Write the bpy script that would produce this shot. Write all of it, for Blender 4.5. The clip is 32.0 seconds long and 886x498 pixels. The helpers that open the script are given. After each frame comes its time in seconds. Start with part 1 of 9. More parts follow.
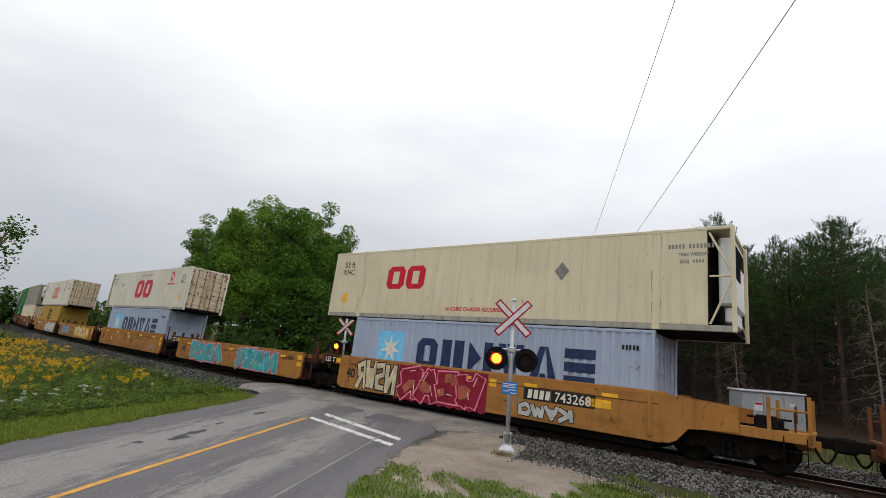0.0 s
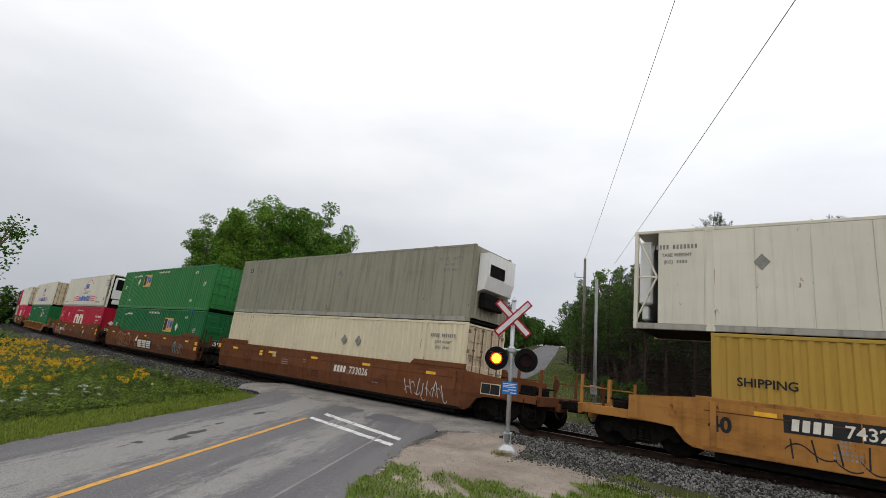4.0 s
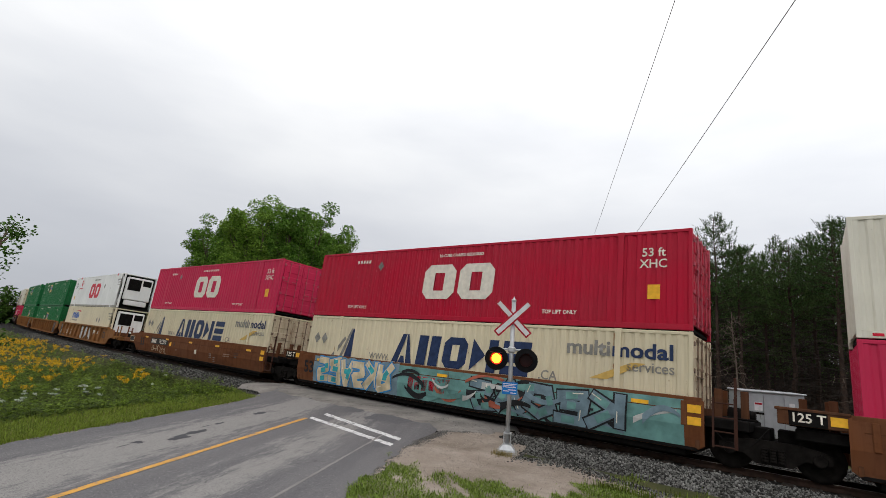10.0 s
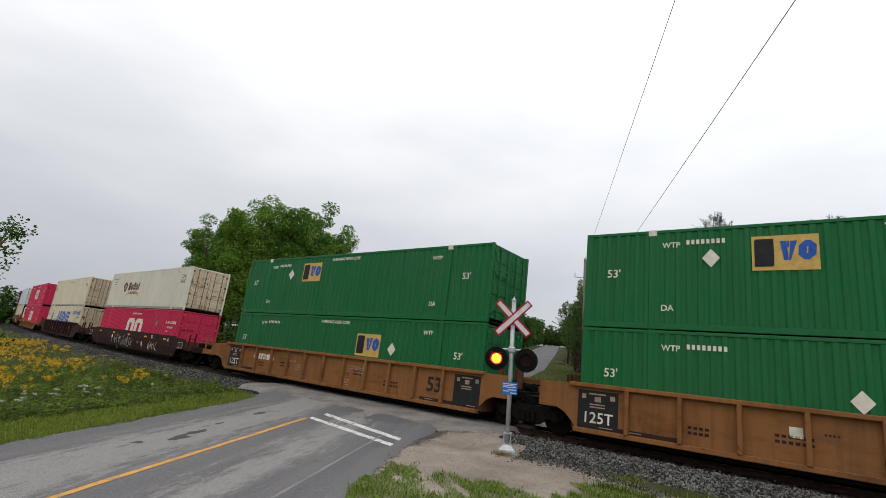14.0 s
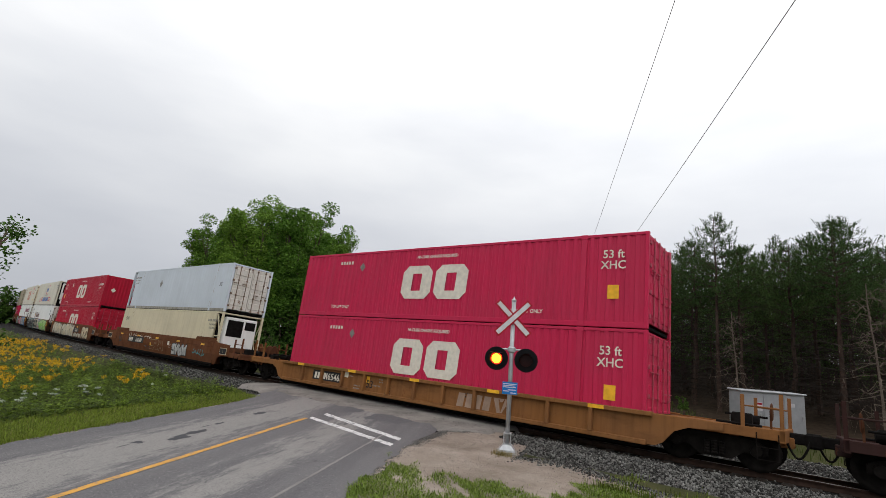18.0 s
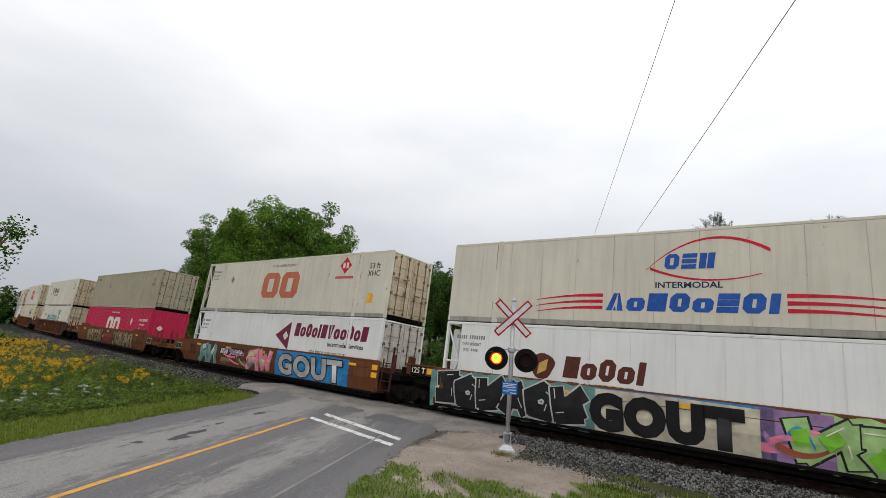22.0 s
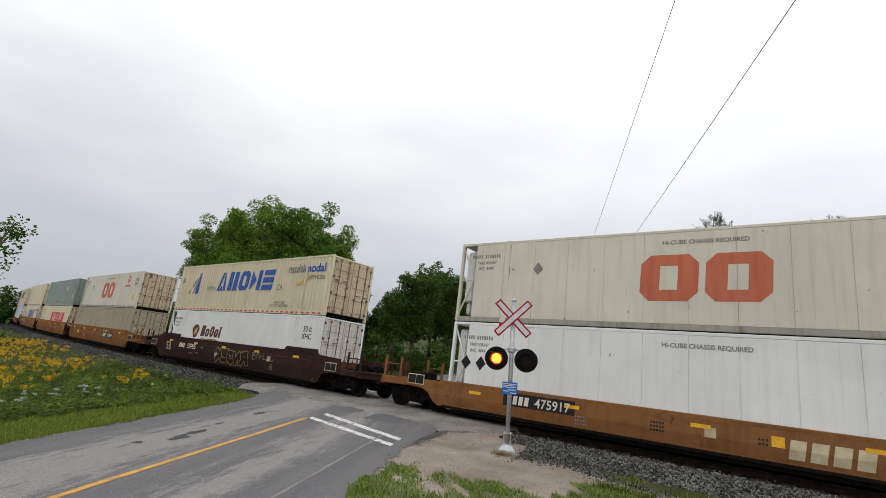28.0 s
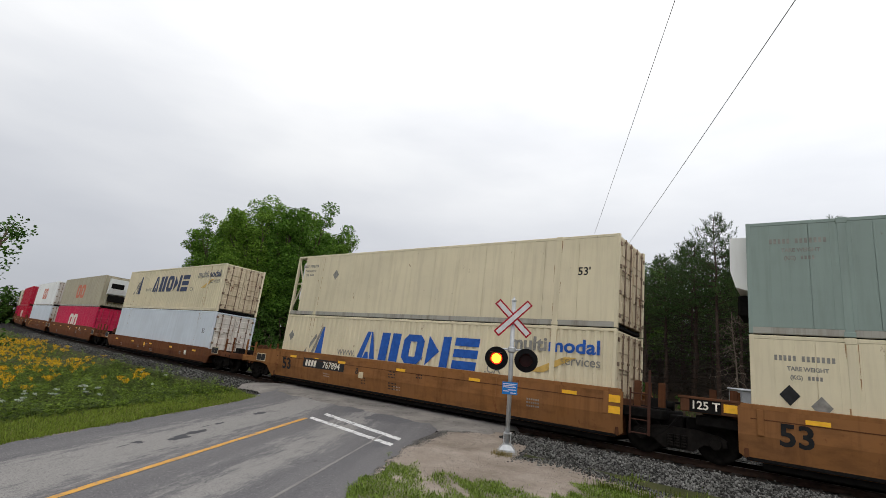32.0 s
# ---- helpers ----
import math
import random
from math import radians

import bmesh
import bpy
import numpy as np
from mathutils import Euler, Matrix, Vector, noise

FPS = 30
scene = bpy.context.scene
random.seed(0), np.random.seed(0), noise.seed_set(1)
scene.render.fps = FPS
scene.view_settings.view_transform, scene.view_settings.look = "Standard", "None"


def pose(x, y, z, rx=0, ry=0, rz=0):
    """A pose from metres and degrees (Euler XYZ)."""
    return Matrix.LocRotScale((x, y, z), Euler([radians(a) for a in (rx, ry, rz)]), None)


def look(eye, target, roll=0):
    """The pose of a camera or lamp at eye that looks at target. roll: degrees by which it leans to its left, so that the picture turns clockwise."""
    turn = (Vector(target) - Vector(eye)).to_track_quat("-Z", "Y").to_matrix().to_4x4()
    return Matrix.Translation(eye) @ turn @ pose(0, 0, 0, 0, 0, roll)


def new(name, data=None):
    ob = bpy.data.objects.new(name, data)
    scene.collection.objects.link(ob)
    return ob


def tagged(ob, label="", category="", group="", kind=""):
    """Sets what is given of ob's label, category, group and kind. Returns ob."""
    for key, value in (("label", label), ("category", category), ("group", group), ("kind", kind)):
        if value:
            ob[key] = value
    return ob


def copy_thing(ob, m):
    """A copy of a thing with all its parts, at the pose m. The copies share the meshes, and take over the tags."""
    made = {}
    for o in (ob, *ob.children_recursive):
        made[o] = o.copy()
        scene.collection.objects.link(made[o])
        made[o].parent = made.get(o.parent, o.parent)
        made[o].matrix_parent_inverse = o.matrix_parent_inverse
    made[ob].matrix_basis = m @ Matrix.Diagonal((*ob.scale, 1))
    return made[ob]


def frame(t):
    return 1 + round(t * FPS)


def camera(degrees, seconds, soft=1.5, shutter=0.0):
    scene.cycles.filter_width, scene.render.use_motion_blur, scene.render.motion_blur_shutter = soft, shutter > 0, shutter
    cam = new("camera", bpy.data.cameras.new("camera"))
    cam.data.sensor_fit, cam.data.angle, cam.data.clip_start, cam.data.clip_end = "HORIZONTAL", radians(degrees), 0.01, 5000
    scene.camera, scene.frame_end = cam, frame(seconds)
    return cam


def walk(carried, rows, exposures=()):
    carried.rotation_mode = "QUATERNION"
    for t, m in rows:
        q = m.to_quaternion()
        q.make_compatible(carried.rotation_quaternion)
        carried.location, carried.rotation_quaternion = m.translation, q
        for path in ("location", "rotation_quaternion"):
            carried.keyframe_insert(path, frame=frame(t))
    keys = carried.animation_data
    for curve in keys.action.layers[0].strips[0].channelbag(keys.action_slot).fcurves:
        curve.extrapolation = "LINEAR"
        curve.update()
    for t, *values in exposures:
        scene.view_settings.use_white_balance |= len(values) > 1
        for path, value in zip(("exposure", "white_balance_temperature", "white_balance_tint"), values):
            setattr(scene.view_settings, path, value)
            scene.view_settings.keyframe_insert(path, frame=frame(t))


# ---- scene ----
# ---- camera ----
cam = camera(84.19, 32.0, soft=0.8)
EYE = Vector((0.0, -15.738, 2.502))
AIM = EYE + Vector((-0.59555, 0.78089, 0.18849)) * 10
walk(cam, [(0.0, look(EYE, AIM, 4.507)), (32.0, look(EYE, AIM, 4.507))], [(0.0, 0.0), (32.0, 0.0)])

# ---- sky and sun: an overcast late-summer noon ----
SUN_UP, SUN_TURN = radians(52), radians(200)
world = bpy.data.worlds.new("overcast_sky")
scene.world = world
world.use_nodes = True
wt = world.node_tree
wt.nodes.clear()


sky_out = wt.nodes.new("ShaderNodeOutputWorld")
sky_bg = wt.nodes.new("ShaderNodeBackground")
sky_bg.inputs["Strength"].default_value = 0.93
sky_co = wt.nodes.new("ShaderNodeTexCoord")
sky_map = wt.nodes.new("ShaderNodeMapping")
sky_map.inputs["Scale"].default_value = (1.6, 1.6, 5.0)
sky_noise = wt.nodes.new("ShaderNodeTexNoise")
sky_noise.inputs["Scale"].default_value, sky_noise.inputs["Detail"].default_value = 1.7, 7.0
sky_sep = wt.nodes.new("ShaderNodeSeparateXYZ")
sky_up = wt.nodes.new("ShaderNodeValToRGB")
sky_up.color_ramp.elements[0].position, sky_up.color_ramp.elements[0].color = 0.0, (0.50, 0.52, 0.57, 1)
sky_up.color_ramp.elements[1].position, sky_up.color_ramp.elements[1].color = 0.62, (1.25, 1.25, 1.26, 1)
el = sky_up.color_ramp.elements.new(0.14)
el.color = (0.62, 0.635, 0.68, 1)
el = sky_up.color_ramp.elements.new(0.34)
el.color = (0.92, 0.93, 0.95, 1)
sky_cloud = wt.nodes.new("ShaderNodeValToRGB")
sky_cloud.color_ramp.elements[0].position, sky_cloud.color_ramp.elements[0].color = 0.30, (0.91, 0.92, 0.94, 1)
sky_cloud.color_ramp.elements[1].position, sky_cloud.color_ramp.elements[1].color = 0.68, (1.06, 1.06, 1.055, 1)
sky_mul = wt.nodes.new("ShaderNodeMix")
sky_mul.data_type, sky_mul.blend_type = "RGBA", "MULTIPLY"
sky_mul.inputs[0].default_value = 1.0
sky_tex = wt.nodes.new("ShaderNodeTexSky")
sky_tex.sky_type, sky_tex.sun_disc, sky_tex.sun_elevation, sky_tex.sun_rotation = "NISHITA", False, SUN_UP, SUN_TURN
sky_dim = wt.nodes.new("ShaderNodeMix")
sky_dim.data_type, sky_dim.blend_type = "RGBA", "MULTIPLY"
sky_dim.inputs[0].default_value = 1.0
sky_dim.inputs[7].default_value = (0.10, 0.10, 0.10, 1)
# the cloud is thinner towards the east
sky_east = wt.nodes.new("ShaderNodeMapRange")
sky_east.inputs["From Min"].default_value, sky_east.inputs["From Max"].default_value = -1.0, 0.4
sky_east.inputs["To Min"].default_value, sky_east.inputs["To Max"].default_value = 1.0, 1.32
sky_tone = wt.nodes.new("ShaderNodeMix")
sky_tone.data_type, sky_tone.blend_type = "RGBA", "MULTIPLY"
sky_tone.inputs[0].default_value = 1.0
sky_mix = wt.nodes.new("ShaderNodeMix")
sky_mix.data_type = "RGBA"
sky_mix.inputs[0].default_value = 0.06
for a, b in ((sky_co.outputs["Generated"], sky_map.inputs["Vector"]), (sky_map.outputs[0], sky_noise.inputs["Vector"]),
             (sky_co.outputs["Generated"], sky_sep.inputs[0]), (sky_sep.outputs["Z"], sky_up.inputs[0]), (sky_noise.outputs[0], sky_cloud.inputs[0]),
             (sky_up.outputs[0], sky_mul.inputs[6]), (sky_cloud.outputs[0], sky_mul.inputs[7]), (sky_tex.outputs[0], sky_dim.inputs[6]),
             (sky_sep.outputs["X"], sky_east.inputs["Value"]), (sky_east.outputs[0], sky_tone.inputs[7]), (sky_mul.outputs[2], sky_tone.inputs[6]), (sky_tone.outputs[2], sky_mix.inputs[6]), (sky_dim.outputs[2], sky_mix.inputs[7]), (sky_mix.outputs[2], sky_bg.inputs[0]),
             (sky_bg.outputs[0], sky_out.inputs[0])):
    wt.links.new(a, b)
sun = new("sun", bpy.data.lights.new("sun", "SUN"))
sun.data.energy, sun.data.angle, sun.data.color = 0.3, radians(50), (1.0, 0.97, 0.92)
sun.matrix_basis = look((5, -9, 26), (0, 0, 0))

# ---- materials ----
MATS = {}


def material(name, build):
    if name not in MATS:
        m = bpy.data.materials.new(name)
        m.use_nodes = True
        build(m.node_tree, m.node_tree.nodes["Principled BSDF"])
        MATS[name] = m
    return MATS[name]


def link(nt, a, b):
    nt.links.new(a, b)


def noise_of(nt, scale, stretch=(1, 1, 1), detail=4.0, rough=0.55, shift=True):
    co = nt.nodes.new("ShaderNodeTexCoord")
    mp = nt.nodes.new("ShaderNodeMapping")
    mp.inputs["Scale"].default_value = stretch
    link(nt, co.outputs["Object"], mp.inputs["Vector"])
    if shift:
        info = nt.nodes.new("ShaderNodeObjectInfo")
        mul = nt.nodes.new("ShaderNodeMath")
        mul.operation, mul.inputs[1].default_value = "MULTIPLY", 37.0
        link(nt, info.outputs["Random"], mul.inputs[0])
        link(nt, mul.outputs[0], mp.inputs["Location"])
    n = nt.nodes.new("ShaderNodeTexNoise")
    n.inputs["Scale"].default_value, n.inputs["Detail"].default_value, n.inputs["Roughness"].default_value = scale, detail, rough
    link(nt, mp.outputs[0], n.inputs["Vector"])
    return n.outputs[0]


def ramp(nt, fac, p0, p1, c0=(0, 0, 0), c1=(1, 1, 1)):
    r = nt.nodes.new("ShaderNodeValToRGB")
    r.color_ramp.elements[0].position, r.color_ramp.elements[0].color = p0, (*c0, 1)
    r.color_ramp.elements[1].position, r.color_ramp.elements[1].color = p1, (*c1, 1)
    link(nt, fac, r.inputs[0])
    return r.outputs[0]


def mixed(nt, fac, a, b, blend="MIX"):
    m = nt.nodes.new("ShaderNodeMix")
    m.data_type, m.blend_type = "RGBA", blend
    for sock, val in ((m.inputs[0], fac), (m.inputs[6], a), (m.inputs[7], b)):
        if isinstance(val, (int, float)):
            sock.default_value = val
        elif isinstance(val, tuple):
            sock.default_value = (*val, 1)
        else:
            link(nt, val, sock)
    return m.outputs[2]


def relief(nt, bsdf, height, strength=0.3, dist=0.01):
    b = nt.nodes.new("ShaderNodeBump")
    b.inputs["Strength"].default_value, b.inputs["Distance"].default_value = strength, dist
    link(nt, height, b.inputs["Height"])
    link(nt, b.outputs[0], bsdf.inputs["Normal"])


def paint(name, rgb, dirt=0.5, rust=0.0, rough=0.5, grime=(0.10, 0.075, 0.05), spec=0.16):
    """Weathered paint: fading at large scale, vertical dirt streaks, rust specks."""
    def build(nt, p):
        big = noise_of(nt, 0.5, detail=3)
        streak = noise_of(nt, 1.0, (5.0, 5.0, 0.35), detail=5, rough=0.65)
        fade = tuple(min(1, c * 0.88 + 0.010) for c in rgb)
        col = mixed(nt, ramp(nt, big, 0.35, 0.65), rgb, fade)
        thin = dirt * (0.55 if spec < 0.1 else 0.9)
        fac = ramp(nt, streak, 0.48, 0.80, (0, 0, 0), (thin, thin, thin))
        col = mixed(nt, fac, col, grime)
        smear = noise_of(nt, 0.9, (0.7, 1.0, 1.8), detail=9, rough=0.68)
        deep = dirt * (0.75 if spec < 0.1 else 0.25)
        col = mixed(nt, ramp(nt, smear, 0.50, 0.74, (0, 0, 0), (deep, deep, deep)), col, grime)
        if rust:
            spots = noise_of(nt, 2.6, (1, 1, 0.6), detail=8, rough=0.7)
            t0 = 0.70 - 0.12 * rust
            col = mixed(nt, ramp(nt, spots, t0, t0 + 0.07), col, (0.14, 0.05, 0.022))
        link(nt, col, p.inputs["Base Color"])
        r = ramp(nt, streak, 0.3, 0.8, (rough - 0.08,) * 3, (min(1, rough + 0.25),) * 3)
        link(nt, r, p.inputs["Roughness"])
        p.inputs["Specular IOR Level"].default_value = spec
        relief(nt, p, noise_of(nt, 9.0, detail=3), 0.12, 0.01)
    return material(name, build)


def plain(name, rgb, rough=0.5, metal=0.0, var=0.25, scale=6.0, bump=0.2, spec=0.2):
    def build(nt, p):
        n = noise_of(nt, scale, detail=6)
        lo = tuple(c * (1 - var) for c in rgb)
        hi = tuple(min(1, c * (1 + var)) for c in rgb)
        link(nt, ramp(nt, n, 0.3, 0.7, lo, hi), p.inputs["Base Color"])
        p.inputs["Roughness"].default_value, p.inputs["Metallic"].default_value = rough, metal
        p.inputs["Specular IOR Level"].default_value = spec
        relief(nt, p, n, bump, 0.01)
    return material(name, build)


def leafy(name, rgb, var=0.45):
    def build(nt, p):
        geo = nt.nodes.new("ShaderNodeNewGeometry")
        info = nt.nodes.new("ShaderNodeObjectInfo")
        lo, hi = tuple(c * (1 - var) for c in rgb), tuple(c * (1 + var) for c in rgb)
        col = ramp(nt, geo.outputs["Random Per Island"], 0.0, 1.0, lo, hi)
        tint = ramp(nt, info.outputs["Random"], 0.0, 1.0, (0.70, 0.78, 0.72), (1.30, 1.20, 1.15))
        col = mixed(nt, 1.0, col, tint, "MULTIPLY")
        link(nt, col, p.inputs["Base Color"])
        p.inputs["Roughness"].default_value = 0.6
        p.inputs["Specular IOR Level"].default_value = 0.12
        p.inputs["Transmission Weight"].default_value = 0.0
        tr = nt.nodes.new("ShaderNodeBsdfTranslucent")
        link(nt, col, tr.inputs["Color"])
        mx = nt.nodes.new("ShaderNodeMixShader")
        mx.inputs[0].default_value = 0.32
        outn = nt.nodes["Material Output"]
        link(nt, p.outputs[0], mx.inputs[1])
        link(nt, tr.outputs[0], mx.inputs[2])
        link(nt, mx.outputs[0], outn.inputs["Surface"])
    return material(name, build)


def glow(name, rgb, strength):
    def build(nt, p):
        p.inputs["Base Color"].default_value = (*rgb, 1)
        p.inputs["Emission Color"].default_value = (*rgb, 1)
        p.inputs["Emission Strength"].default_value = strength
    return material(name, build)


# container and car paints
RED = paint("crimson_paint", (0.43, 0.006, 0.030), 0.3, 0.08, 0.45, (0.13, 0.006, 0.014))
PINK = paint("faded_crimson_paint", (0.54, 0.020, 0.075), 0.25, 0.05, 0.5, (0.22, 0.015, 0.035))
GREEN = paint("green_paint", (0.009, 0.130, 0.036), 0.35, 0, 0.45, (0.012, 0.05, 0.02))
LGREEN = paint("bright_green_paint", (0.030, 0.185, 0.045), 0.3, 0, 0.45, (0.015, 0.07, 0.02))
CREAM = paint("cream_paint", (0.68, 0.60, 0.42), 0.36, 0.45, 0.5, (0.30, 0.24, 0.15))
IVORY = paint("ivory_paint", (0.72, 0.69, 0.585), 0.3, 0.4, 0.5, (0.34, 0.28, 0.18))
OFFWHITE = paint("off_white_paint", (0.675, 0.635, 0.525), 0.34, 0.4, 0.5, (0.30, 0.25, 0.17))
WHITE = paint("white_paint", (0.80, 0.80, 0.775), 0.22, 0.2, 0.45, (0.36, 0.33, 0.27))
BLUEWHITE = paint("bluish_white_paint", (0.60, 0.65, 0.71), 0.2, 0.2, 0.45, (0.36, 0.35, 0.32))
GREY = paint("grey_paint", (0.28, 0.27, 0.205), 0.85, 0.6, 0.6, (0.12, 0.085, 0.055))
TAN = paint("tan_grey_paint", (0.40, 0.36, 0.26), 0.45, 0.4, 0.6, (0.16, 0.11, 0.07))
GREYGREEN = paint("grey_green_paint", (0.24, 0.30, 0.27), 0.3, 0.1, 0.55, (0.12, 0.13, 0.11))
STEELBLUE = paint("pale_blue_paint", (0.36, 0.42, 0.54), 0.4, 0.5, 0.55, (0.28, 0.22, 0.17))
MUSTARD = paint("mustard_paint", (0.42, 0.26, 0.045), 0.3, 0.1, 0.5, (0.20, 0.12, 0.03))
W_YELLOW = paint("ochre_car_paint", (0.38, 0.175, 0.045), 0.95, 0.85, 0.75, (0.13, 0.055, 0.02), 0.05)
W_TAN = paint("tan_car_paint", (0.250, 0.110, 0.038), 0.9, 0.7, 0.75, (0.075, 0.034, 0.017), 0.05)
W_BROWN = paint("rust_brown_car_paint", (0.155, 0.058, 0.025), 0.75, 0.6, 0.75, (0.035, 0.015, 0.009), 0.04)
W_DARK = paint("dark_maroon_car_paint", (0.042, 0.020, 0.018), 0.6, 0.5, 0.75, (0.02, 0.015, 0.012), 0.04)
W_UMBER = paint("umber_car_paint", (0.060, 0.026, 0.018), 0.7, 0.6, 0.75, (0.026, 0.014, 0.010), 0.04)
W_GRIMY = paint("grimy_rusted_car_steel", (0.105, 0.043, 0.020), 0.9, 0.8, 0.8, (0.025, 0.014, 0.010), 0.04)
BLACK = plain("black_steel", (0.009, 0.008, 0.0075), 0.85, 0.0, 0.4, spec=0.06)
GRIME = plain("greasy_bogie_steel", (0.010, 0.0085, 0.0075), 0.85, 0.0, 0.5, spec=0.06)
INK = plain("black_lettering", (0.017, 0.017, 0.018), 0.6, 0, 0.3)
CHALK = plain("white_lettering", (0.68, 0.63, 0.54), 0.6, 0, 0.12)
L_GREY = plain("grey_lettering", (0.22, 0.21, 0.19), 0.6, 0, 0.3)
L_RED = plain("red_logo_paint", (0.55, 0.012, 0.035), 0.5, 0, 0.2)
L_FADED = paint("faded_red_logo_paint", (0.55, 0.16, 0.085), 0.5, 0, 0.55, (0.42, 0.03, 0.03))
L_NAVY = plain("navy_logo_paint", (0.02, 0.035, 0.09), 0.5, 0, 0.3)
L_BLUE = plain("blue_logo_paint", (0.02, 0.09, 0.36), 0.5, 0, 0.2)
L_SKY = plain("sky_blue_logo_paint", (0.18, 0.52, 0.78), 0.5, 0, 0.15)
L_GOLD = plain("gold_logo_paint", (0.55, 0.36, 0.10), 0.5, 0, 0.15)
L_BROWN = plain("brown_logo_paint", (0.10, 0.03, 0.02), 0.5, 0, 0.2)
L_TEAL = plain("teal_logo_paint", (0.02, 0.20, 0.18), 0.5, 0, 0.2)
L_MAROON = plain("maroon_logo_paint", (0.17, 0.015, 0.05), 0.5, 0, 0.2)
CAUTION = plain("yellow_reflective_strip", (0.80, 0.42, 0.03), 0.45, 0, 0.15)
RAIL = paint("worn_aluminium_rail", (0.36, 0.345, 0.30), 0.9, 0.5, 0.55, (0.13, 0.10, 0.07))
ALU = plain("brushed_aluminium", (0.44, 0.45, 0.46), 0.5, 0.6, 0.15)

# ---- mesh tools ----


class Shape:
    """Collects vertices and faces for one mesh."""

    def __init__(self):
        self.v, self.f = [], []

    def box(self, lo, hi, c=0.012):
        lo, hi = Vector(lo), Vector(hi)
        c = min(c, *(0.45 * (hi[i] - lo[i]) for i in range(3)))
        mid, base, at = (lo + hi) / 2, len(self.v), {}
        for sx in (0, 1):
            for sy in (0, 1):
                for sz in (0, 1):
                    s = (sx, sy, sz)
                    for ax in range(3):
                        q = [(hi[i] - (c if i != ax else 0)) if s[i] else (lo[i] + (c if i != ax else 0)) for i in range(3)]
                        at[s, ax] = len(self.v)
                        self.v.append(tuple(q))

        def face(*ids):
            p = [Vector(self.v[i]) for i in ids]
            n = (p[1] - p[0]).cross(p[2] - p[0])
            self.f.append(ids if n.dot(sum(p, Vector()) / len(p) - mid) > 0 else ids[::-1])
        for ax in range(3):
            i, j = [k for k in range(3) if k != ax]
            for s in (0, 1):
                cs = []
                for a, b in ((0, 0), (1, 0), (1, 1), (0, 1)):
                    t = [0, 0, 0]
                    t[ax], t[i], t[j] = s, a, b
                    cs.append(at[tuple(t), ax])
                face(*cs)
            for a in (0, 1):
                for b in (0, 1):
                    t0, t1 = [0, 0, 0], [0, 0, 0]
                    t0[i] = t1[i] = a
                    t0[j] = t1[j] = b
                    t1[ax] = 1
                    face(at[tuple(t0), i], at[tuple(t1), i], at[tuple(t1), j], at[tuple(t0), j])
        for sx in (0, 1):
            for sy in (0, 1):
                for sz in (0, 1):
                    face(*(at[(sx, sy, sz), ax] for ax in range(3)))
        return self

    def prism(self, poly, y0, y1):
        """A polygon in x and z (anticlockwise as seen from -y), pushed from y0 to y1."""
        n, b = len(poly), len(self.v)
        self.v += [(x, y0, z) for x, z in poly] + [(x, y1, z) for x, z in poly]
        self.f.append(tuple(range(b, b + n)))
        self.f.append(tuple(range(b + 2 * n - 1, b + n - 1, -1)))
        for i in range(n):
            j = (i + 1) % n
            self.f.append((b + i, b + n + i, b + n + j, b + j))
        return self

    def tube(self, p0, p1, r0, r1=None, n=8, caps=True):
        p0, p1 = Vector(p0), Vector(p1)
        r1 = r0 if r1 is None else r1
        d = (p1 - p0).normalized()
        a = d.orthogonal().normalized()
        c = d.cross(a)
        b = len(self.v)
        for p, r in ((p0, r0), (p1, r1)):
            self.v += [tuple(p + (a * math.cos(k * 2 * math.pi / n) + c * math.sin(k * 2 * math.pi / n)) * r) for k in range(n)]
        for k in range(n):
            j = (k + 1) % n
            self.f.append((b + k, b + j, b + n + j, b + n + k))
        if caps:
            self.f.append(tuple(range(b + n - 1, b - 1, -1)))
            self.f.append(tuple(range(b + n, b + 2 * n)))
        return self

    def turned(self, profile, axis="y", n=24, at=(0, 0, 0)):
        """A profile of (along, radius) turned round an axis through at."""
        b, m = len(self.v), len(profile)
        for h, r in profile:
            for k in range(n):
                u, w = r * math.cos(2 * math.pi * k / n), r * math.sin(2 * math.pi * k / n)
                q = {"y": (u, h, w), "z": (u, -w, h), "x": (h, u, -w)}[axis]
                self.v.append((q[0] + at[0], q[1] + at[1], q[2] + at[2]))
        for i in range(m - 1):
            for k in range(n):
                j = (k + 1) % n
                self.f.append((b + i * n + k, b + i * n + j, b + (i + 1) * n + j, b + (i + 1) * n + k))
        self.f.append(tuple(b + k for k in range(n - 1, -1, -1)))
        self.f.append(tuple(b + (m - 1) * n + k for k in range(n)))
        return self

    def mesh(self, name="mesh", smooth=False):
        me = bpy.data.meshes.new(name)
        me.from_pydata(self.v, [], self.f)
        if smooth:
            me.polygons.foreach_set("use_smooth", [True] * len(me.polygons))
        me.update()
        return me


def quick_mesh(name, verts, faces):
    """A mesh from numpy arrays: verts (n, 3), faces (m, 3 or 4)."""
    me = bpy.data.meshes.new(name)
    m, k = faces.shape
    me.vertices.add(len(verts))
    me.vertices.foreach_set("co", np.ascontiguousarray(verts, dtype=np.float32).ravel())
    me.loops.add(m * k)
    me.loops.foreach_set("vertex_index", np.ascontiguousarray(faces, dtype=np.int32).ravel())
    me.polygons.add(m)
    me.polygons.foreach_set("loop_start", np.arange(0, m * k, k, dtype=np.int32))
    me.update(calc_edges=True)
    return me


CACHE = {}


def cached(key, build):
    if key not in CACHE:
        CACHE[key] = build()
    return CACHE[key]


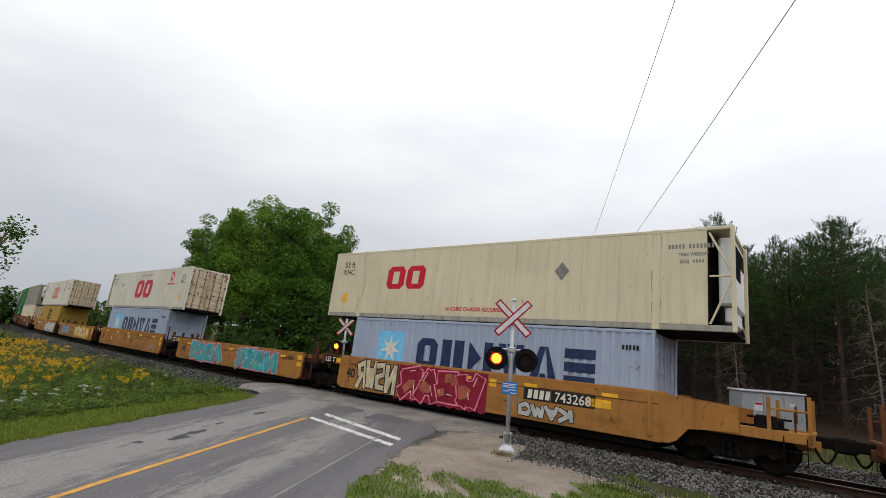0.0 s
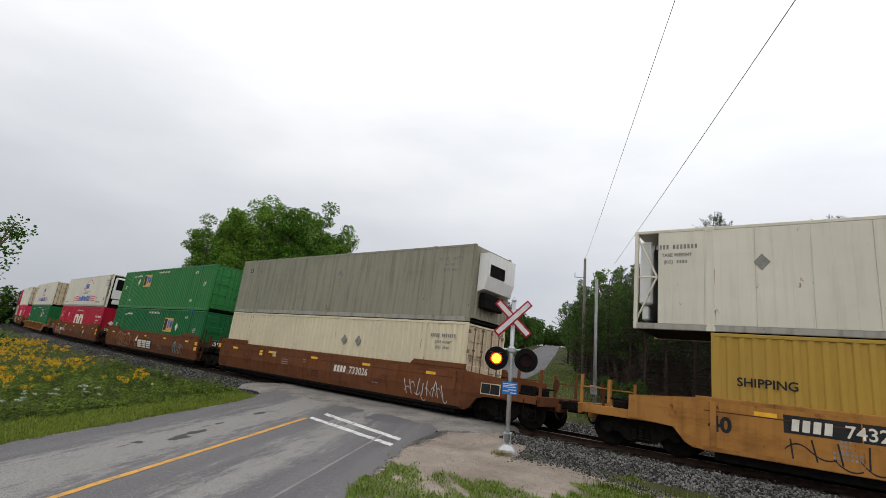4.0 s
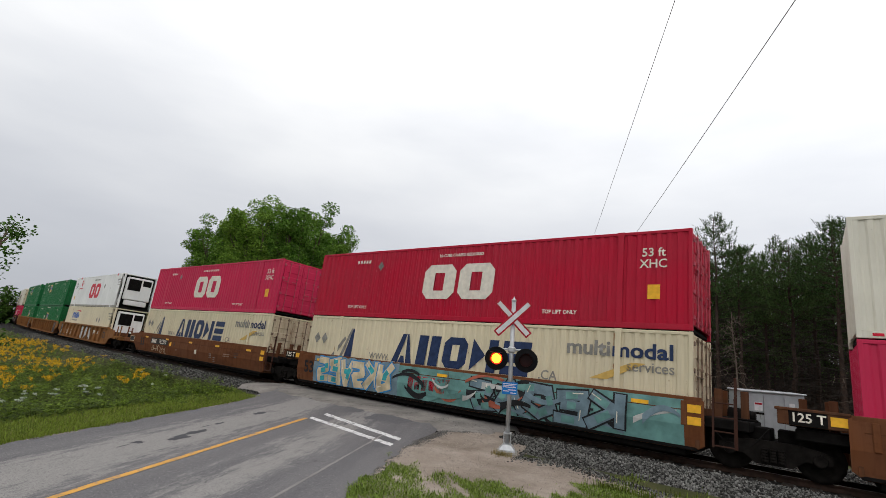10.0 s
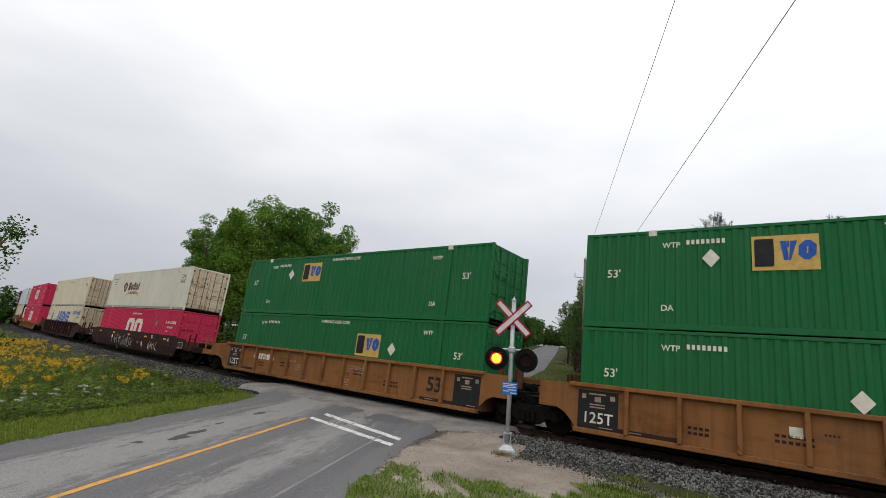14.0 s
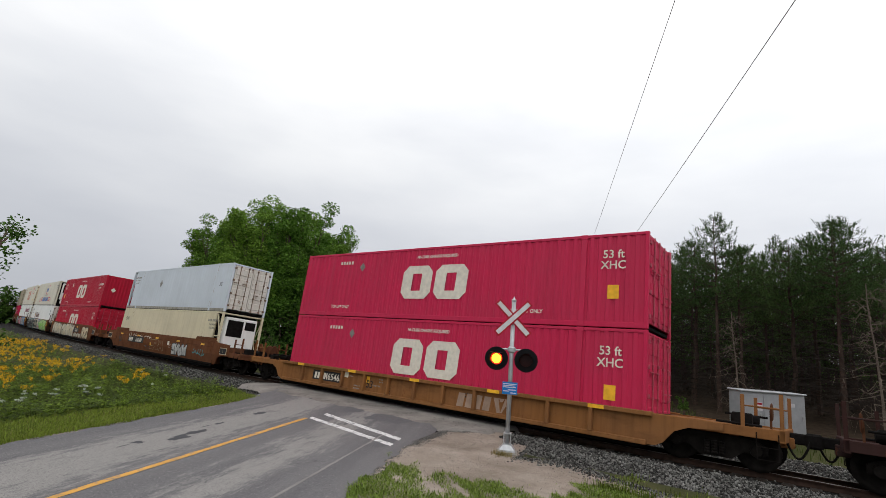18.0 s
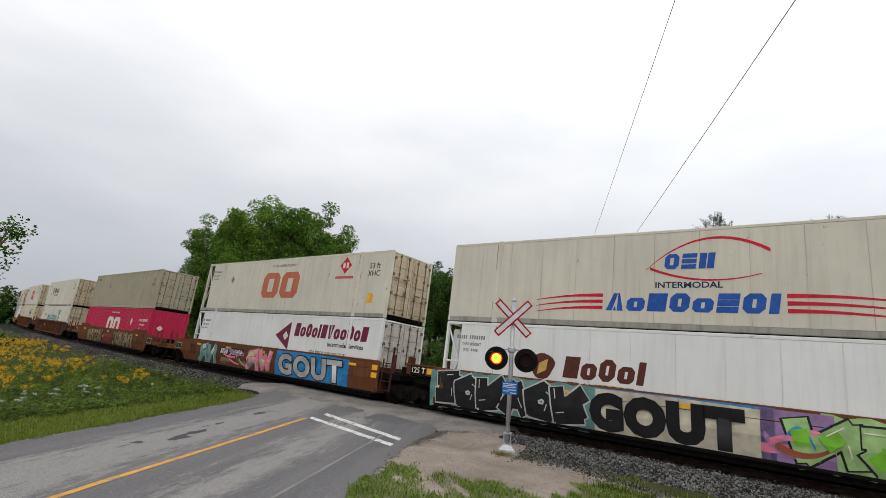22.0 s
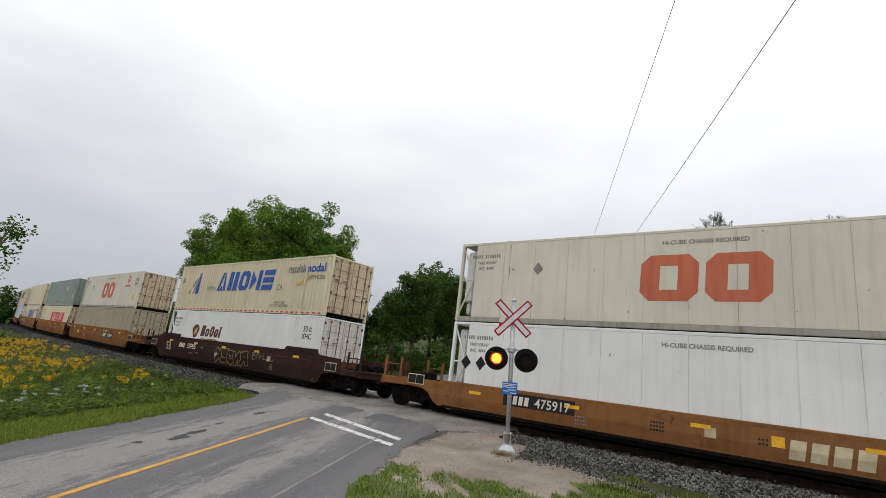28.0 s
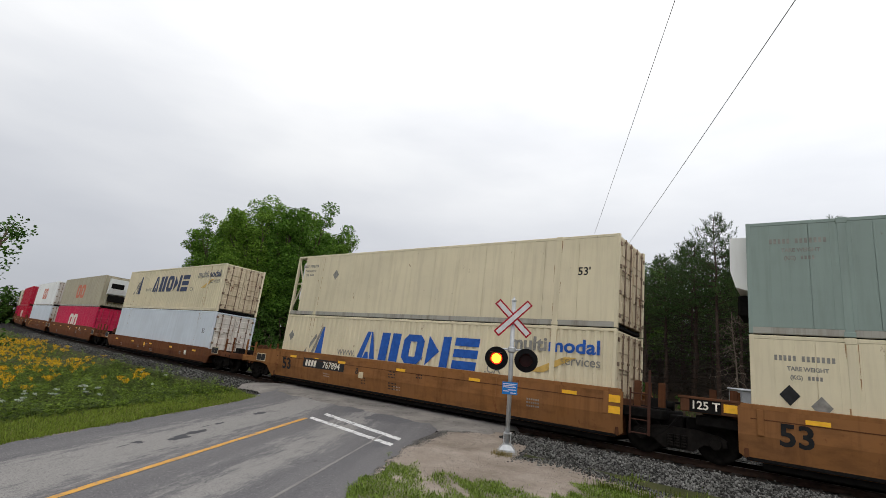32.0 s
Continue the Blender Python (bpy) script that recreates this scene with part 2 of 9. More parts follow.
def put(name, mesh, mat, parent=None, label="", at=None):
    """One mesh object under a thing or a part. Meshes may be shared; the material belongs to the object."""
    if isinstance(mesh, Shape):
        mesh = mesh.mesh(name)
    if not mesh.materials:
        mesh.materials.append(None)
    ob = new(name, mesh)
    ob.material_slots[0].link = "OBJECT"
    ob.material_slots[0].material = mat
    if parent:
        ob.parent = parent
    if at is not None:
        if isinstance(at, Matrix):
            ob.matrix_basis = at
        else:
            ob.location = at
    return tagged(ob, label=label)


def one(name, mesh, mat, label, category, kind="", group="", at=None):
    return tagged(put(name, mesh, mat, None, label, at), category=category, kind=kind, group=group)


def thing(name, label, category, group="", kind=""):
    return tagged(new(name), label, category, group, kind)


def text_mesh(body, size, thick=0.0, spacing=1.0):
    def build():
        cu = bpy.data.curves.new("lettering", "FONT")
        cu.body, cu.size, cu.offset, cu.space_character, cu.resolution_u = body, size, thick, spacing, 3
        cu.align_x = "CENTER"
        ob = bpy.data.objects.new("lettering", cu)
        me = bpy.data.meshes.new_from_object(ob)
        bpy.data.objects.remove(ob)
        for vert in me.vertices:
            x, y, z = vert.co
            vert.co = (x, -z, y)
        return me
    return cached(("text", body, size, thick, spacing), build)


def words(parent, body, size, x, z, mat, y, squeeze=1.0, name="lettering"):
    """Letters on a side that faces -y, centred at x, standing on z."""
    return tagged(put(name, text_mesh(body, size, 0.018 if size >= 0.45 else 0.005), mat, parent, at=Matrix.LocRotScale((x, y, z), None, (squeeze, 1, 1))), kind="stuff")


def flat(parent, name, polys, mat, y, label="", thick=0.004):
    """Painted shapes: polygons in x and z, lying on a side that faces -y."""
    s = Shape()
    for p in polys:
        a = sum(p[i][0] * p[(i + 1) % len(p)][1] - p[(i + 1) % len(p)][0] * p[i][1] for i in range(len(p)))
        s.prism(p if a > 0 else p[::-1], y - thick, y)
    ob = put(name, s, mat, parent, label)
    return tagged(ob, kind="stuff") if name == "lettering" else ob


def rect(x0, x1, z0, z1, lean=0.0):
    h = (z1 - z0) * lean
    return [(x0, z0), (x1, z0), (x1 + h, z1), (x0 + h, z1)]


def diamond(x, z, r, rz=None):
    rz = rz or r
    return [(x, z - rz), (x + r, z), (x, z + rz), (x - r, z)]


def blocks(x0, x1, z0, z1, marks, lean=0.0, stroke=0.24, gap=0.16):
    """A row of plain shapes in the size and colour of a word mark: r ring, q low ring, t hollow triangle, v the same upside down, n two pillars, e three bars, k pillar and wedge, o disc, s slab, h low slab, i thin slab."""
    out, top = [], z1
    share = [0.5 if k == "i" else 1.0 for k in marks]
    unit = (x1 - x0) / sum(share)
    for i, k in enumerate(marks):
        step = unit * share[i]
        a, b = x0 + unit * sum(share[:i]), x0 + unit * sum(share[:i + 1]) - gap * unit
        z1 = z0 + (top - z0) * 0.74 if k in "qh" else top
        w, h = (b - a) * stroke * 1.15, (z1 - z0) * stroke * 0.8
        k = {"q": "r", "h": "s", "i": "s"}.get(k, k)

        def add(poly):
            out.append([(x + (z - z0) * lean, z) for x, z in poly])
        if k == "r":
            c = min(w, h) * 0.8
            ro = [(a + c, z0), (b - c, z0), (b, z0 + c), (b, z1 - c), (b - c, z1), (a + c, z1), (a, z1 - c), (a, z0 + c)]
            ri = [(a + w, z0 + h), (b - w, z0 + h), (b - w, z0 + h), (b - w, z1 - h), (b - w, z1 - h), (a + w, z1 - h), (a + w, z1 - h), (a + w, z0 + h)]
            add([ro[0], ro[1], ro[2], ri[1], ri[0], ro[7]])
            add([ro[2], ro[3], ri[3], ri[1]])
            add([ro[3], ro[4], ro[5], ro[6], ri[5], ri[3]])
            add([ro[6], ro[7], ri[0], ri[5]])
        elif k in "tv":
            m, g = (a + b) / 2, 0.85 * w

            def turned(poly):
                add(poly if k == "t" else [(x, z0 + z1 - z) for x, z in poly])
            turned([(a, z0), (a + g, z0), (m + g * 0.2, z1), (m - g * 0.5, z1)])
            turned([(b - g, z0), (b, z0), (m + g * 0.5, z1), (m + g * 0.22, z1)])
            turned([(a + 1.15 * g, z0), (b - 1.15 * g, z0), (b - 1.45 * g, z0 + h), (a + 1.45 * g, z0 + h)])
        elif k == "n":
            add([(a, z0), (a + 1.25 * w, z0), (a + 1.25 * w, z1), (a, z1)])
            add([(b - 1.25 * w, z0), (b, z0), (b, z1), (b - 1.25 * w, z1)])
        elif k == "e":
            for q in (0, 1, 2):
                zq = z0 + (z1 - z0 - 1.1 * h) * q / 2
                add([(a, zq), (b, zq), (b, zq + 1.1 * h), (a, zq + 1.1 * h)])
        elif k == "k":
            add([(b - w, z0), (b, z0), (b, z1), (b - w, z1)])
            add([(a, z0), (b - 1.3 * w, (z0 + z1) / 2), (a, z1)])
        elif k == "o":
            add([((a + b) / 2 + (b - a) / 2 * math.cos(q * math.pi / 8), (z0 + z1) / 2 + (z1 - z0) / 2 * math.sin(q * math.pi / 8)) for q in range(16)])
        else:
            c = min(b - a, z1 - z0) * 0.09
            add([(a, z0), (b - c, z0), (b, z0 + c), (b, z1), (a + c, z1), (a, z1 - c)])
    return out


def arc_band(x0, x1, z0, rise, w0, w1, n=14, skew=0.0):
    """A swoosh: a bowed band whose width runs from w0 to w1."""
    top, low = [], []
    for i in range(n + 1):
        u = i / n
        x, z = x0 + (x1 - x0) * u, z0 + rise * 4 * u * (1 - u) + skew * u
        w = w0 + (w1 - w0) * u
        top.append((x, z + w / 2))
        low.append((x, z - w / 2))
    return low + top[::-1]


# ---- the line: a left-hand curve, the near rail raised ----
SPEED = 18.93
LINE_S = np.arange(-900.0, 900.5, 0.5)
LINE_K = np.interp(LINE_S, [-300, -260, -100, -40, 0, 60, 300, 340], [0, 0.00146, 0.00146, 0.00166, 0.00183, 0.00185, 0.00185, 0])
LINE_P = np.concatenate([[0], np.cumsum((LINE_K[1:] + LINE_K[:-1]) * 0.25)])
ZERO = int(np.argmin(abs(LINE_S)))
LINE_P -= LINE_P[ZERO]
LINE_X = np.concatenate([[0], np.cumsum(np.cos((LINE_P[1:] + LINE_P[:-1]) / 2) * 0.5)])
LINE_Y = np.concatenate([[0], np.cumsum(np.sin((LINE_P[1:] + LINE_P[:-1]) / 2) * 0.5)])
LINE_X -= LINE_X[ZERO]
LINE_Y -= LINE_Y[ZERO]


def line_at(s):
    return Vector((np.interp(s, LINE_S, LINE_X), np.interp(s, LINE_S, LINE_Y), 0)), float(np.interp(s, LINE_S, LINE_P))


def cant_at(s):
    return -39.1 * float(np.interp(s, LINE_S, LINE_K))


def body_pose(s, half=8.5):
    a, b = line_at(s - half)[0], line_at(s + half)[0]
    turn = math.atan2(b.y - a.y, b.x - a.x)
    return Matrix.Translation((a + b) / 2) @ Matrix.Rotation(turn, 4, "Z") @ Matrix.Rotation(cant_at(s), 4, "X")


def beside(s, lat, z=0.0):
    p, turn = line_at(s)
    return Vector((p.x - math.sin(turn) * lat, p.y + math.cos(turn) * lat, z))


ROAD_D, ROAD_N, ROAD_O = Vector((-0.459, 0.888)), Vector((0.888, 0.459)), Vector((-12.7, -5.45))


def road_xy(u, w):
    """u metres along the road from the stop line, w metres to the right of the centre line."""
    p = ROAD_O + ROAD_D * u + ROAD_N * (w + road_bend(u))
    return p.x, p.y


def road_bend(u):
    """Beyond the crossing the road swings to the right."""
    return float(np.interp(u, [8, 14, 43, 95, 230], [0, 0.5, 5.1, 9.5, 20.0]))


def narrow(u):
    """Beyond the crossing the far lane is narrower."""
    return float(np.interp(u, [11, 34], [1.0, 0.66]))


def near_line(x, y):
    """Distance along and to the side of the line."""
    i = int(np.argmin((LINE_X - x) ** 2 + (LINE_Y - y) ** 2))
    t = LINE_P[i]
    return float(LINE_S[i]), float(-(x - LINE_X[i]) * math.sin(t) + (y - LINE_Y[i]) * math.cos(t))

# ---- ground, road, track ----


def soil_build(nt, p):
    n = noise_of(nt, 0.8, detail=8, shift=False)
    f = noise_of(nt, 14.0, detail=5, shift=False)
    col = ramp(nt, n, 0.38, 0.62, (0.032, 0.036, 0.012), (0.075, 0.068, 0.032))
    col = mixed(nt, ramp(nt, f, 0.35, 0.7), col, (0.045, 0.055, 0.018))
    link(nt, col, p.inputs["Base Color"])
    p.inputs["Roughness"].default_value = 0.95
    p.inputs["Specular IOR Level"].default_value = 0.08
    relief(nt, p, f, 0.7, 0.03)


def asphalt_build(nt, p):
    fine = noise_of(nt, 28.0, detail=8, rough=0.75, shift=False)
    lane = noise_of(nt, 1.0, (1.6, 0.10, 1.0), detail=6, rough=0.62, shift=False)
    blot = noise_of(nt, 0.55, detail=7, rough=0.6, shift=False)
    wear = noise_of(nt, 6.5, (1.0, 0.16, 1.0), detail=14, rough=0.86, shift=False)
    cw = nt.nodes.new("ShaderNodeTexCoord")
    sepw = nt.nodes.new("ShaderNodeSeparateXYZ")
    link(nt, cw.outputs["Object"], sepw.inputs[0])

    def sum_of(op, a, b):
        mth = nt.nodes.new("ShaderNodeMath")
        mth.operation = op
        for k, val in ((0, a), (1, b)):
            if isinstance(val, (int, float)):
                mth.inputs[k].default_value = val
            else:
                link(nt, val, mth.inputs[k])
        return mth.outputs[0]
    # worn wheel paths: a broad pale band in the far lane and a narrow one in the near lane, with ragged edges
    x = sepw.outputs["X"]
    far_lane = sum_of("SUBTRACT", sum_of("ABSOLUTE", sum_of("ADD", x, 1.30), 0), 0.98)
    near_lane = sum_of("SUBTRACT", sum_of("ABSOLUTE", sum_of("SUBTRACT", x, 1.50), 0), 0.50)
    off = sum_of("MINIMUM", far_lane, near_lane)
    scour = noise_of(nt, 3.2, (1.0, 0.30, 1.0), detail=15, rough=0.80, shift=False)
    ragged = sum_of("ADD", sum_of("MULTIPLY", sum_of("SUBTRACT", wear, 0.5), 3.0), sum_of("MULTIPLY", sum_of("SUBTRACT", lane, 0.5), 1.6))
    ragged = sum_of("ADD", ragged, sum_of("MULTIPLY", sum_of("SUBTRACT", scour, 0.5), 2.4))
    band = ramp(nt, sum_of("SUBTRACT", ragged, off), -0.12, 0.34, (0.06, 0.06, 0.06), (0.92, 0.92, 0.92))
    grit = noise_of(nt, 32.0, detail=6, rough=0.85, shift=False)
    col = ramp(nt, lane, 0.40, 0.60, (0.108, 0.104, 0.110), (0.138, 0.132, 0.136))
    col = mixed(nt, band, col, (0.245, 0.234, 0.222))
    col = mixed(nt, ramp(nt, blot, 0.61, 0.65, (0, 0, 0), (0.5, 0.5, 0.5)), col, (0.120, 0.116, 0.120))
    col = mixed(nt, ramp(nt, scour, 0.56, 0.64, (0, 0, 0), (0.45, 0.45, 0.45)), col, (0.125, 0.120, 0.122))
    col = mixed(nt, ramp(nt, grit, 0.52, 0.62, (0, 0, 0), (0.68, 0.68, 0.68)), col, (0.045, 0.045, 0.046))
    col = mixed(nt, ramp(nt, fine, 0.55, 0.66, (0, 0, 0), (0.5, 0.5, 0.5)), col, (0.40, 0.385, 0.365))
    vor = nt.nodes.new("ShaderNodeTexVoronoi")
    vor.feature, vor.inputs["Scale"].default_value = "DISTANCE_TO_EDGE", 0.42
    co = nt.nodes.new("ShaderNodeTexCoord")
    wob = nt.nodes.new("ShaderNodeMix")
    wob.data_type, wob.inputs[0].default_value = "RGBA", 0.18
    link(nt, co.outputs["Object"], wob.inputs[6])
    warp = nt.nodes.new("ShaderNodeTexNoise")
    warp.inputs["Scale"].default_value, warp.inputs["Detail"].default_value = 2.0, 6.0
    link(nt, co.outputs["Object"], warp.inputs["Vector"])
    link(nt, warp.outputs["Color"], wob.inputs[7])
    link(nt, wob.outputs[2], vor.inputs["Vector"])
    crack = ramp(nt, vor.outputs["Distance"], 0.0, 0.006, (0.7, 0.7, 0.7), (0, 0, 0))
    gate = ramp(nt, blot, 0.56, 0.62)
    crack = mixed(nt, 1.0, crack, gate, "MULTIPLY")
    col = mixed(nt, crack, col, (0.03, 0.03, 0.03))
    link(nt, col, p.inputs["Base Color"])
    p.inputs["Roughness"].default_value = 0.88
    p.inputs["Specular IOR Level"].default_value = 0.15
    relief(nt, p, fine, 0.5, 0.006)


def gravel_build(c0, c1, scale, dark):
    def f(nt, p):
        vor = nt.nodes.new("ShaderNodeTexVoronoi")
        vor.inputs["Scale"].default_value = scale
        co = nt.nodes.new("ShaderNodeTexCoord")
        link(nt, co.outputs["Object"], vor.inputs["Vector"])
        sep = nt.nodes.new("ShaderNodeSeparateColor")
        link(nt, vor.outputs["Color"], sep.inputs[0])
        col = ramp(nt, sep.outputs[0], 0.0, 1.0, c0, c1)
        # darkens each cell towards its rim, painting the shade between stones
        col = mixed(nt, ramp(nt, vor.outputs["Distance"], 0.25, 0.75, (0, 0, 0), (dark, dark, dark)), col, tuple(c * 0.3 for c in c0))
        col = mixed(nt, ramp(nt, noise_of(nt, 0.7, detail=6, shift=False), 0.35, 0.7, (0, 0, 0), (0.5, 0.5, 0.5)), col, tuple(c * 0.62 for c in c1))
        link(nt, col, p.inputs["Base Color"])
        p.inputs["Roughness"].default_value = 0.95
        p.inputs["Specular IOR Level"].default_value = 0.08
        relief(nt, p, vor.outputs["Distance"], 0.8, 0.02)
    return f


def stone_build(nt, p):
    geo = nt.nodes.new("ShaderNodeNewGeometry")
    col = ramp(nt, geo.outputs["Random Per Island"], 0.30, 1.0, (0.020, 0.020, 0.019), (0.25, 0.246, 0.23))
    col = mixed(nt, ramp(nt, noise_of(nt, 20.0, shift=False), 0.5, 0.8), col, (0.07, 0.062, 0.055))
    col = mixed(nt, ramp(nt, noise_of(nt, 0.7, detail=6, shift=False), 0.45, 0.7, (0, 0, 0), (0.5, 0.5, 0.5)), col, (0.03, 0.028, 0.026))
    p.inputs["Specular IOR Level"].default_value = 0.1
    link(nt, col, p.inputs["Base Color"])
    p.inputs["Roughness"].default_value = 0.9


SOIL = material("grassy_soil", soil_build)
ASPHALT = material("worn_asphalt", asphalt_build)
# near-black bed colour, standing for the shaded gaps under the loose stones
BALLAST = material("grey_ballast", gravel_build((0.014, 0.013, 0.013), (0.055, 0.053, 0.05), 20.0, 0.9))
def sand_build(nt, p):
    big = noise_of(nt, 0.8, detail=8, rough=0.62, shift=False)
    fine = noise_of(nt, 42.0, detail=6, rough=0.75, shift=False)
    mid = noise_of(nt, 6.0, detail=8, rough=0.7, shift=False)
    col = ramp(nt, big, 0.34, 0.66, (0.205, 0.168, 0.135), (0.36, 0.305, 0.258))
    col = mixed(nt, ramp(nt, mid, 0.56, 0.68, (0, 0, 0), (0.6, 0.6, 0.6)), col, (0.15, 0.125, 0.10))
    col = mixed(nt, ramp(nt, fine, 0.52, 0.64, (0, 0, 0), (0.5, 0.5, 0.5)), col, (0.10, 0.085, 0.07))
    col = mixed(nt, ramp(nt, fine, 0.30, 0.40, (0.4, 0.4, 0.4), (0, 0, 0)), col, (0.48, 0.43, 0.38))
    link(nt, col, p.inputs["Base Color"])
    p.inputs["Roughness"].default_value = 0.95
    p.inputs["Specular IOR Level"].default_value = 0.08
    relief(nt, p, fine, 0.8, 0.02)


SAND = material("sandy_gravel", sand_build)
STONE = material("ballast_stones", stone_build)
TAR = plain("tar_patch", (0.055, 0.055, 0.06), 0.8, 0, 0.3, 30.0)


def worn_line(rgb):
    def f(nt, p):
        chip = noise_of(nt, 7.0, (1.0, 0.6, 1.0), detail=10, rough=0.8, shift=False)
        big = noise_of(nt, 1.1, detail=4, shift=False)
        col = mixed(nt, ramp(nt, big, 0.35, 0.7), rgb, tuple(c * 0.78 for c in rgb))
        col = mixed(nt, ramp(nt, chip, 0.50, 0.60, (0, 0, 0), (0.85, 0.85, 0.85)), col, (0.15, 0.145, 0.14))
        link(nt, col, p.inputs["Base Color"])
        p.inputs["Roughness"].default_value = 0.85
    return f


LINE_Y_PAINT = material("worn_yellow_road_paint", worn_line((0.60, 0.31, 0.05)))
LINE_W_PAINT = material("worn_white_road_paint", worn_line((0.66, 0.66, 0.65)))
RUSTRAIL = plain("rusty_rail_steel", (0.035, 0.020, 0.014), 0.8, 0.3, 0.35)
SHINE = plain("polished_rail_head", (0.30, 0.28, 0.26), 0.35, 1.0, 0.2)
TIMBER = plain("creosoted_timber", (0.022, 0.016, 0.012), 0.9, 0, 0.5, 8.0, 0.6)


def ease(a, b, x):
    t = min(1, max(0, (x - a) / (b - a)))
    return t * t * (3 - 2 * t)


def to_road(x, y):
    d = Vector((x, y)) - ROAD_O
    return d.dot(ROAD_D), d.dot(ROAD_N)


def ground_z(x, y):
    s, lat = near_line(x, y)
    a = abs(lat)
    if lat <= 0:
        z = -0.14 if a > 3.6 else -0.14 - 0.42 * ease(3.6, 2.7, a)
        u, w = to_road(x, y)
        return z - 0.45 * ease(-4.5, -9.0, w) * ease(3.6, 5.0, a)
    u, w = to_road(x, y)
    z = -0.56 + 0.20 * ease(3.2, 6.0, a) - 0.5 * ease(5.0, 8.0, w) * ease(10.0, 7.6, a)
    return z + 0.033 * min(170, max(0, lat - 12))


def ground():
    xs = np.concatenate([np.linspace(-900, -90, 16)[:-1], np.linspace(-90, -34, 22)[:-1], np.linspace(-34, 16, 101)[:-1], np.linspace(16, 60, 16)[:-1], np.linspace(60, 900, 14)])
    ys = np.concatenate([np.linspace(-600, -40, 10)[:-1], np.linspace(-40, -20, 10)[:-1], np.linspace(-20, 14, 69)[:-1], np.linspace(14, 60, 24)[:-1], np.linspace(60, 900, 16)])
    v = np.array([(x, y, ground_z(x, y)) for y in ys for x in xs])
    n = len(xs)
    i = np.arange(len(v)).reshape(len(ys), n)
    f = np.stack([i[:-1, :-1], i[:-1, 1:], i[1:, 1:], i[1:, :-1]], -1).reshape(-1, 4)
    me = quick_mesh("ground", v, f)
    me.polygons.foreach_set("use_smooth", [True] * len(f))
    one("ground", me, SOIL, "grass-grown soil on both sides of the line", "ground", "structure")


ROAD_M = Matrix.Translation((ROAD_O.x, ROAD_O.y, 0)) @ Matrix.Rotation(math.atan2(0.459, 0.888), 4, "Z")


def road_z(u, w):
    x, y = road_xy(u, w)
    s, lat = near_line(x, y)
    deck = -0.012 - 0.066 * max(-0.9, min(0.9, lat))
    base = -0.10 if lat < 0 else -0.30 + 0.033 * min(170, max(0, lat - 12))
    return deck + (base - deck) * ease(1.0, 5.5, abs(lat))


def road():
    us = np.concatenate([np.arange(-34, -14, 2.0), np.arange(-14, 14, 0.35), np.arange(14, 60, 2.0), np.arange(60, 230, 10.0)])
    ws = np.concatenate([[-3.75, -3.40], np.linspace(-3.2, 3.5, 15), [3.68, 4.0]])
    rnd = random.Random(5)
    v = []
    for u in us:
        for k, w in enumerate(ws):
            edge = k in (0, 1, len(ws) - 2, len(ws) - 1)
            wob = rnd.uniform(-0.10, 0.10) if edge and abs(u) < 15 else 0
            z = road_z(u, w + wob)
            if k in (0, len(ws) - 1):
                z -= 0.10
            # the surface spreads out on the crossing
            flare = 0.35 * (1 - ease(1.5, 5.0, abs(u - 6.0))) * (1 if w > 0 else -1) if edge else 0
            v.append((w * (narrow(u) if w < 0 else 1.0) + wob + flare + road_bend(u), u, z))
    n = len(ws)
    i = np.arange(len(v)).reshape(len(us), n)
    f = np.stack([i[:-1, :-1], i[:-1, 1:], i[1:, 1:], i[1:, :-1]], -1).reshape(-1, 4)
    me = quick_mesh("road", np.array(v), f)
    me.polygons.foreach_set("use_smooth", [True] * len(f))
    one("road", me, ASPHALT, "worn grey two-lane asphalt road over the crossing", "road", "structure", at=ROAD_M)


def on_road(name, pts, mat, label, kind="structure", lift=0.006, chips=0.0, seed=1, n=40):
    """A painted stripe or patch between two edges given in road measures (u, w)."""
    rnd = random.Random(seed)
    (a0, b0), (a1, b1) = pts
    v, f = [], []
    for i in range(n + 1):
        t = i / n
        for (p, q), sgn in (((a0, a1), 1), ((b0, b1), -1)):
            u, w = p[0] + (q[0] - p[0]) * t, p[1] + (q[1] - p[1]) * t
            u, w = u + rnd.uniform(-chips, chips), w + rnd.uniform(-chips, chips)
            v.append((w + road_bend(u), u, road_z(u, w) + lift))
    f = np.array([(2 * i, 2 * i + 1, 2 * i + 3, 2 * i + 2) for i in range(n)])
    return one(name, quick_mesh(name, np.array(v), f), mat, label, "road marking", kind, at=ROAD_M)


def blot(name, u, w, ru, rw, seed, mat, label):
    """A patch with a ragged outline lying on the road."""
    n = 36
    ring = []
    for k in range(n):
        a = k * 2 * math.pi / n
        r = 1 + 0.55 * noise.noise((1.4 * math.cos(a), 1.4 * math.sin(a), seed * 3.7)) + 0.30 * noise.noise((5 * math.cos(a), 5 * math.sin(a), seed * 1.3))
        ring.append((w + rw * r * math.cos(a), u + ru * r * math.sin(a)))
    s = Shape()
    lift = 0.0028 + 0.0003 * (seed % 7)
    s.v = [(w, u, road_z(u, w) + lift + 0.001)] + [(x, y, road_z(y, x) + lift) for x, y in ring]
    s.f = [(0, 1 + k, 1 + (k + 1) % n) for k in range(n)]
    one(name, s.mesh(name), mat, label, "road patch", "structure", at=ROAD_M)


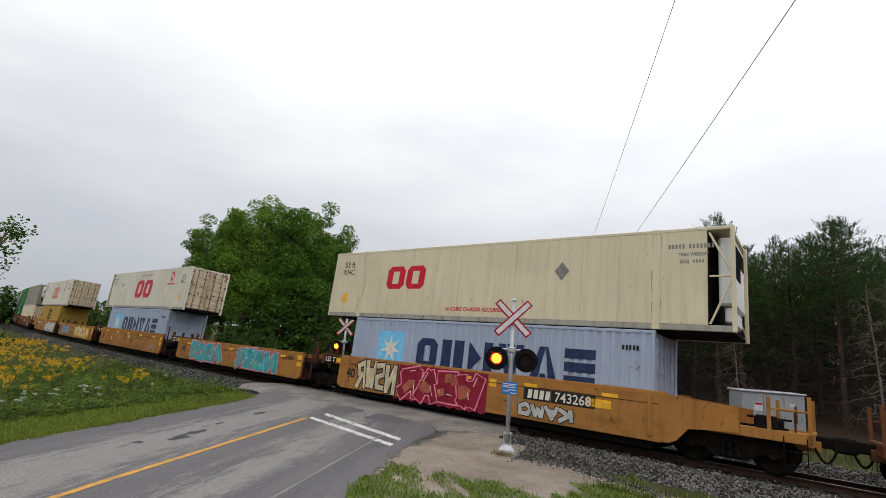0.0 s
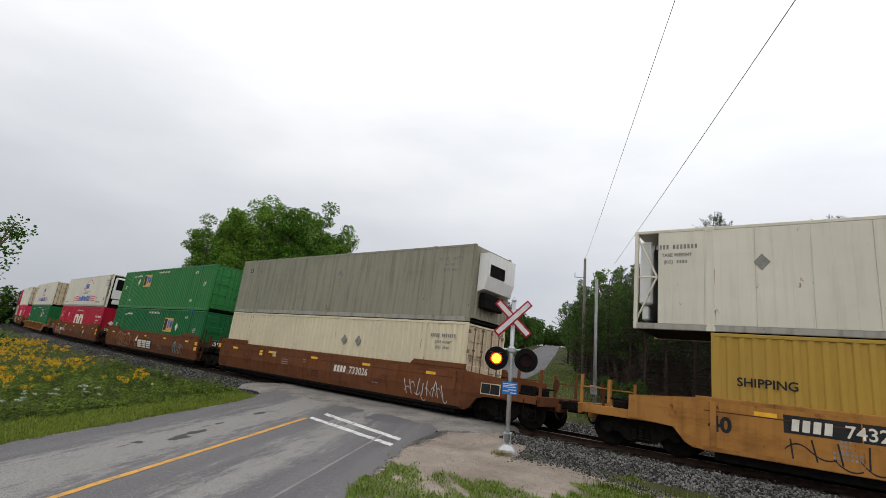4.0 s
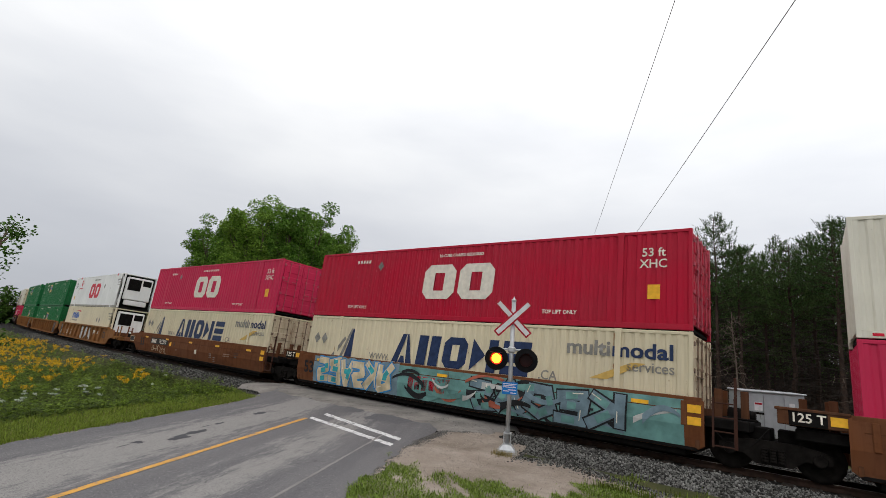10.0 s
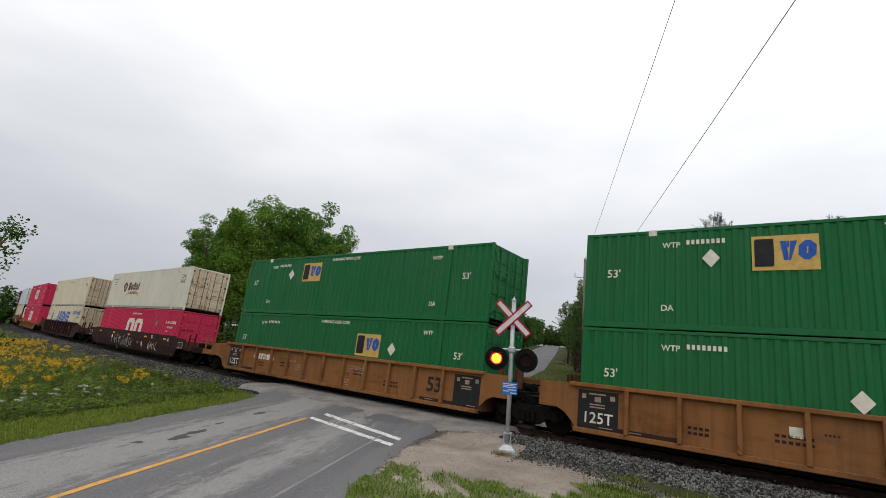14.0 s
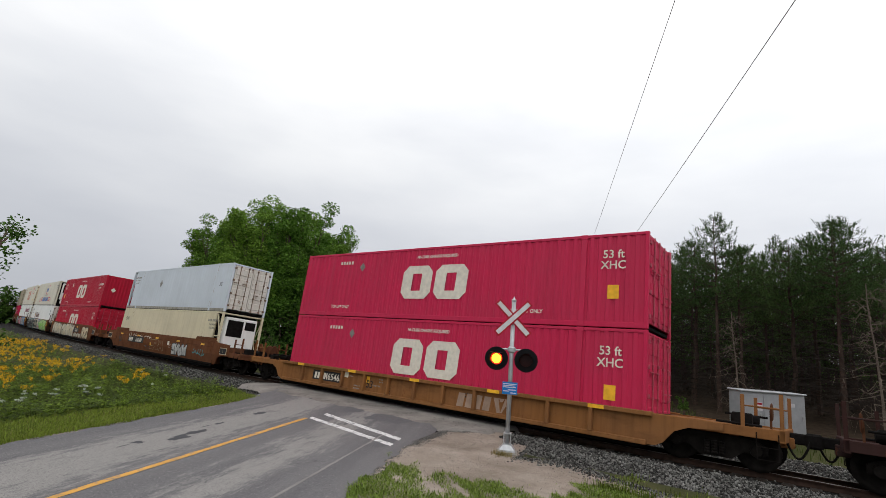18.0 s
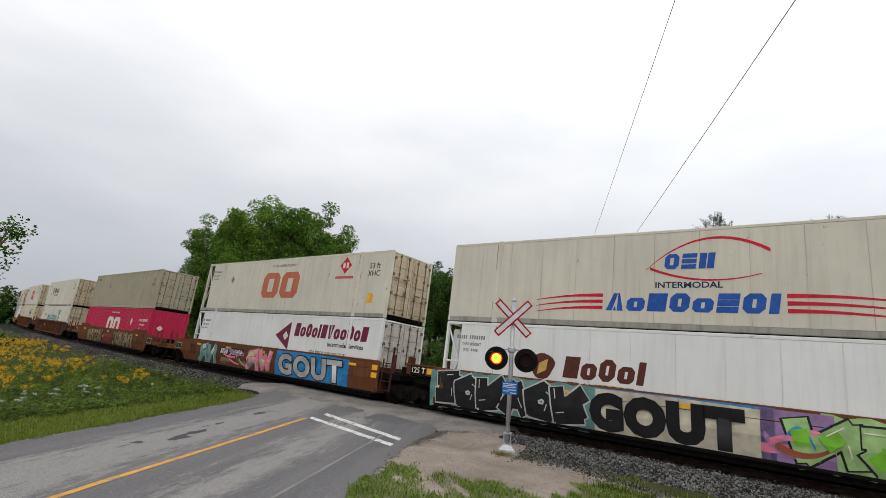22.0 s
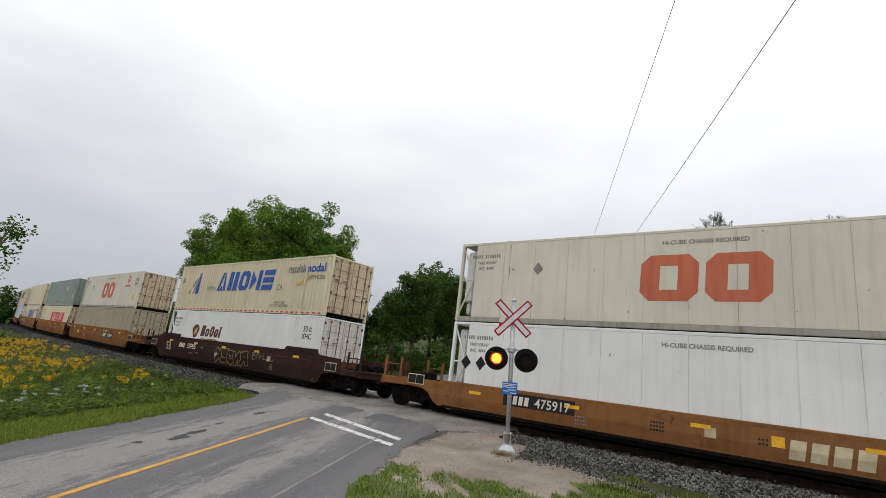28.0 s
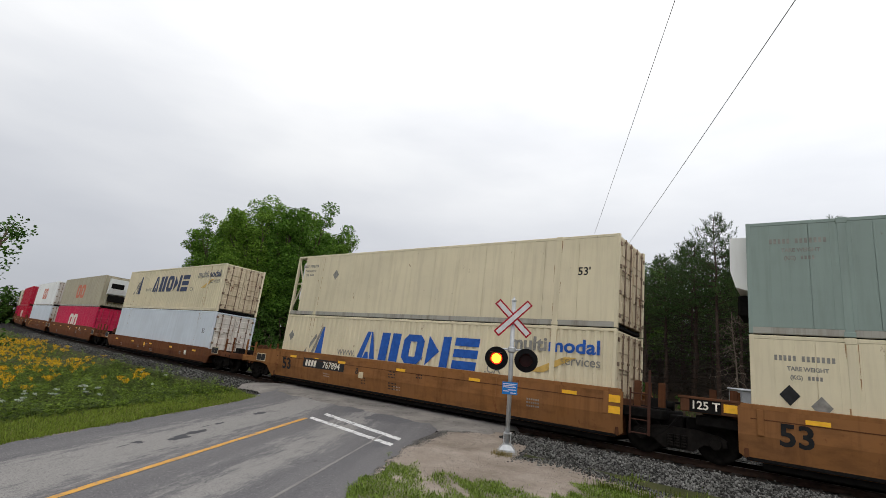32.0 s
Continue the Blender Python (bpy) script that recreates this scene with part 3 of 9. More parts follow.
def sweep(name, profile, s0, s1, step, mat, label="", category="", kind="", parent=None, close=True, wob=0.0):
    """A profile of (side, height) drawn along the line, leaning with the rails."""
    n = len(profile)
    v = []
    rnd = random.Random(3)
    ss = np.arange(s0, s1 + 0.01, step)
    for s in ss:
        c = cant_at(s)
        for lat, z in profile:
            y, zz = lat * math.cos(c) - z * math.sin(c), lat * math.sin(c) + z * math.cos(c)
            v.append(tuple(beside(s, y + rnd.uniform(-wob, wob), zz)))
    f = []
    for i in range(len(ss) - 1):
        for k in range(n if close else n - 1):
            j = (k + 1) % n
            f.append((i * n + k, (i + 1) * n + k, (i + 1) * n + j, i * n + j))
    me = quick_mesh(name, np.array(v), np.array(f))
    if parent:
        return put(name, me, mat, parent, label)
    return one(name, me, mat, label, category, kind)


def stones(name, place, n, r0, r1, seed, mat, label, category="gravel"):
    """Loose angular stones, all in one mesh. place(rng, n) gives their seats."""
    rng = np.random.default_rng(seed)
    base = np.array([(1, 0, 0), (-1, 0, 0), (0, 1, 0), (0, -1, 0), (0, 0, 1), (0, 0, -1)], float)
    tri = np.array([(0, 2, 4), (2, 1, 4), (1, 3, 4), (3, 0, 4), (2, 0, 5), (1, 2, 5), (3, 1, 5), (0, 3, 5)])
    seats = place(rng, n)
    n = len(seats)
    r = rng.uniform(r0, r1, (n, 1, 1)) * rng.uniform(0.6, 1.3, (n, 1, 3))
    v = base[None] * r * rng.uniform(0.75, 1.25, (n, 6, 1))
    a, b = rng.uniform(0, 6.28, n), rng.uniform(0, 6.28, n)
    ca, sa, cb, sb = np.cos(a)[:, None], np.sin(a)[:, None], np.cos(b)[:, None], np.sin(b)[:, None]
    x, y, z = v[..., 0], v[..., 1], v[..., 2]
    x, y = x * ca - y * sa, x * sa + y * ca
    y, z = y * cb - z * sb, y * sb + z * cb
    v = np.stack([x, y, z], -1) + seats[:, None, :]
    f = (tri[None] + (np.arange(n) * 6)[:, None, None]).reshape(-1, 3)
    one(name, quick_mesh(name, v.reshape(-1, 3), f), mat, label, category, "stuff")


def line_seats(s, lat, z):
    """World seats from arrays of line measures, leaning with the rails."""
    px, py, tt = np.interp(s, LINE_S, LINE_X), np.interp(s, LINE_S, LINE_Y), np.interp(s, LINE_S, LINE_P)
    c = -39.1 * np.interp(s, LINE_S, LINE_K)
    y, zz = lat * np.cos(c) - z * np.sin(c), lat * np.sin(c) + z * np.cos(c)
    return np.stack([px - np.sin(tt) * y, py + np.cos(tt) * y, zz], -1)


def off_road(p, w0=-4.2, w1=4.5):
    d = p[:, :2] - np.array(ROAD_O)
    w = d @ np.array(ROAD_N)
    return p[(w < w0) | (w > w1)]


BED = [(-4.1, -0.66), (-3.3, -0.455), (-2.1, -0.25), (-1.5, -0.20), (1.5, -0.20), (2.1, -0.25), (3.0, -0.26), (5.5, -0.17), (7.0, -0.12), (7.6, -0.5)]


def ballast_seats(rng, n):
    s = np.concatenate([rng.uniform(-8, 9, int(n * 0.42)), rng.uniform(-30, 16, int(n * 0.38)), rng.uniform(-75, -30, n - int(n * 0.42) - int(n * 0.38))])
    lat = rng.uniform(-3.9, 2.4, n)
    lat = np.where(rng.random(n) < 0.8, rng.uniform(-3.9, -1.0, n), lat)
    lat = np.where((lat > -1.5) & (rng.random(n) < 0.9), -rng.uniform(1.5, 3.8, n), lat)
    z = np.interp(lat, [b[0] for b in BED], [b[1] for b in BED]) + rng.uniform(0.0, 0.035, n)
    near = off_road(line_seats(s, lat, z), w1=6.35)
    s, lat = rng.uniform(-12, 18, n // 4), rng.uniform(1.3, 7.1, n // 4)
    z = np.interp(lat, [b[0] for b in BED], [b[1] for b in BED]) + rng.uniform(0.0, 0.035, len(s))
    return np.concatenate([near, off_road(line_seats(s, lat, z))])


def track():
    # near-black strip between the rails: the train's shade put into the bed's colour
    sweep("oily_bed", [(-1.45, -0.180), (1.5, -0.180), (1.5, -0.30), (-1.45, -0.26)][::-1], -420, 300, 1.5, plain("oil_blackened_ballast", (0.010, 0.009, 0.008), 0.9, 0, 0.5, 18.0, 0.8, spec=0.2), "near-black bed strip standing for the shade under the train", "track bed", "structure")
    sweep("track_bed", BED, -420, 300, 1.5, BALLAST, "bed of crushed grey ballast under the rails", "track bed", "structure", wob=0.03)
    t = thing("track", "single railway track with polished rusty rails", "railway track", kind="structure")
    for side in (-1, 1):
        c = side * 0.753
        sweep("rail", [(c - 0.07, -0.17), (c + 0.07, -0.17), (c + 0.07, -0.155), (c + 0.01, -0.14), (c + 0.01, -0.045), (c + 0.036, -0.035), (c + 0.036, -0.004), (c - 0.036, -0.004), (c - 0.036, -0.035), (c - 0.01, -0.045), (c - 0.01, -0.14), (c - 0.07, -0.155)], -420, 300, 1.5, RUSTRAIL, parent=t)
        sweep("running_surface", [(c - 0.035, -0.006), (c + 0.035, -0.006), (c + 0.03, 0.0), (c - 0.03, 0.0)], -420, 300, 1.5, SHINE, parent=t, label="polished running surface")
    tie = Shape().box((-0.115, -1.3, -0.36), (0.115, 1.3, -0.150), 0.012).mesh("sleeper")
    for k in range(150):
        s = -62 + k * 0.52
        m = Matrix.Translation(line_at(s)[0]) @ Matrix.Rotation(line_at(s)[1], 4, "Z") @ Matrix.Rotation(cant_at(s), 4, "X")
        put("sleeper", tie, TIMBER, t, at=m)
    stones("ballast_stones", ballast_seats, 62000, 0.020, 0.046, 4, STONE, "loose crushed grey ballast stones beside the rails")


def apron():
    """The crossing surface along the rails, reaching past the road's edge."""
    rnd = random.Random(12)
    lats, v = np.linspace(-3.15, 2.5, 25), []
    nn = 60
    for j, lat in enumerate(lats):
        a0 = -20.6 - 0.4 * math.sin(lat * 2)
        a1 = -7.75 - 0.95 * ease(-2.3, -3.15, lat) + 0.16 * noise.noise((lat * 2.2, 3, 1)) + rnd.uniform(-0.04, 0.04)
        for i in range(nn + 1):
            s = a0 + (a1 - a0) * i / nn
            wob = 0.22 * noise.noise((s * 1.1, 7, 2)) + 0.10 * noise.noise((s * 4, 1, 2)) if j in (0, 1) else 0
            p = beside(s, lat + wob)
            u, w = to_road(p.x, p.y)
            z = road_z(u, w) + 0.006 - (0.13 if j in (0, len(lats) - 1) and (w > 3.2 or w < -3.2) else 0.02 if j in (0, len(lats) - 1) else 0) - (0.2 if i == nn else 0)
            v.append((p.x, p.y, z))
    n = nn + 1
    i = np.arange(len(v)).reshape(len(lats), n)
    f = np.stack([i[:-1, :-1], i[:-1, 1:], i[1:, 1:], i[1:, :-1]], -1).reshape(-1, 4)
    me = quick_mesh("crossing_apron", np.array(v), f)
    me.polygons.foreach_set("use_smooth", [True] * len(f))
    one("crossing_apron", me, material("pale_broken_asphalt", pale_build), "pale broken asphalt surface of the crossing", "road", "structure")


def pale_build(nt, p):
    fine = noise_of(nt, 34.0, detail=8, rough=0.75, shift=False)
    big = noise_of(nt, 0.9, detail=8, rough=0.65, shift=False)
    col = ramp(nt, big, 0.36, 0.64, (0.150, 0.140, 0.130), (0.285, 0.262, 0.238))
    col = mixed(nt, ramp(nt, fine, 0.35, 0.7, (0, 0, 0), (0.45, 0.45, 0.45)), col, (0.085, 0.08, 0.075))
    line_ = noise_of(nt, 0.8, detail=5, rough=0.6, shift=False)
    crack = ramp(nt, line_, 0.497, 0.500)
    crack = mixed(nt, 1.0, crack, ramp(nt, line_, 0.500, 0.503, (1, 1, 1), (0, 0, 0)), "MULTIPLY")
    col = mixed(nt, crack, col, (0.03, 0.03, 0.03))
    link(nt, col, p.inputs["Base Color"])
    p.inputs["Roughness"].default_value = 0.92
    p.inputs["Specular IOR Level"].default_value = 0.12
    relief(nt, p, fine, 0.6, 0.01)


def flare_at(u):
    """How far the asphalt reaches to the side of the road, widening on to the crossing."""
    return float(np.interp(u, [-2.2, -1.5, 0.25, 0.4, 2.0, 9], [3.68, 3.86, 4.35, 5.0, 6.2, 6.4]))


def stone_edge(x):
    """The border between the sandy shoulder and the ballast."""
    return float(np.interp(x, [-6.9, -6.3, -5.99, -5.16, -4.5, -3.59, -2.71], [-1.2, -3.0, -4.1, -3.74, -3.79, -4.12, -4.48]))


def grass_edge(x):
    """The border between the gravel shoulder and the grass nearer the viewer."""
    return np.interp(x, [-8.3, -7.0, -6.4, -6.2, -5.8, -4.8, -4.55, -4.0, -3.5, -2.7], [-6.4, -6.85, -7.5, -6.8, -6.3, -6.75, -6.1, -5.2, -3.7, -3.9])


def dirt():
    xs, ys = np.arange(-10.6, 0.0, 0.09), np.arange(-10.6, -0.9, 0.09)
    v = []
    for y in ys:
        for x in xs:
            u, w = to_road(x, y)
            ragged = 0.16 * noise.noise((x * 1.1, y * 1.1, 0)) + 0.14 * noise.noise((x * 3.1, y * 3.1, 2)) + 0.07 * noise.noise((x * 9, y * 9, 2))
            by_road = w - flare_at(u) + ragged
            inside = min(by_road, stone_edge(x) - y + 1.4 * ragged, (-1.9 - x) * 0.5 + ragged)
            z = -0.118 + 0.014 * noise.noise((x * 0.9, y * 0.9, 5)) + 0.010 * noise.noise((x * 5, y * 5, 1))
            if w < 9:
                z += (road_z(u, min(w, 6.0)) - 0.025 + 0.10) * ease(1.0, 0.0, by_road) * ease(-6.0, -4.0, y)
            v.append((x, y, z - 0.55 * min(0.6, max(0, 0.06 - inside))))
    n = len(xs)
    i = np.arange(len(v)).reshape(len(ys), n)
    f = np.stack([i[:-1, :-1], i[:-1, 1:], i[1:, 1:], i[1:, :-1]], -1).reshape(-1, 4)
    me = quick_mesh("gravel_shoulder", np.array(v), f)
    me.polygons.foreach_set("use_smooth", [True] * len(f))
    one("gravel_shoulder", me, SAND, "sandy gravel shoulder between road and track", "gravel", "structure")

    def seats(rng, n):
        p = np.stack([rng.uniform(-10, -2.0, n), rng.uniform(-9.6, -2.8, n), np.full(n, -0.112)], -1)
        return p[np.array([to_road(*q)[1] > flare_at(to_road(*q)[0]) and q[1] < stone_edge(q[0]) for q in p[:, :2]])]

    def rubble(rng, n):
        u, out = rng.uniform(-8, 1.6, n), np.abs(rng.normal(0, 0.20, n))
        w = np.array([flare_at(q) for q in u]) + out - 0.12
        x, y = ROAD_O.x + ROAD_D.x * u + ROAD_N.x * w, ROAD_O.y + ROAD_D.y * u + ROAD_N.y * w
        z = np.array([road_z(a, min(b, 6.0)) for a, b in zip(u, w)]) - 0.02 - 0.05 * np.clip(out / 0.5, 0, 1)
        return np.stack([x, y, np.maximum(z, -0.125)], -1)

    def spill(rng, n):
        x = rng.uniform(-6.5, -2.4, n)
        y = np.array([stone_edge(q) for q in x]) - np.abs(rng.normal(0, 0.28, n)) + 0.1
        return np.stack([x, y, np.full(n, -0.115)], -1)
    crumbs = plain("asphalt_crumbs", (0.12, 0.112, 0.105), 0.95, 0, 0.5, 40.0, 0.4)
    stones("asphalt_rubble", rubble, 5200, 0.006, 0.024, 19, crumbs, "broken asphalt crumbs along the ragged edge of the road")
    stones("loose_gravel", seats, 7000, 0.004, 0.014, 9, plain("sandy_pebbles", (0.30, 0.26, 0.22), 0.95, 0, 0.55, 30.0, 0.4), "loose pebbles strewn on the gravel shoulder")
    stones("spilled_ballast", spill, 1500, 0.012, 0.036, 29, STONE, "ballast stones spilled on to the sandy shoulder")


ground()
road()
on_road("centre_line", (((-34, -0.07), (-34, 0.07)), ((0.15, -0.07), (0.15, 0.07))), LINE_Y_PAINT, "worn yellow centre line on the asphalt", chips=0.012, n=120)
for a, b in (((-12.78, -5.13), (-8.62, -5.90)), ((-13.03, -4.33), (-8.96, -5.20))):
    (u0, w0), (u1, w1) = to_road(*a), to_road(*b)
    on_road("stop_line", (((u0 - 0.15, w0), (u0 + 0.15, w0)), ((u1 - 0.15, w1), (u1 + 0.15, w1))), LINE_W_PAINT, "worn white stop line painted on the asphalt", chips=0.018, seed=int(u0 * 9))
for u in range(9):
    on_road("edge_line", (((34 + u * 18, -2.05), (34 + u * 18, -1.97)), ((50 + u * 18, -2.05), (50 + u * 18, -1.97))), LINE_W_PAINT, "faint white edge line of the far road", n=9)
for k, (u, w, a, b) in enumerate(((-4.92, -1.55, 0.16, 0.10), (-4.10, -1.18, 0.36, 0.14), (-3.36, -1.26, 0.30, 0.11), (-2.10, -1.50, 0.17, 0.07), (0.10, -1.55, 0.30, 0.14), (4.05, -1.52, 0.26, 0.09), (-5.34, -1.55, 0.22, 0.018), (-2.65, -1.54, 0.26, 0.022), (-3.80, -1.30, 0.34, 0.05))):
    blot("tar_patch", u, w, a, b, k + 2, TAR, "dark tar patch on the worn asphalt")
OLD_TOP = plain("old_dark_asphalt", (0.105, 0.102, 0.108), 0.9, 0, 0.35, 30.0, 0.5)
for k, (u, w, a, b) in enumerate(((2.6, 0.75, 1.1, 0.34), (1.35, 2.45, 0.75, 0.70), (-2.0, 3.15, 0.7, 0.22))):
    blot("asphalt_remnant", u, w, a, b, k + 40, OLD_TOP, "dark remnant of the older asphalt surface")
for k, (u0, u1, w) in enumerate(((-9.5, -0.8, 2.72), (-16, -9.6, 2.66))):
    on_road("old_lane_line", (((u0, w - 0.03), (u0, w + 0.03)), ((u1, w + 0.1), (u1, w + 0.16))), material("ghost_of_a_lane_line", worn_line((0.215, 0.205, 0.195))), "ghost of an old pale lane line", chips=0.012, seed=30 + k, n=60)
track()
apron()
dirt()

# ---- grass and weeds ----
GRASS = leafy("short_grass", (0.165, 0.230, 0.045), 0.55)
LOW_WEED = leafy("low_weed_leaves", (0.125, 0.190, 0.035), 0.6)
VERGE = leafy("verge_grass", (0.155, 0.215, 0.034), 0.55)
WEED = leafy("weed_leaves", (0.085, 0.125, 0.018), 0.8)
GOLD = leafy("goldenrod_flowers", (0.56, 0.36, 0.020), 0.6)
LACE = leafy("white_umbels", (0.62, 0.64, 0.56), 0.2)


def blades(name, seats, height, width, seed, mat, label, category, lean=0.5):
    """Grass: two-piece bent blades in one mesh."""
    rng = np.random.default_rng(seed)
    n = len(seats)
    h = height * rng.uniform(0.5, 1.3, n)
    a = rng.uniform(0, 6.283, n)
    d = np.stack([np.cos(a), np.sin(a), np.zeros(n)], -1)
    side = np.stack([-np.sin(a), np.cos(a), np.zeros(n)], -1) * (width * rng.uniform(0.6, 1.3, n))[:, None]
    l = (lean * rng.uniform(0.1, 1.0, n) * h)[:, None]
    up = np.array([0, 0, 1.0])
    m = seats + d * l * 0.35 + up * (h * 0.6)[:, None]
    t = seats + d * l + up * h[:, None]
    v = np.stack([seats - side, seats + side, m + side * 0.7, m - side * 0.7, t], 1).reshape(-1, 3)
    b = (np.arange(n) * 5)[:, None]
    f = np.concatenate([b + np.array([0, 1, 2]), b + np.array([0, 2, 3]), b + np.array([3, 2, 4])])
    return one(name, quick_mesh(name, v, f), mat, label, category, "stuff")


def lat_of(p):
    i = np.argmin((LINE_X[None, 1300:2000] - p[:, :1]) ** 2 + (LINE_Y[None, 1300:2000] - p[:, 1:2]) ** 2, 1) + 1300
    t = LINE_P[i]
    return -(p[:, 0] - LINE_X[i]) * np.sin(t) + (p[:, 1] - LINE_Y[i]) * np.cos(t)


def road_w(p):
    d = p[:, :2] - np.array(ROAD_O)
    return d @ np.array(ROAD_N), d @ np.array(ROAD_D)


def bumpy(p, k=0.9):
    return np.sin(p[:, 0] * 2.1 * k + 1.3) * np.sin(p[:, 1] * 1.7 * k) + 0.6 * np.sin(p[:, 0] * 5.3 * k + p[:, 1] * 4.1 * k)


def front_grass():
    rng = np.random.default_rng(21)
    n = 260000
    p = np.stack([rng.uniform(-8.6, -1.8, n), rng.uniform(-10.0, -3.2, n), np.full(n, -0.125)], -1)
    p = p[p[:, 1] > -5.0 + (p[:, 0] + 2.5) * 1.3]
    n = len(p)
    w, u = road_w(p)
    # the ragged border of the grass against the gravel
    edge = grass_edge(p[:, 0])
    inside = edge - p[:, 1] + 0.22 * bumpy(p, 1.7) + rng.normal(0, 0.10, n)
    rx, ry = p[:, 0] * 0.83 + p[:, 1] * 0.55, p[:, 1] * 0.83 - p[:, 0] * 0.55
    patch = np.sin(rx * 3.1 + 1.7 * np.sin(ry * 1.3)) + np.sin(ry * 4.3 + 1.9 * np.sin(rx * 2.1)) + 0.8 * np.sin(rx * 8.3 + ry * 5.1 + 2.0 * np.sin(rx * 3.7))
    patch = patch + 1.2 * np.clip(inside, 0, 1.2)
    keep = (w > 3.72 + 0.18 * np.sin(p[:, 1] * 3)) & (inside > 0) & (patch > 0.0 + 1.6 * rng.random(n))
    p = p[keep]
    thin = (p[:, 0] > -4.4) & (p[:, 1] > -5.0)
    p = p[~thin | (rng.random(len(p)) < 0.08)]
    blades("roadside_grass", p, 0.038, 0.0050, 22, GRASS, "short green grass beside the gravel", "grass", 1.7)
    r5 = np.random.default_rng(5).random(len(p))
    q = p[((r5 < 0.05) | ((r5 < 0.22) & (bumpy(p, 1.9) > 0.5))) & ((p[:, 0] < -4.4) | (p[:, 1] < -5.2))]
    blades("roadside_weeds", q, 0.075, 0.010, 24, LOW_WEED, "low broad-leaved weeds in the grass", "weeds", 1.1)
    q = p[(p[:, 0] > -4.3) & (p[:, 1] > -5.2) & (r5 < 0.35)]
    blades("ballast_weeds", q, 0.15, 0.007, 26, WEED, "dark weeds growing at the edge of the ballast", "weeds", 0.8)
    m = 420
    q = np.stack([rng.normal(-6.38, 0.13, m), rng.normal(-4.27, 0.10, m), np.full(m, -0.13)], -1)
    blades("dry_tuft", q, 0.12, 0.004, 27, leafy("dry_grass", (0.20, 0.17, 0.07), 0.4), "dry tuft of grass at the foot of the signal", "grass", 0.7)


def verge():
    rng = np.random.default_rng(31)
    n = 120000
    u, w = rng.uniform(-16, 12, n), -3.5 - rng.exponential(1.1, n)
    x = ROAD_O.x + ROAD_D.x * u + ROAD_N.x * w
    y = ROAD_O.y + ROAD_D.y * u + ROAD_N.y * w
    p = np.stack([x, y, np.full(n, -0.14)], -1)
    p = dip(p[lat_of(p) < -3.9 - 0.3 * np.sin(x * 1.3)])
    blades("verge_grass", p, 0.095, 0.0055, 32, VERGE, "rough green grass on the road verge", "grass", 0.7)
    tuft = p[(bumpy(p, 0.8) > 0.55) & (rng.random(len(p)) < 0.10)]
    blades("verge_tufts", tuft, 0.20, 0.006, 36, leafy("tall_verge_grass", (0.120, 0.165, 0.030), 0.6), "taller tufts of grass on the road verge", "grass", 0.7)
    dry = p[rng.random(len(p)) < 0.05]
    blades("dry_verge_grass", dry, 0.11, 0.005, 37, leafy("straw_grass", (0.26, 0.22, 0.10), 0.4), "dry straw-coloured blades among the verge grass", "grass", 0.9)
    n = 36000
    x, y = rng.uniform(-75, -12, n), rng.uniform(-18, 2, n)
    x = np.where(rng.random(n) < 0.6, rng.uniform(-34, -12, n), x)
    p = np.stack([x, y, np.full(n, -0.14)], -1)
    w, u = road_w(p)
    line = -4.5 - 1.5 * np.clip((2 - u) / 7, 0, 1) + 0.35 * np.sin(u * 1.3) + 0.25 * np.sin(u * 3.7)
    p = dip(p[(w < line) & (lat_of(p) < -4.0)])
    tall = np.clip(-(road_w(p)[0] + 4.2) / 3.2, 0.22, 1.0)
    r8 = np.random.default_rng(8).random(len(p))
    blades("tall_weeds", p[r8 < 0.16], 0.36, 0.009, 33, WEED, "tall green weeds in the field beside the track", "weeds", 0.8)
    plants = p[r8 < 0.14]
    mound = 0.62 + 0.38 * np.sin(plants[:, 0] * 1.1 + 2 * np.sin(plants[:, 1] * 0.7)) * np.sin(plants[:, 1] * 1.3)
    leafy_stems("field_weeds", plants, 0.85 * tall[r8 < 0.14] * mound, 38, leafy("field_weed_leaves", (0.125, 0.195, 0.020), 0.85), "leafy green field weeds on tall stems")
    low_ = p[(r8 > 0.4) & (r8 < 0.62)]
    leafy_stems("low_field_weeds", low_, 0.34 * tall[(r8 > 0.4) & (r8 < 0.62)], 39, WEED, "low broad-leaved weeds filling the field")


def leafy_stems(name, seats, height, seed, mat, label):
    """Upright plants: drooping pointed leaves in turns up each stem, larger below."""
    rng = np.random.default_rng(seed)
    n, k = len(seats), 26
    f = rng.uniform(0.12, 1.0, (n, k, 1))
    h = (height * rng.uniform(0.7, 1.2, n))[:, None, None]
    a = rng.uniform(0, 6.283, (n, k, 1))
    out = np.concatenate([np.cos(a), np.sin(a), np.zeros_like(a)], -1)
    side = np.concatenate([-np.sin(a), np.cos(a), np.zeros_like(a)], -1)
    sway = rng.normal(0, 0.10, (n, 1, 3)) * np.array([1, 1, 0])
    root = seats[:, None] + np.array([0, 0, 1.0]) * f * h + sway * f
    ln = (0.17 - 0.08 * f) * rng.uniform(0.7, 1.3, (n, k, 1))
    up = rng.uniform(-0.35, 0.65, (n, k, 1)) * np.array([0, 0, 1.0])
    mid, tip = root + (out + up) * ln * 0.5, root + (out + up * 0.6) * ln
    half = side * ln * 0.16
    v = np.stack([root, mid + half, tip, mid - half], 2).reshape(-1, 3)
    one(name, quick_mesh(name, v, np.arange(n * k * 4).reshape(-1, 4)), mat, label, "weeds", "stuff")


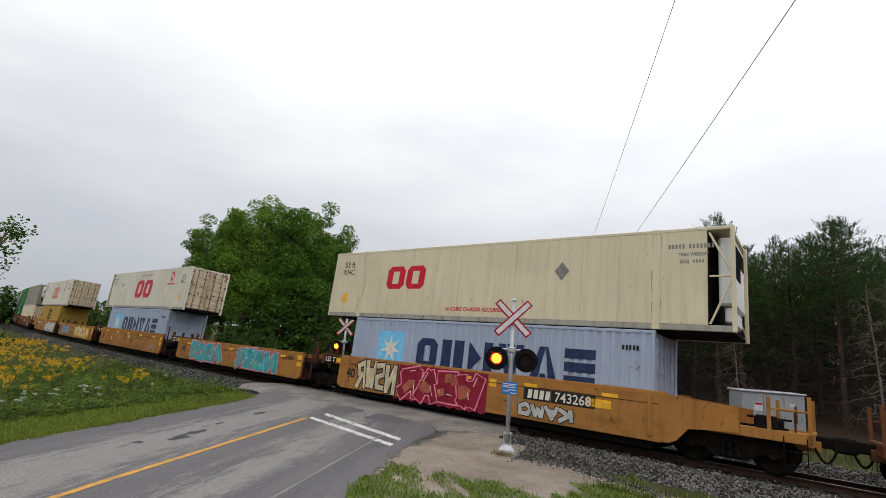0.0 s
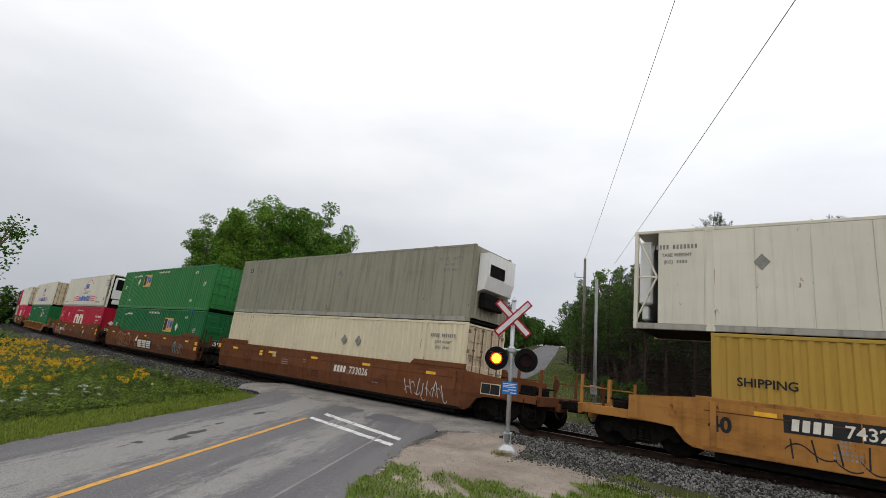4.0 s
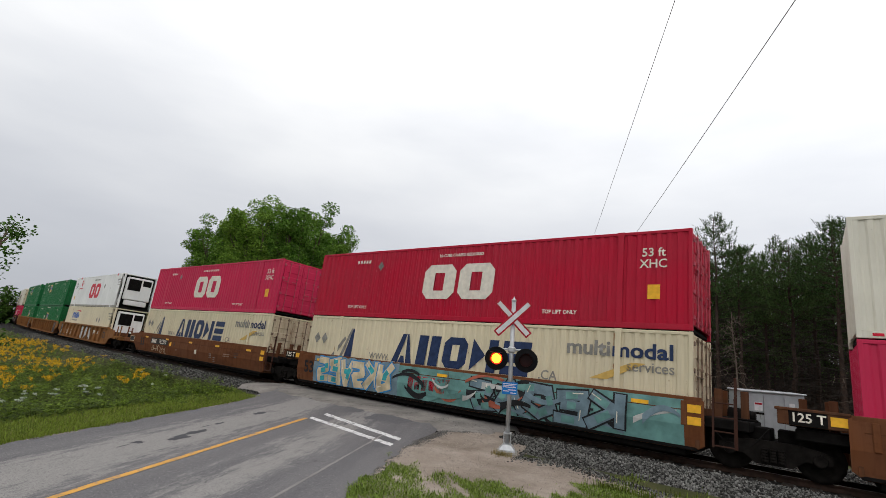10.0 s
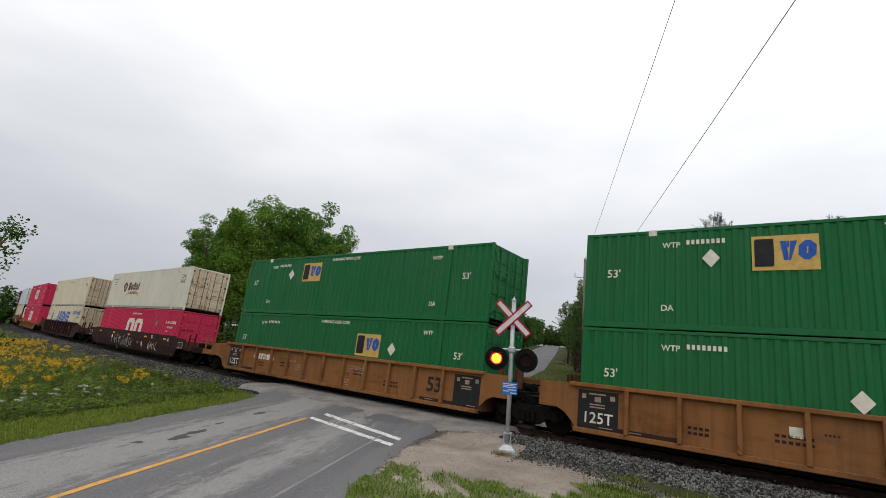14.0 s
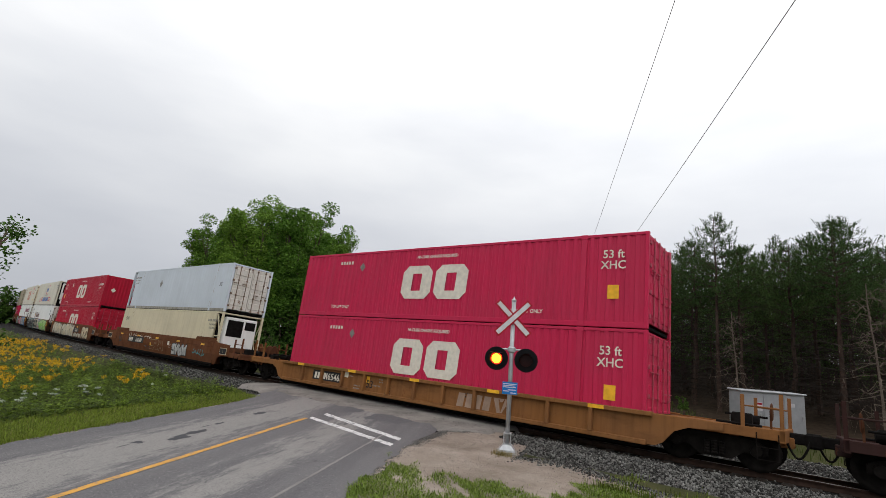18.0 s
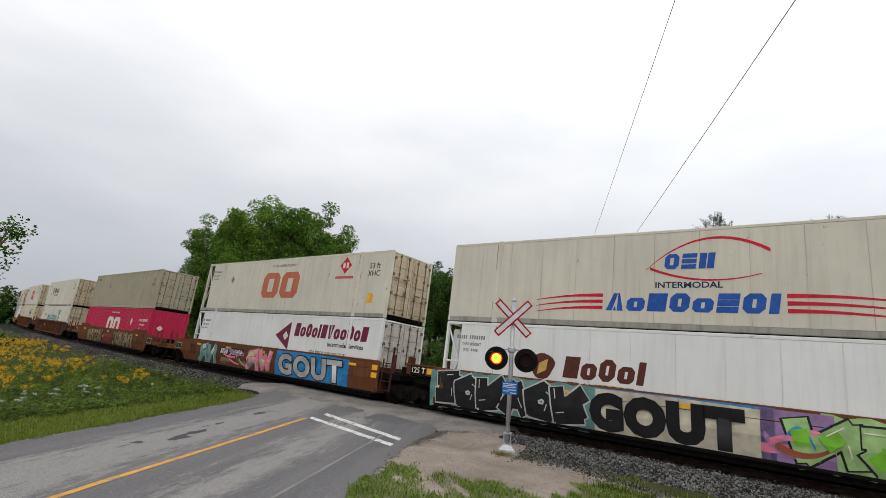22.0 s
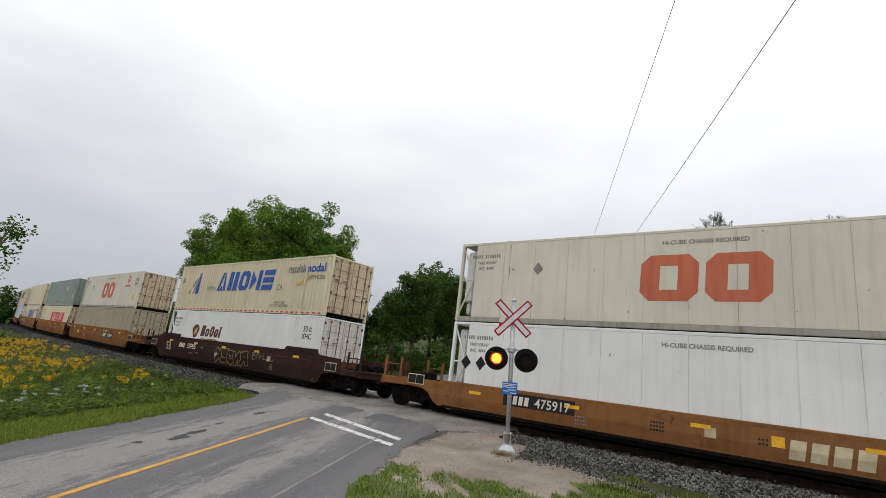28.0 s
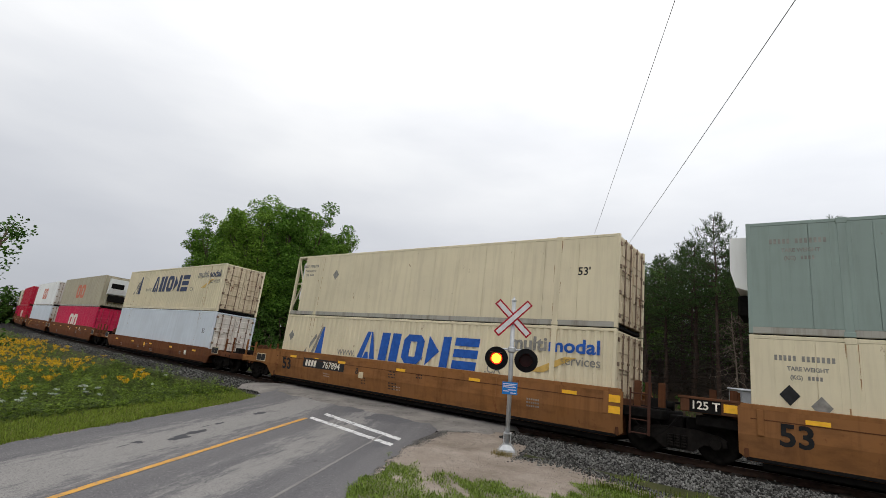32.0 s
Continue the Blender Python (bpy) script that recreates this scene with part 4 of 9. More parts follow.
def dip(p):
    """Seats lowered with the hollow of the field."""
    w, u = road_w(p)
    t = np.clip((-4.5 - w) / 4.5, 0, 1)
    q = np.clip((-lat_of(p) - 3.6) / 1.4, 0, 1)
    return p - np.array([0, 0, 0.45]) * ((t * t * (3 - 2 * t)) * (q * q * (3 - 2 * q)))[:, None]


def plumes(name, seats, size, seed, mat, label, flat_top=False):
    """Flower heads: several arching sprays of small petals on each plant, or flat white umbels."""
    rng = np.random.default_rng(seed)
    n, m, k = len(seats), 5, 12
    a = rng.uniform(0, 6.283, (n, m, 1))
    reach = rng.uniform(0.4, 1.5, (n, m, 1)) * size
    f = rng.uniform(0, 1, (n, m, k))
    x, y = np.cos(a) * reach * f, np.sin(a) * reach * f
    z = (0.1 * f if flat_top else 1.5 * f - 0.9 * f * f) * size
    c = seats[:, None, None, :] + np.stack([x, y, z], -1) + rng.normal(0, 0.14 * size, (n, m, k, 3))
    r = rng.uniform(0.008, 0.020, (n, m, k, 1))
    d1 = rng.normal(0, 1, c.shape)
    d1 /= np.linalg.norm(d1, axis=-1, keepdims=True)
    d2 = np.cross(d1, rng.normal(0, 1, c.shape))
    d2 /= np.linalg.norm(d2, axis=-1, keepdims=True)
    v = np.stack([c + d1 * r, c + d2 * r, c - d1 * r, c - d2 * r], -2).reshape(-1, 3)
    one(name, quick_mesh(name, v, np.arange(n * m * k * 4).reshape(-1, 4)), mat, label, "flowers", "stuff")


def goldenrod():
    rng = np.random.default_rng(41)
    n = 3600
    x, y = rng.uniform(-46, -16.5, n), rng.uniform(-16, -2, n)
    p = np.stack([x, y, rng.uniform(0.55, 0.95, n)], -1)
    w, u = road_w(p)
    clump = np.sin(x * 0.55 + 0.6) * np.sin(y * 0.8 + 0.3 * x) + 0.5 * np.sin(x * 1.7 + y)
    bank = -9.6 + 0.235 * (-18.45 - x) + 0.9 * np.sin(x * 0.8) - y
    p = dip(p[(w < -6.9) & (lat_of(p) < -5.4) & (clump + 0.22 * bank + rng.normal(0, 0.35, n) > 0.60) & (bank > -1.6)])
    plumes("goldenrod", p, 0.15, 42, GOLD, "yellow goldenrod in flower among the weeds")
    n = 12
    p = np.stack([rng.uniform(-30, -13, n), rng.uniform(-14, -3, n), rng.uniform(0.25, 0.5, n)], -1)
    for fx, fy in ((-17.6, -11.2), (-17.8, -10.5), (-17.8, -9.6), (-14.9, -12.0), (-19.5, -9.0)):
        p = np.concatenate([p, np.stack([rng.normal(fx, 0.12, 3), rng.normal(fy, 0.12, 3), rng.uniform(0.1, 0.4, 3) + 0.3], -1)])
    w, u = road_w(p)
    p = dip(p[(w < -4.6) & (lat_of(p) < -4.6)])
    plumes("white_wildflowers", p, 0.08, 43, LACE, "white wildflowers scattered among the weeds", True)


def far_grass():
    rng = np.random.default_rng(51)
    n = 52000
    u, w = rng.uniform(9, 60, n), rng.uniform(-22, 16, n)
    x = ROAD_O.x + ROAD_D.x * u + ROAD_N.x * w
    y = ROAD_O.y + ROAD_D.y * u + ROAD_N.y * w
    p = np.stack([x, y, np.zeros(n)], -1)
    lat = lat_of(p)
    p[:, 2] = -0.38 + 0.033 * np.maximum(0, lat - 12)
    w = w - np.interp(u, [8, 14, 43, 95, 230], [0, 0.5, 5.1, 9.5, 20.0])
    p = p[(lat > 3.6) & ((w < -3.8) | (w > 4.0))]
    m = 9000
    q = np.stack([rng.uniform(-9, 12, m), rng.uniform(3.4, 16, m), np.zeros(m)], -1)
    ql = lat_of(q)
    q[:, 2] = np.array([ground_z(a, b) for a, b in q[:, :2]])
    qw = road_w(q)[0]
    p = np.concatenate([p, q[(ql > 7.3) & (ql < 12.0) & (qw > 5.5) & (rng.random(m) < 0.55)]])
    wide = road_w(p)[0] - np.interp(road_w(p)[1], [8, 14, 43, 95, 230], [0, 0.5, 5.1, 9.5, 20.0])
    mown = (wide > 3.9) & (wide < 9.0) & (lat_of(p) > 6)
    blades("mown_verge", p[mown], 0.16, 0.014, 53, VERGE, "short light grass beside the far road", "grass", 1.0)
    p = p[~mown]
    blades("far_verge_grass", p, 0.30, 0.014, 52, leafy("rank_grass", (0.052, 0.078, 0.018), 0.6), "rough grass beyond the track beside the road", "grass", 0.6)


def edge_grit():
    """Grit and crumbs washed along the far edge of the road."""
    def seats(rng, n):
        u, w = rng.uniform(-16, 7, n), -3.46 - np.abs(rng.normal(0, 0.13, n))
        w = w + 0.06 * np.sin(u * 2.3) + 0.05 * np.sin(u * 5.1)
        x, y = ROAD_O.x + ROAD_D.x * u + ROAD_N.x * w, ROAD_O.y + ROAD_D.y * u + ROAD_N.y * w
        z = np.array([road_z(a, b) for a, b in zip(u, w)]) - 0.02 - 0.10 * np.clip((-3.5 - w) / 0.3, 0, 1)
        return np.stack([x, y, np.maximum(z, -0.13)], -1)
    stones("road_edge_grit", seats, 6500, 0.006, 0.020, 61, plain("road_edge_pebbles", (0.27, 0.24, 0.21), 0.95, 0, 0.5, 30.0, 0.4), "pale grit washed along the edge of the road")


front_grass()
edge_grit()
verge()
goldenrod()
far_grass()

# ---- trees ----
BARK = plain("grey_brown_bark", (0.10, 0.075, 0.055), 0.95, 0, 0.45, 7.0, 0.8)
# bark and twig colours are darkened to carry the shade inside the wood
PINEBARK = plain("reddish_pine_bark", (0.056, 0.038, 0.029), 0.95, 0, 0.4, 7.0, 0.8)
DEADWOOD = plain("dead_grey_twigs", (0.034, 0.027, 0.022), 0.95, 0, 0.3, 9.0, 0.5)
LEAF = leafy("broad_leaves", (0.135, 0.245, 0.036), 0.6)
LEAF_DARK = leafy("dark_broad_leaves", (0.056, 0.115, 0.021), 0.6)
LEAF_MID = leafy("birch_leaves", (0.085, 0.155, 0.034), 0.5)
NEEDLE = leafy("pine_needles", (0.056, 0.096, 0.030), 0.8)


def limb(s, p0, p1, r0, r1, bend, rng, n=4):
    pts = [p0 + (p1 - p0) * (i / n) + (Vector(rng.normal(0, bend, 3)) if 0 < i < n else Vector()) for i in range(n + 1)]
    for i in range(n):
        s.tube(pts[i], pts[i + 1], r0 + (r1 - r0) * i / n, r0 + (r1 - r0) * (i + 1) / n, 4, caps=False)
    return pts


def leaf_cloud(centres, radii, per, size, rng):
    """Single leaves and small sprays, thick on the outside of each clump."""
    cs, n = [], 0
    for c, r in zip(centres, radii):
        k = int(per * r * r)
        d = rng.normal(0, 1, (k, 3))
        d /= np.linalg.norm(d, axis=-1, keepdims=True)
        cs.append(np.array(c) + d * (r * rng.uniform(0.35, 1.08, (k, 1)) ** 0.6) * np.array([1, 1, 0.78]))
    c = np.concatenate(cs)
    n = len(c)
    r = size * rng.uniform(0.55, 1.3, (n, 1))
    d1 = rng.normal(0, 1, (n, 3)) * np.array([1, 1, 0.55])
    d1 /= np.linalg.norm(d1, axis=-1, keepdims=True)
    d2 = np.cross(d1, rng.normal(0, 1, (n, 3)))
    d2 /= np.linalg.norm(d2, axis=-1, keepdims=True)
    v = np.stack([c + d1 * r, c + d2 * r * 0.55, c - d1 * r * 0.8, c - d2 * r * 0.55], 1).reshape(-1, 3)
    return quick_mesh("crown", v, np.arange(n * 4).reshape(-1, 4))


def broadleaf(name, label, h, spread, seed, leaf, per=150, size=0.16, bare=0.28, clumps=46, group="broadleaf trees", leaders=6):
    """A trunk that forks into rising leaders, each hung with clumps of leaves that dwindle towards its tip."""
    rng = np.random.default_rng(seed)
    t = thing(name, label, "tree", group)
    s = Shape()
    limb(s, Vector((0, 0, -0.4)), Vector((rng.normal(0, 0.2), rng.normal(0, 0.2), h * 0.80)), 0.018 * h + 0.04, 0.03, 0.10, rng, 7)
    tips = []
    for k in range(leaders):
        a = 6.283 * (k + rng.uniform(-0.3, 0.3)) / leaders
        out = spread * (0.12 if k == 0 else rng.uniform(0.35, 0.78))
        tips.append((Vector((0.15 * out * math.cos(a), 0.15 * out * math.sin(a), h * bare * 0.8)), Vector((out * math.cos(a), out * math.sin(a), h * (0.97 if k == 0 else rng.uniform(0.78, 0.96))))))
        limb(s, *tips[-1], 0.05 + 0.004 * h, 0.014, 0.16, rng, 5)
    centres, radii = [], []
    for k in range(clumps):
        base, tip = tips[k % leaders]
        f = min(1.0, rng.uniform(0.12, 1.04))
        away = spread * (0.50 * (1 - f) + 0.10) * rng.uniform(0.2, 1.0)
        a = rng.uniform(0, 6.283)
        c = base.lerp(tip, f) + Vector((away * math.cos(a), away * math.sin(a), rng.normal(0, 0.03 * h)))
        centres.append(c)
        radii.append(spread * (0.40 - 0.20 * f) * rng.uniform(0.8, 1.2))
        if k % 3 == 0:
            limb(s, base.lerp(tip, max(0, f - 0.2)), c, 0.03 + 0.002 * h, 0.010, 0.10, rng, 3)
    for base, tip in tips:
        for q in (0.0, 0.05):
            centres.append(tip - (tip - base) * q)
            radii.append(spread * (0.10 + q))
    put("trunk", s, BARK, t)
    put("crown", leaf_cloud(centres, radii, per, size, rng), leaf, t)
    return t


def pine(name, label, h, seed, bare=0.40, group="pine trees", needles=None, thick=1.0, wide=2.9):
    """Whorls of boughs: long wispy dead ones below, upturned needle shoots above."""
    rng = np.random.default_rng(seed)
    t = thing(name, label, "tree", group)
    s, dead = Shape(), Shape()
    limb(s, Vector((0, 0, -0.4)), Vector((rng.normal(0, 0.15), rng.normal(0, 0.15), h)), 0.012 * h + 0.03, 0.02, 0.06, rng, 7)
    seat, axis = [], []
    z = 0.7
    while z < h * 0.985:
        f = (z - h * bare) / (h * (1 - bare))
        for k in range(rng.integers(4, 7)):
            a = rng.uniform(0, 6.283)
            way = Vector((math.cos(a), math.sin(a), 0))
            if f < 0.12 and (f < 0 or rng.random() < 0.5):
                reach, p = rng.uniform(1.3, 3.6), Vector((0, 0, z))
                rise = rng.uniform(-0.05, 0.40)
                for i in range(6):
                    q = p + way * (reach / 6) + Vector((rng.normal(0, 0.06), rng.normal(0, 0.06), (rise - 0.13 * i) * reach / 6))
                    dead.tube(p, q, 0.020 - 0.0026 * i, 0.020 - 0.0026 * (i + 1), 3, caps=False)
                    for j in range(2 if i > 0 else 0):
                        dead.tube(q, q + way * rng.uniform(0.1, 0.5) + Vector(rng.normal(0, 0.22, 3)), 0.007, 0.003, 3, caps=False)
                    p = q
                continue
            if f < 0:
                continue
            reach = (0.16 + wide * (1 - f) ** 0.80 * min(1, 0.65 + f * 2.4)) * rng.uniform(0.6, 1.2)
            base = Vector((0, 0, z))
            tip = base + way * reach + Vector((0, 0, reach * rng.uniform(0.12, 0.50)))
            limb(s, base, tip, 0.022, 0.006, 0.05, rng, 3)
            side = Vector((-math.sin(a), math.cos(a), 0))
            m = max(4, int(reach * 10 * thick))
            for i in range(m):
                u = 0.28 + 0.74 * (i + rng.uniform(0, 1)) / m
                fan = reach * 0.34 * (1.12 - u) * rng.uniform(-1, 1)
                seat.append(base.lerp(tip, u) + side * fan + Vector((0, 0, rng.normal(0.03, 0.07))))
                axis.append(way * 0.55 + side * (0.5 * fan / (0.1 + reach * 0.2)) + Vector((0, 0, rng.uniform(0.35, 1.25) + 0.6 * f)))
        z += rng.uniform(0.30, 0.46)
    for i in range(5):
        seat.append(Vector((0, 0, h - 0.12 * i)))
        axis.append(Vector((0, 0, 1)))
    c = np.array([tuple(p) for p in seat])
    ax = np.array([tuple(d) for d in axis])
    ax /= np.linalg.norm(ax, axis=-1, keepdims=True)
    n, k = len(c), 12
    long = rng.uniform(0.16, 0.40, (n, 1, 1))
    root = c[:, None] + ax[:, None] * (long * rng.uniform(0.0, 1.0, (n, k, 1)))
    d = rng.normal(0, 0.55, (n, k, 3)) + ax[:, None] * 0.85
    d /= np.linalg.norm(d, axis=-1, keepdims=True)
    ln = rng.uniform(0.09, 0.17, (n, k, 1)) / thick ** 0.6
    sd = np.cross(d, rng.normal(0, 1, (n, k, 3)))
    sd /= np.linalg.norm(sd, axis=-1, keepdims=True)
    sd = sd * 0.0115 / thick
    v = np.stack([root - sd, root + sd, root + d * ln + sd * 0.4, root + d * ln - sd * 0.4], 2).reshape(-1, 3)
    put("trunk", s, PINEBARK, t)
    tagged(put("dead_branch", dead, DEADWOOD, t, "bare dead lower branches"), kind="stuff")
    put("crown", quick_mesh("crown", v, np.arange(n * k * 4).reshape(-1, 4)), needles or NEEDLE, t)
    return t


def dead_tree():
    """A gaunt dead conifer: a thin trunk and drooping bare limbs."""
    rng = np.random.default_rng(91)
    t = thing("dead_tree", "gaunt dead tree with pale bare drooping branches", "tree", "dead trees")
    wood = plain("pale_dead_wood", (0.15, 0.12, 0.095), 0.95, 0, 0.3, 9.0, 0.4)
    put("trunk", cached("dead_trunk", lambda: tapered(Vector((0, 0, -0.4)), Vector((0.3, 0.1, 7.2)), 0.075, 0.02, rng)), wood, t)
    for k in range(34):
        z, a = 0.9 + 0.18 * k, rng.uniform(0, 6.283)
        reach = rng.uniform(1.0, 2.4) * (1.1 - k / 50)
        s = Shape()
        tip = Vector((reach * math.cos(a), reach * math.sin(a), z + rng.uniform(-0.7, 0.4)))
        pts = limb(s, Vector((0.04 * z, 0.014 * z, z)), tip, 0.022, 0.006, 0.10, rng, 5)
        for q in pts[1:]:
            for j in range(2):
                s.tube(q, q + Vector(rng.normal(0, 0.30, 3)) - Vector((0, 0, 0.1)), 0.008, 0.003, 4, caps=False)
        put("branch", s, wood, t)
    return t


def tapered(p0, p1, r0, r1, rng):
    s = Shape()
    limb(s, p0, p1, r0, r1, 0.06, rng, 7)
    return s.mesh("trunk")


def plant(proto, spots, seed, keep_first=True):
    """Copies of a tree on (x, y, size) spots, each turned and sized a little."""
    rng = random.Random(seed)
    for i, (x, y, k) in enumerate(spots):
        m = Matrix.Translation((x, y, ground_z(x, y))) @ Matrix.Rotation(rng.uniform(0, 6.28), 4, "Z") @ Matrix.Diagonal((k * rng.uniform(0.92, 1.08), k * rng.uniform(0.92, 1.08), k, 1))
        if i == 0:
            proto.matrix_basis = m
        else:
            copy_thing(proto, m)


def at_view(az, dist):
    """A spot by its bearing from the road-side viewpoint (degrees right of north) and distance."""
    return EYE.x + dist * math.sin(radians(az)), EYE.y + dist * math.cos(radians(az))


SKY_AZ = [-70.8, -66.0, -66.0, -65.7, -64.5, -62.7, -61.5, -60.5, -58.4, -56.3, -52.6, -51.1, -49.7, -48.2, -46.1, -44.9, -42.5, -40.1, -36.8, -34.7, -32.6, -30.3, -28.6, -26.6, -25.3, -23.7, -23.3, -22.9, -22.2, -21.1, -19.3, -14.0, -12.3, -10.1, -7.7, -5.4, -3.5, -1.2, 0.2, 2.4, 4.3, 5.7]
SKY_RISE = [0.058, 0.064, 0.131, 0.169, 0.183, 0.197, 0.221, 0.239, 0.242, 0.246, 0.253, 0.233, 0.207, 0.175, 0.052, 0.059, 0.103, 0.159, 0.152, 0.132, 0.114, 0.114, 0.076, 0.067, 0.046, 0.023, 0.037, 0.082, 0.11, 0.139, 0.168, 0.200, 0.222, 0.243, 0.272, 0.246, 0.235, 0.250, 0.265, 0.274, 0.239, 0.227]


def canopy(spot, tall, rng, least=0.82, wide=0.0):
    """A spot with a tree sized to the skyline of the wood at its bearing."""
    x, y, k = spot
    az = math.degrees(math.atan2(x - EYE.x, y - EYE.y))
    d = math.hypot(x - EYE.x, y - EYE.y)
    rise = min(float(np.interp(az + q, SKY_AZ, SKY_RISE)) for q in (-wide, 0, wide))
    h = EYE.z + d * rise - ground_z(x, y)
    return x, y, h / tall * rng.uniform(least, 1.0)


def woods():
    tall = broadleaf("broadleaf_tree", "tall leafy green poplar with an uneven crown", 15.2, 3.8, 61, LEAF, per=430, size=0.115, clumps=120, leaders=10)
    rng = random.Random(17)
    plant(tall, [canopy(q, 15.0, rng, 0.97, 1.2) for q in [(*at_view(-58.6, 52), 1.0), (*at_view(-54.3, 51), 0.98), (*at_view(-50.6, 54), 0.90), (*at_view(-62.4, 55), 0.86), (*at_view(-56.0, 60), 1.08), (*at_view(-51.8, 64), 1.04), (*at_view(-48.9, 60), 0.66), (*at_view(-60.6, 62), 0.98)]], 1)
    mid = broadleaf("broadleaf_tree", "dark green broadleaf tree at the edge of the wood", 10.5, 3.0, 62, LEAF_DARK, per=300, size=0.13, clumps=84, leaders=8)
    plant(mid, [canopy(q, 9.5, rng, 0.95, 0.6) for q in [(*at_view(-39.9, 50), 1.02), (*at_view(-41.8, 58), 1.0), (*at_view(-43.9, 60), 0.86), (*at_view(-37.6, 60), 1.12), (*at_view(-35.0, 64), 1.10), (*at_view(-46.5, 66), 0.84), (*at_view(-36.0, 56), 0.86), (*at_view(-42.5, 52), 0.72), (*at_view(-33.0, 62), 0.84), (*at_view(-30.8, 72), 0.80), (*at_view(-45.5, 60), 0.62), (*at_view(-48.0, 56), 0.66), (*at_view(-29.3, 88), 0.80), (*at_view(-28.6, 110), 0.85), (*at_view(-34.5, 75), 0.8), (*at_view(-38, 68), 0.95), (*at_view(-28.0, 140), 0.9), (*at_view(-27.6, 175), 0.95), (*at_view(-31.5, 66), 1), (*at_view(-29.6, 100), 1), (*at_view(-27.2, 125), 1), (*at_view(-26.6, 200), 1)]], 2)
    low = broadleaf("bush", "low dense green bush at the foot of the wood", 3.6, 1.9, 63, LEAF_DARK, per=230, size=0.14, bare=0.05, clumps=30, group="bushes")
    rng = random.Random(9)
    spots = [(*at_view(-64 + 1.9 * k + rng.uniform(-0.8, 0.8), 46 + rng.uniform(-2, 6)), rng.uniform(0.7, 1.25)) for k in range(17)]
    spots += [(*at_view(az, d), k) for az, d, k in ((-18.4, 34, 0.55), (-16.8, 33, 0.45), (-15.2, 35, 0.5), (-11.0, 33, 0.28), (-5.2, 31, 0.25))]
    # hedges closing in on the far road, and the trees at its end
    spots += [(*road_xy(u, -6.4 - rng.uniform(0, 3)), rng.uniform(1.9, 2.6) * (1 + u / 300)) for u in range(50, 226, 7)]
    spots += [(*road_xy(u, 8.5 + rng.uniform(0, 3)), rng.uniform(1.7, 2.5)) for u in range(84, 226, 8)]
    spots += [(*road_xy(228 + rng.uniform(0, 9), -22 + 2.6 * k), rng.uniform(2.8, 4.0)) for k in range(19)]
    spots += [(*at_view(az, 50), k) for az, k in ((-58.5, 1.9), (-55.8, 2.1), (-53.2, 2.2), (-51.0, 2.2), (-49.2, 2.1), (-47.4, 1.5), (-45.6, 1.4))]
    spots += [(*at_view(-21 + 1.15 * k + rng.uniform(-0.5, 0.5), 56 + 14 * (k % 3) + rng.uniform(0, 6)), rng.uniform(1.0, 1.4)) for k in range(32)]
    spots += [(*at_view(-86 + 1.1 * k + rng.uniform(-0.5, 0.5), 112 + rng.uniform(0, 20)), rng.uniform(1.9, 2.9)) for k in range(22)]
    spots += [(*at_view(-71 + 1.2 * k + rng.uniform(-0.5, 0.5), 84 + rng.uniform(0, 8)), rng.uniform(1.5, 2.2)) for k in range(8)]
    plant(low, spots, 3)
    a = pine("pine_tree", "dark green pine with bare dead lower branches", 12.5, 71, 0.50, wide=3.5)
    b = pine("pine_tree", "slender dark pine with a ragged crown", 11.0, 72, 0.47, wide=2.8)
    rows_a = [(*at_view(-7.7, 34.0), 1.0), (*at_view(2.0, 33), 1.04), (*at_view(-12.5, 37), 0.86), (*at_view(7.5, 33), 0.98), (*at_view(-3.6, 36), 0.90), (*at_view(0.2, 38.5), 0.98), (*at_view(-16.0, 40), 0.80), (*at_view(5.0, 40), 1.05), (*at_view(-10, 43), 1.0), (*at_view(-5.5, 42.5), 1.02)]
    rows_b = [(*at_view(-9.8, 36), 0.98), (*at_view(-14.4, 38), 0.86), (*at_view(-5.6, 34.5), 0.92), (*at_view(-1.6, 34.5), 0.94), (*at_view(1.8, 36), 1.05), (*at_view(5.4, 34.5), 1.02), (*at_view(-18.2, 43), 0.82), (*at_view(-20.4, 50), 0.84), (*at_view(-21.6, 60), 0.85), (*at_view(-22.4, 74), 0.86), (*at_view(-2.5, 44), 1.0), (*at_view(2.8, 44), 1.1), (*at_view(9.5, 36), 1.0), (*at_view(-13, 48), 1.0), (*at_view(-17, 54), 0.95)]
    rng = random.Random(13)
    rows_a, rows_b = [canopy(r, 12.7, rng, 1.0 if i < 2 else 0.92) for i, r in enumerate(rows_a)], [canopy(r, 11.2, rng, 0.88) for r in rows_b]
    birch = broadleaf("birch_tree", "light green birch standing among the pines", 10.0, 2.4, 65, LEAF_MID, per=260, size=0.12, bare=0.2, clumps=34, group="birches")
    plant(birch, [canopy((*at_view(az, d), 1.0), 10.0, rng, 0.80) for az, d in ((-14.6, 42), (-16.0, 45), (-17.4, 47), (-18.8, 52), (-20.0, 60), (-20.6, 50), (-21.2, 58), (-21.9, 72), (-22.4, 90))], 8)
    for k in range(15):
        rows_b.append((*at_view(-19.5 + 30.5 * k / 14, 47 + rng.uniform(-2, 12)), 1.0))
        rows_b[-1] = canopy(rows_b[-1], 11.0, rng, 0.75)
    plant(a, rows_a, 4)
    plant(b, rows_b, 5)
    road_tree = broadleaf("roadside_tree", "roadside tree with sparse leafy branches", 6.9, 2.5, 64, LEAF_DARK, per=260, size=0.075, bare=0.46, clumps=36, group="roadside trees")
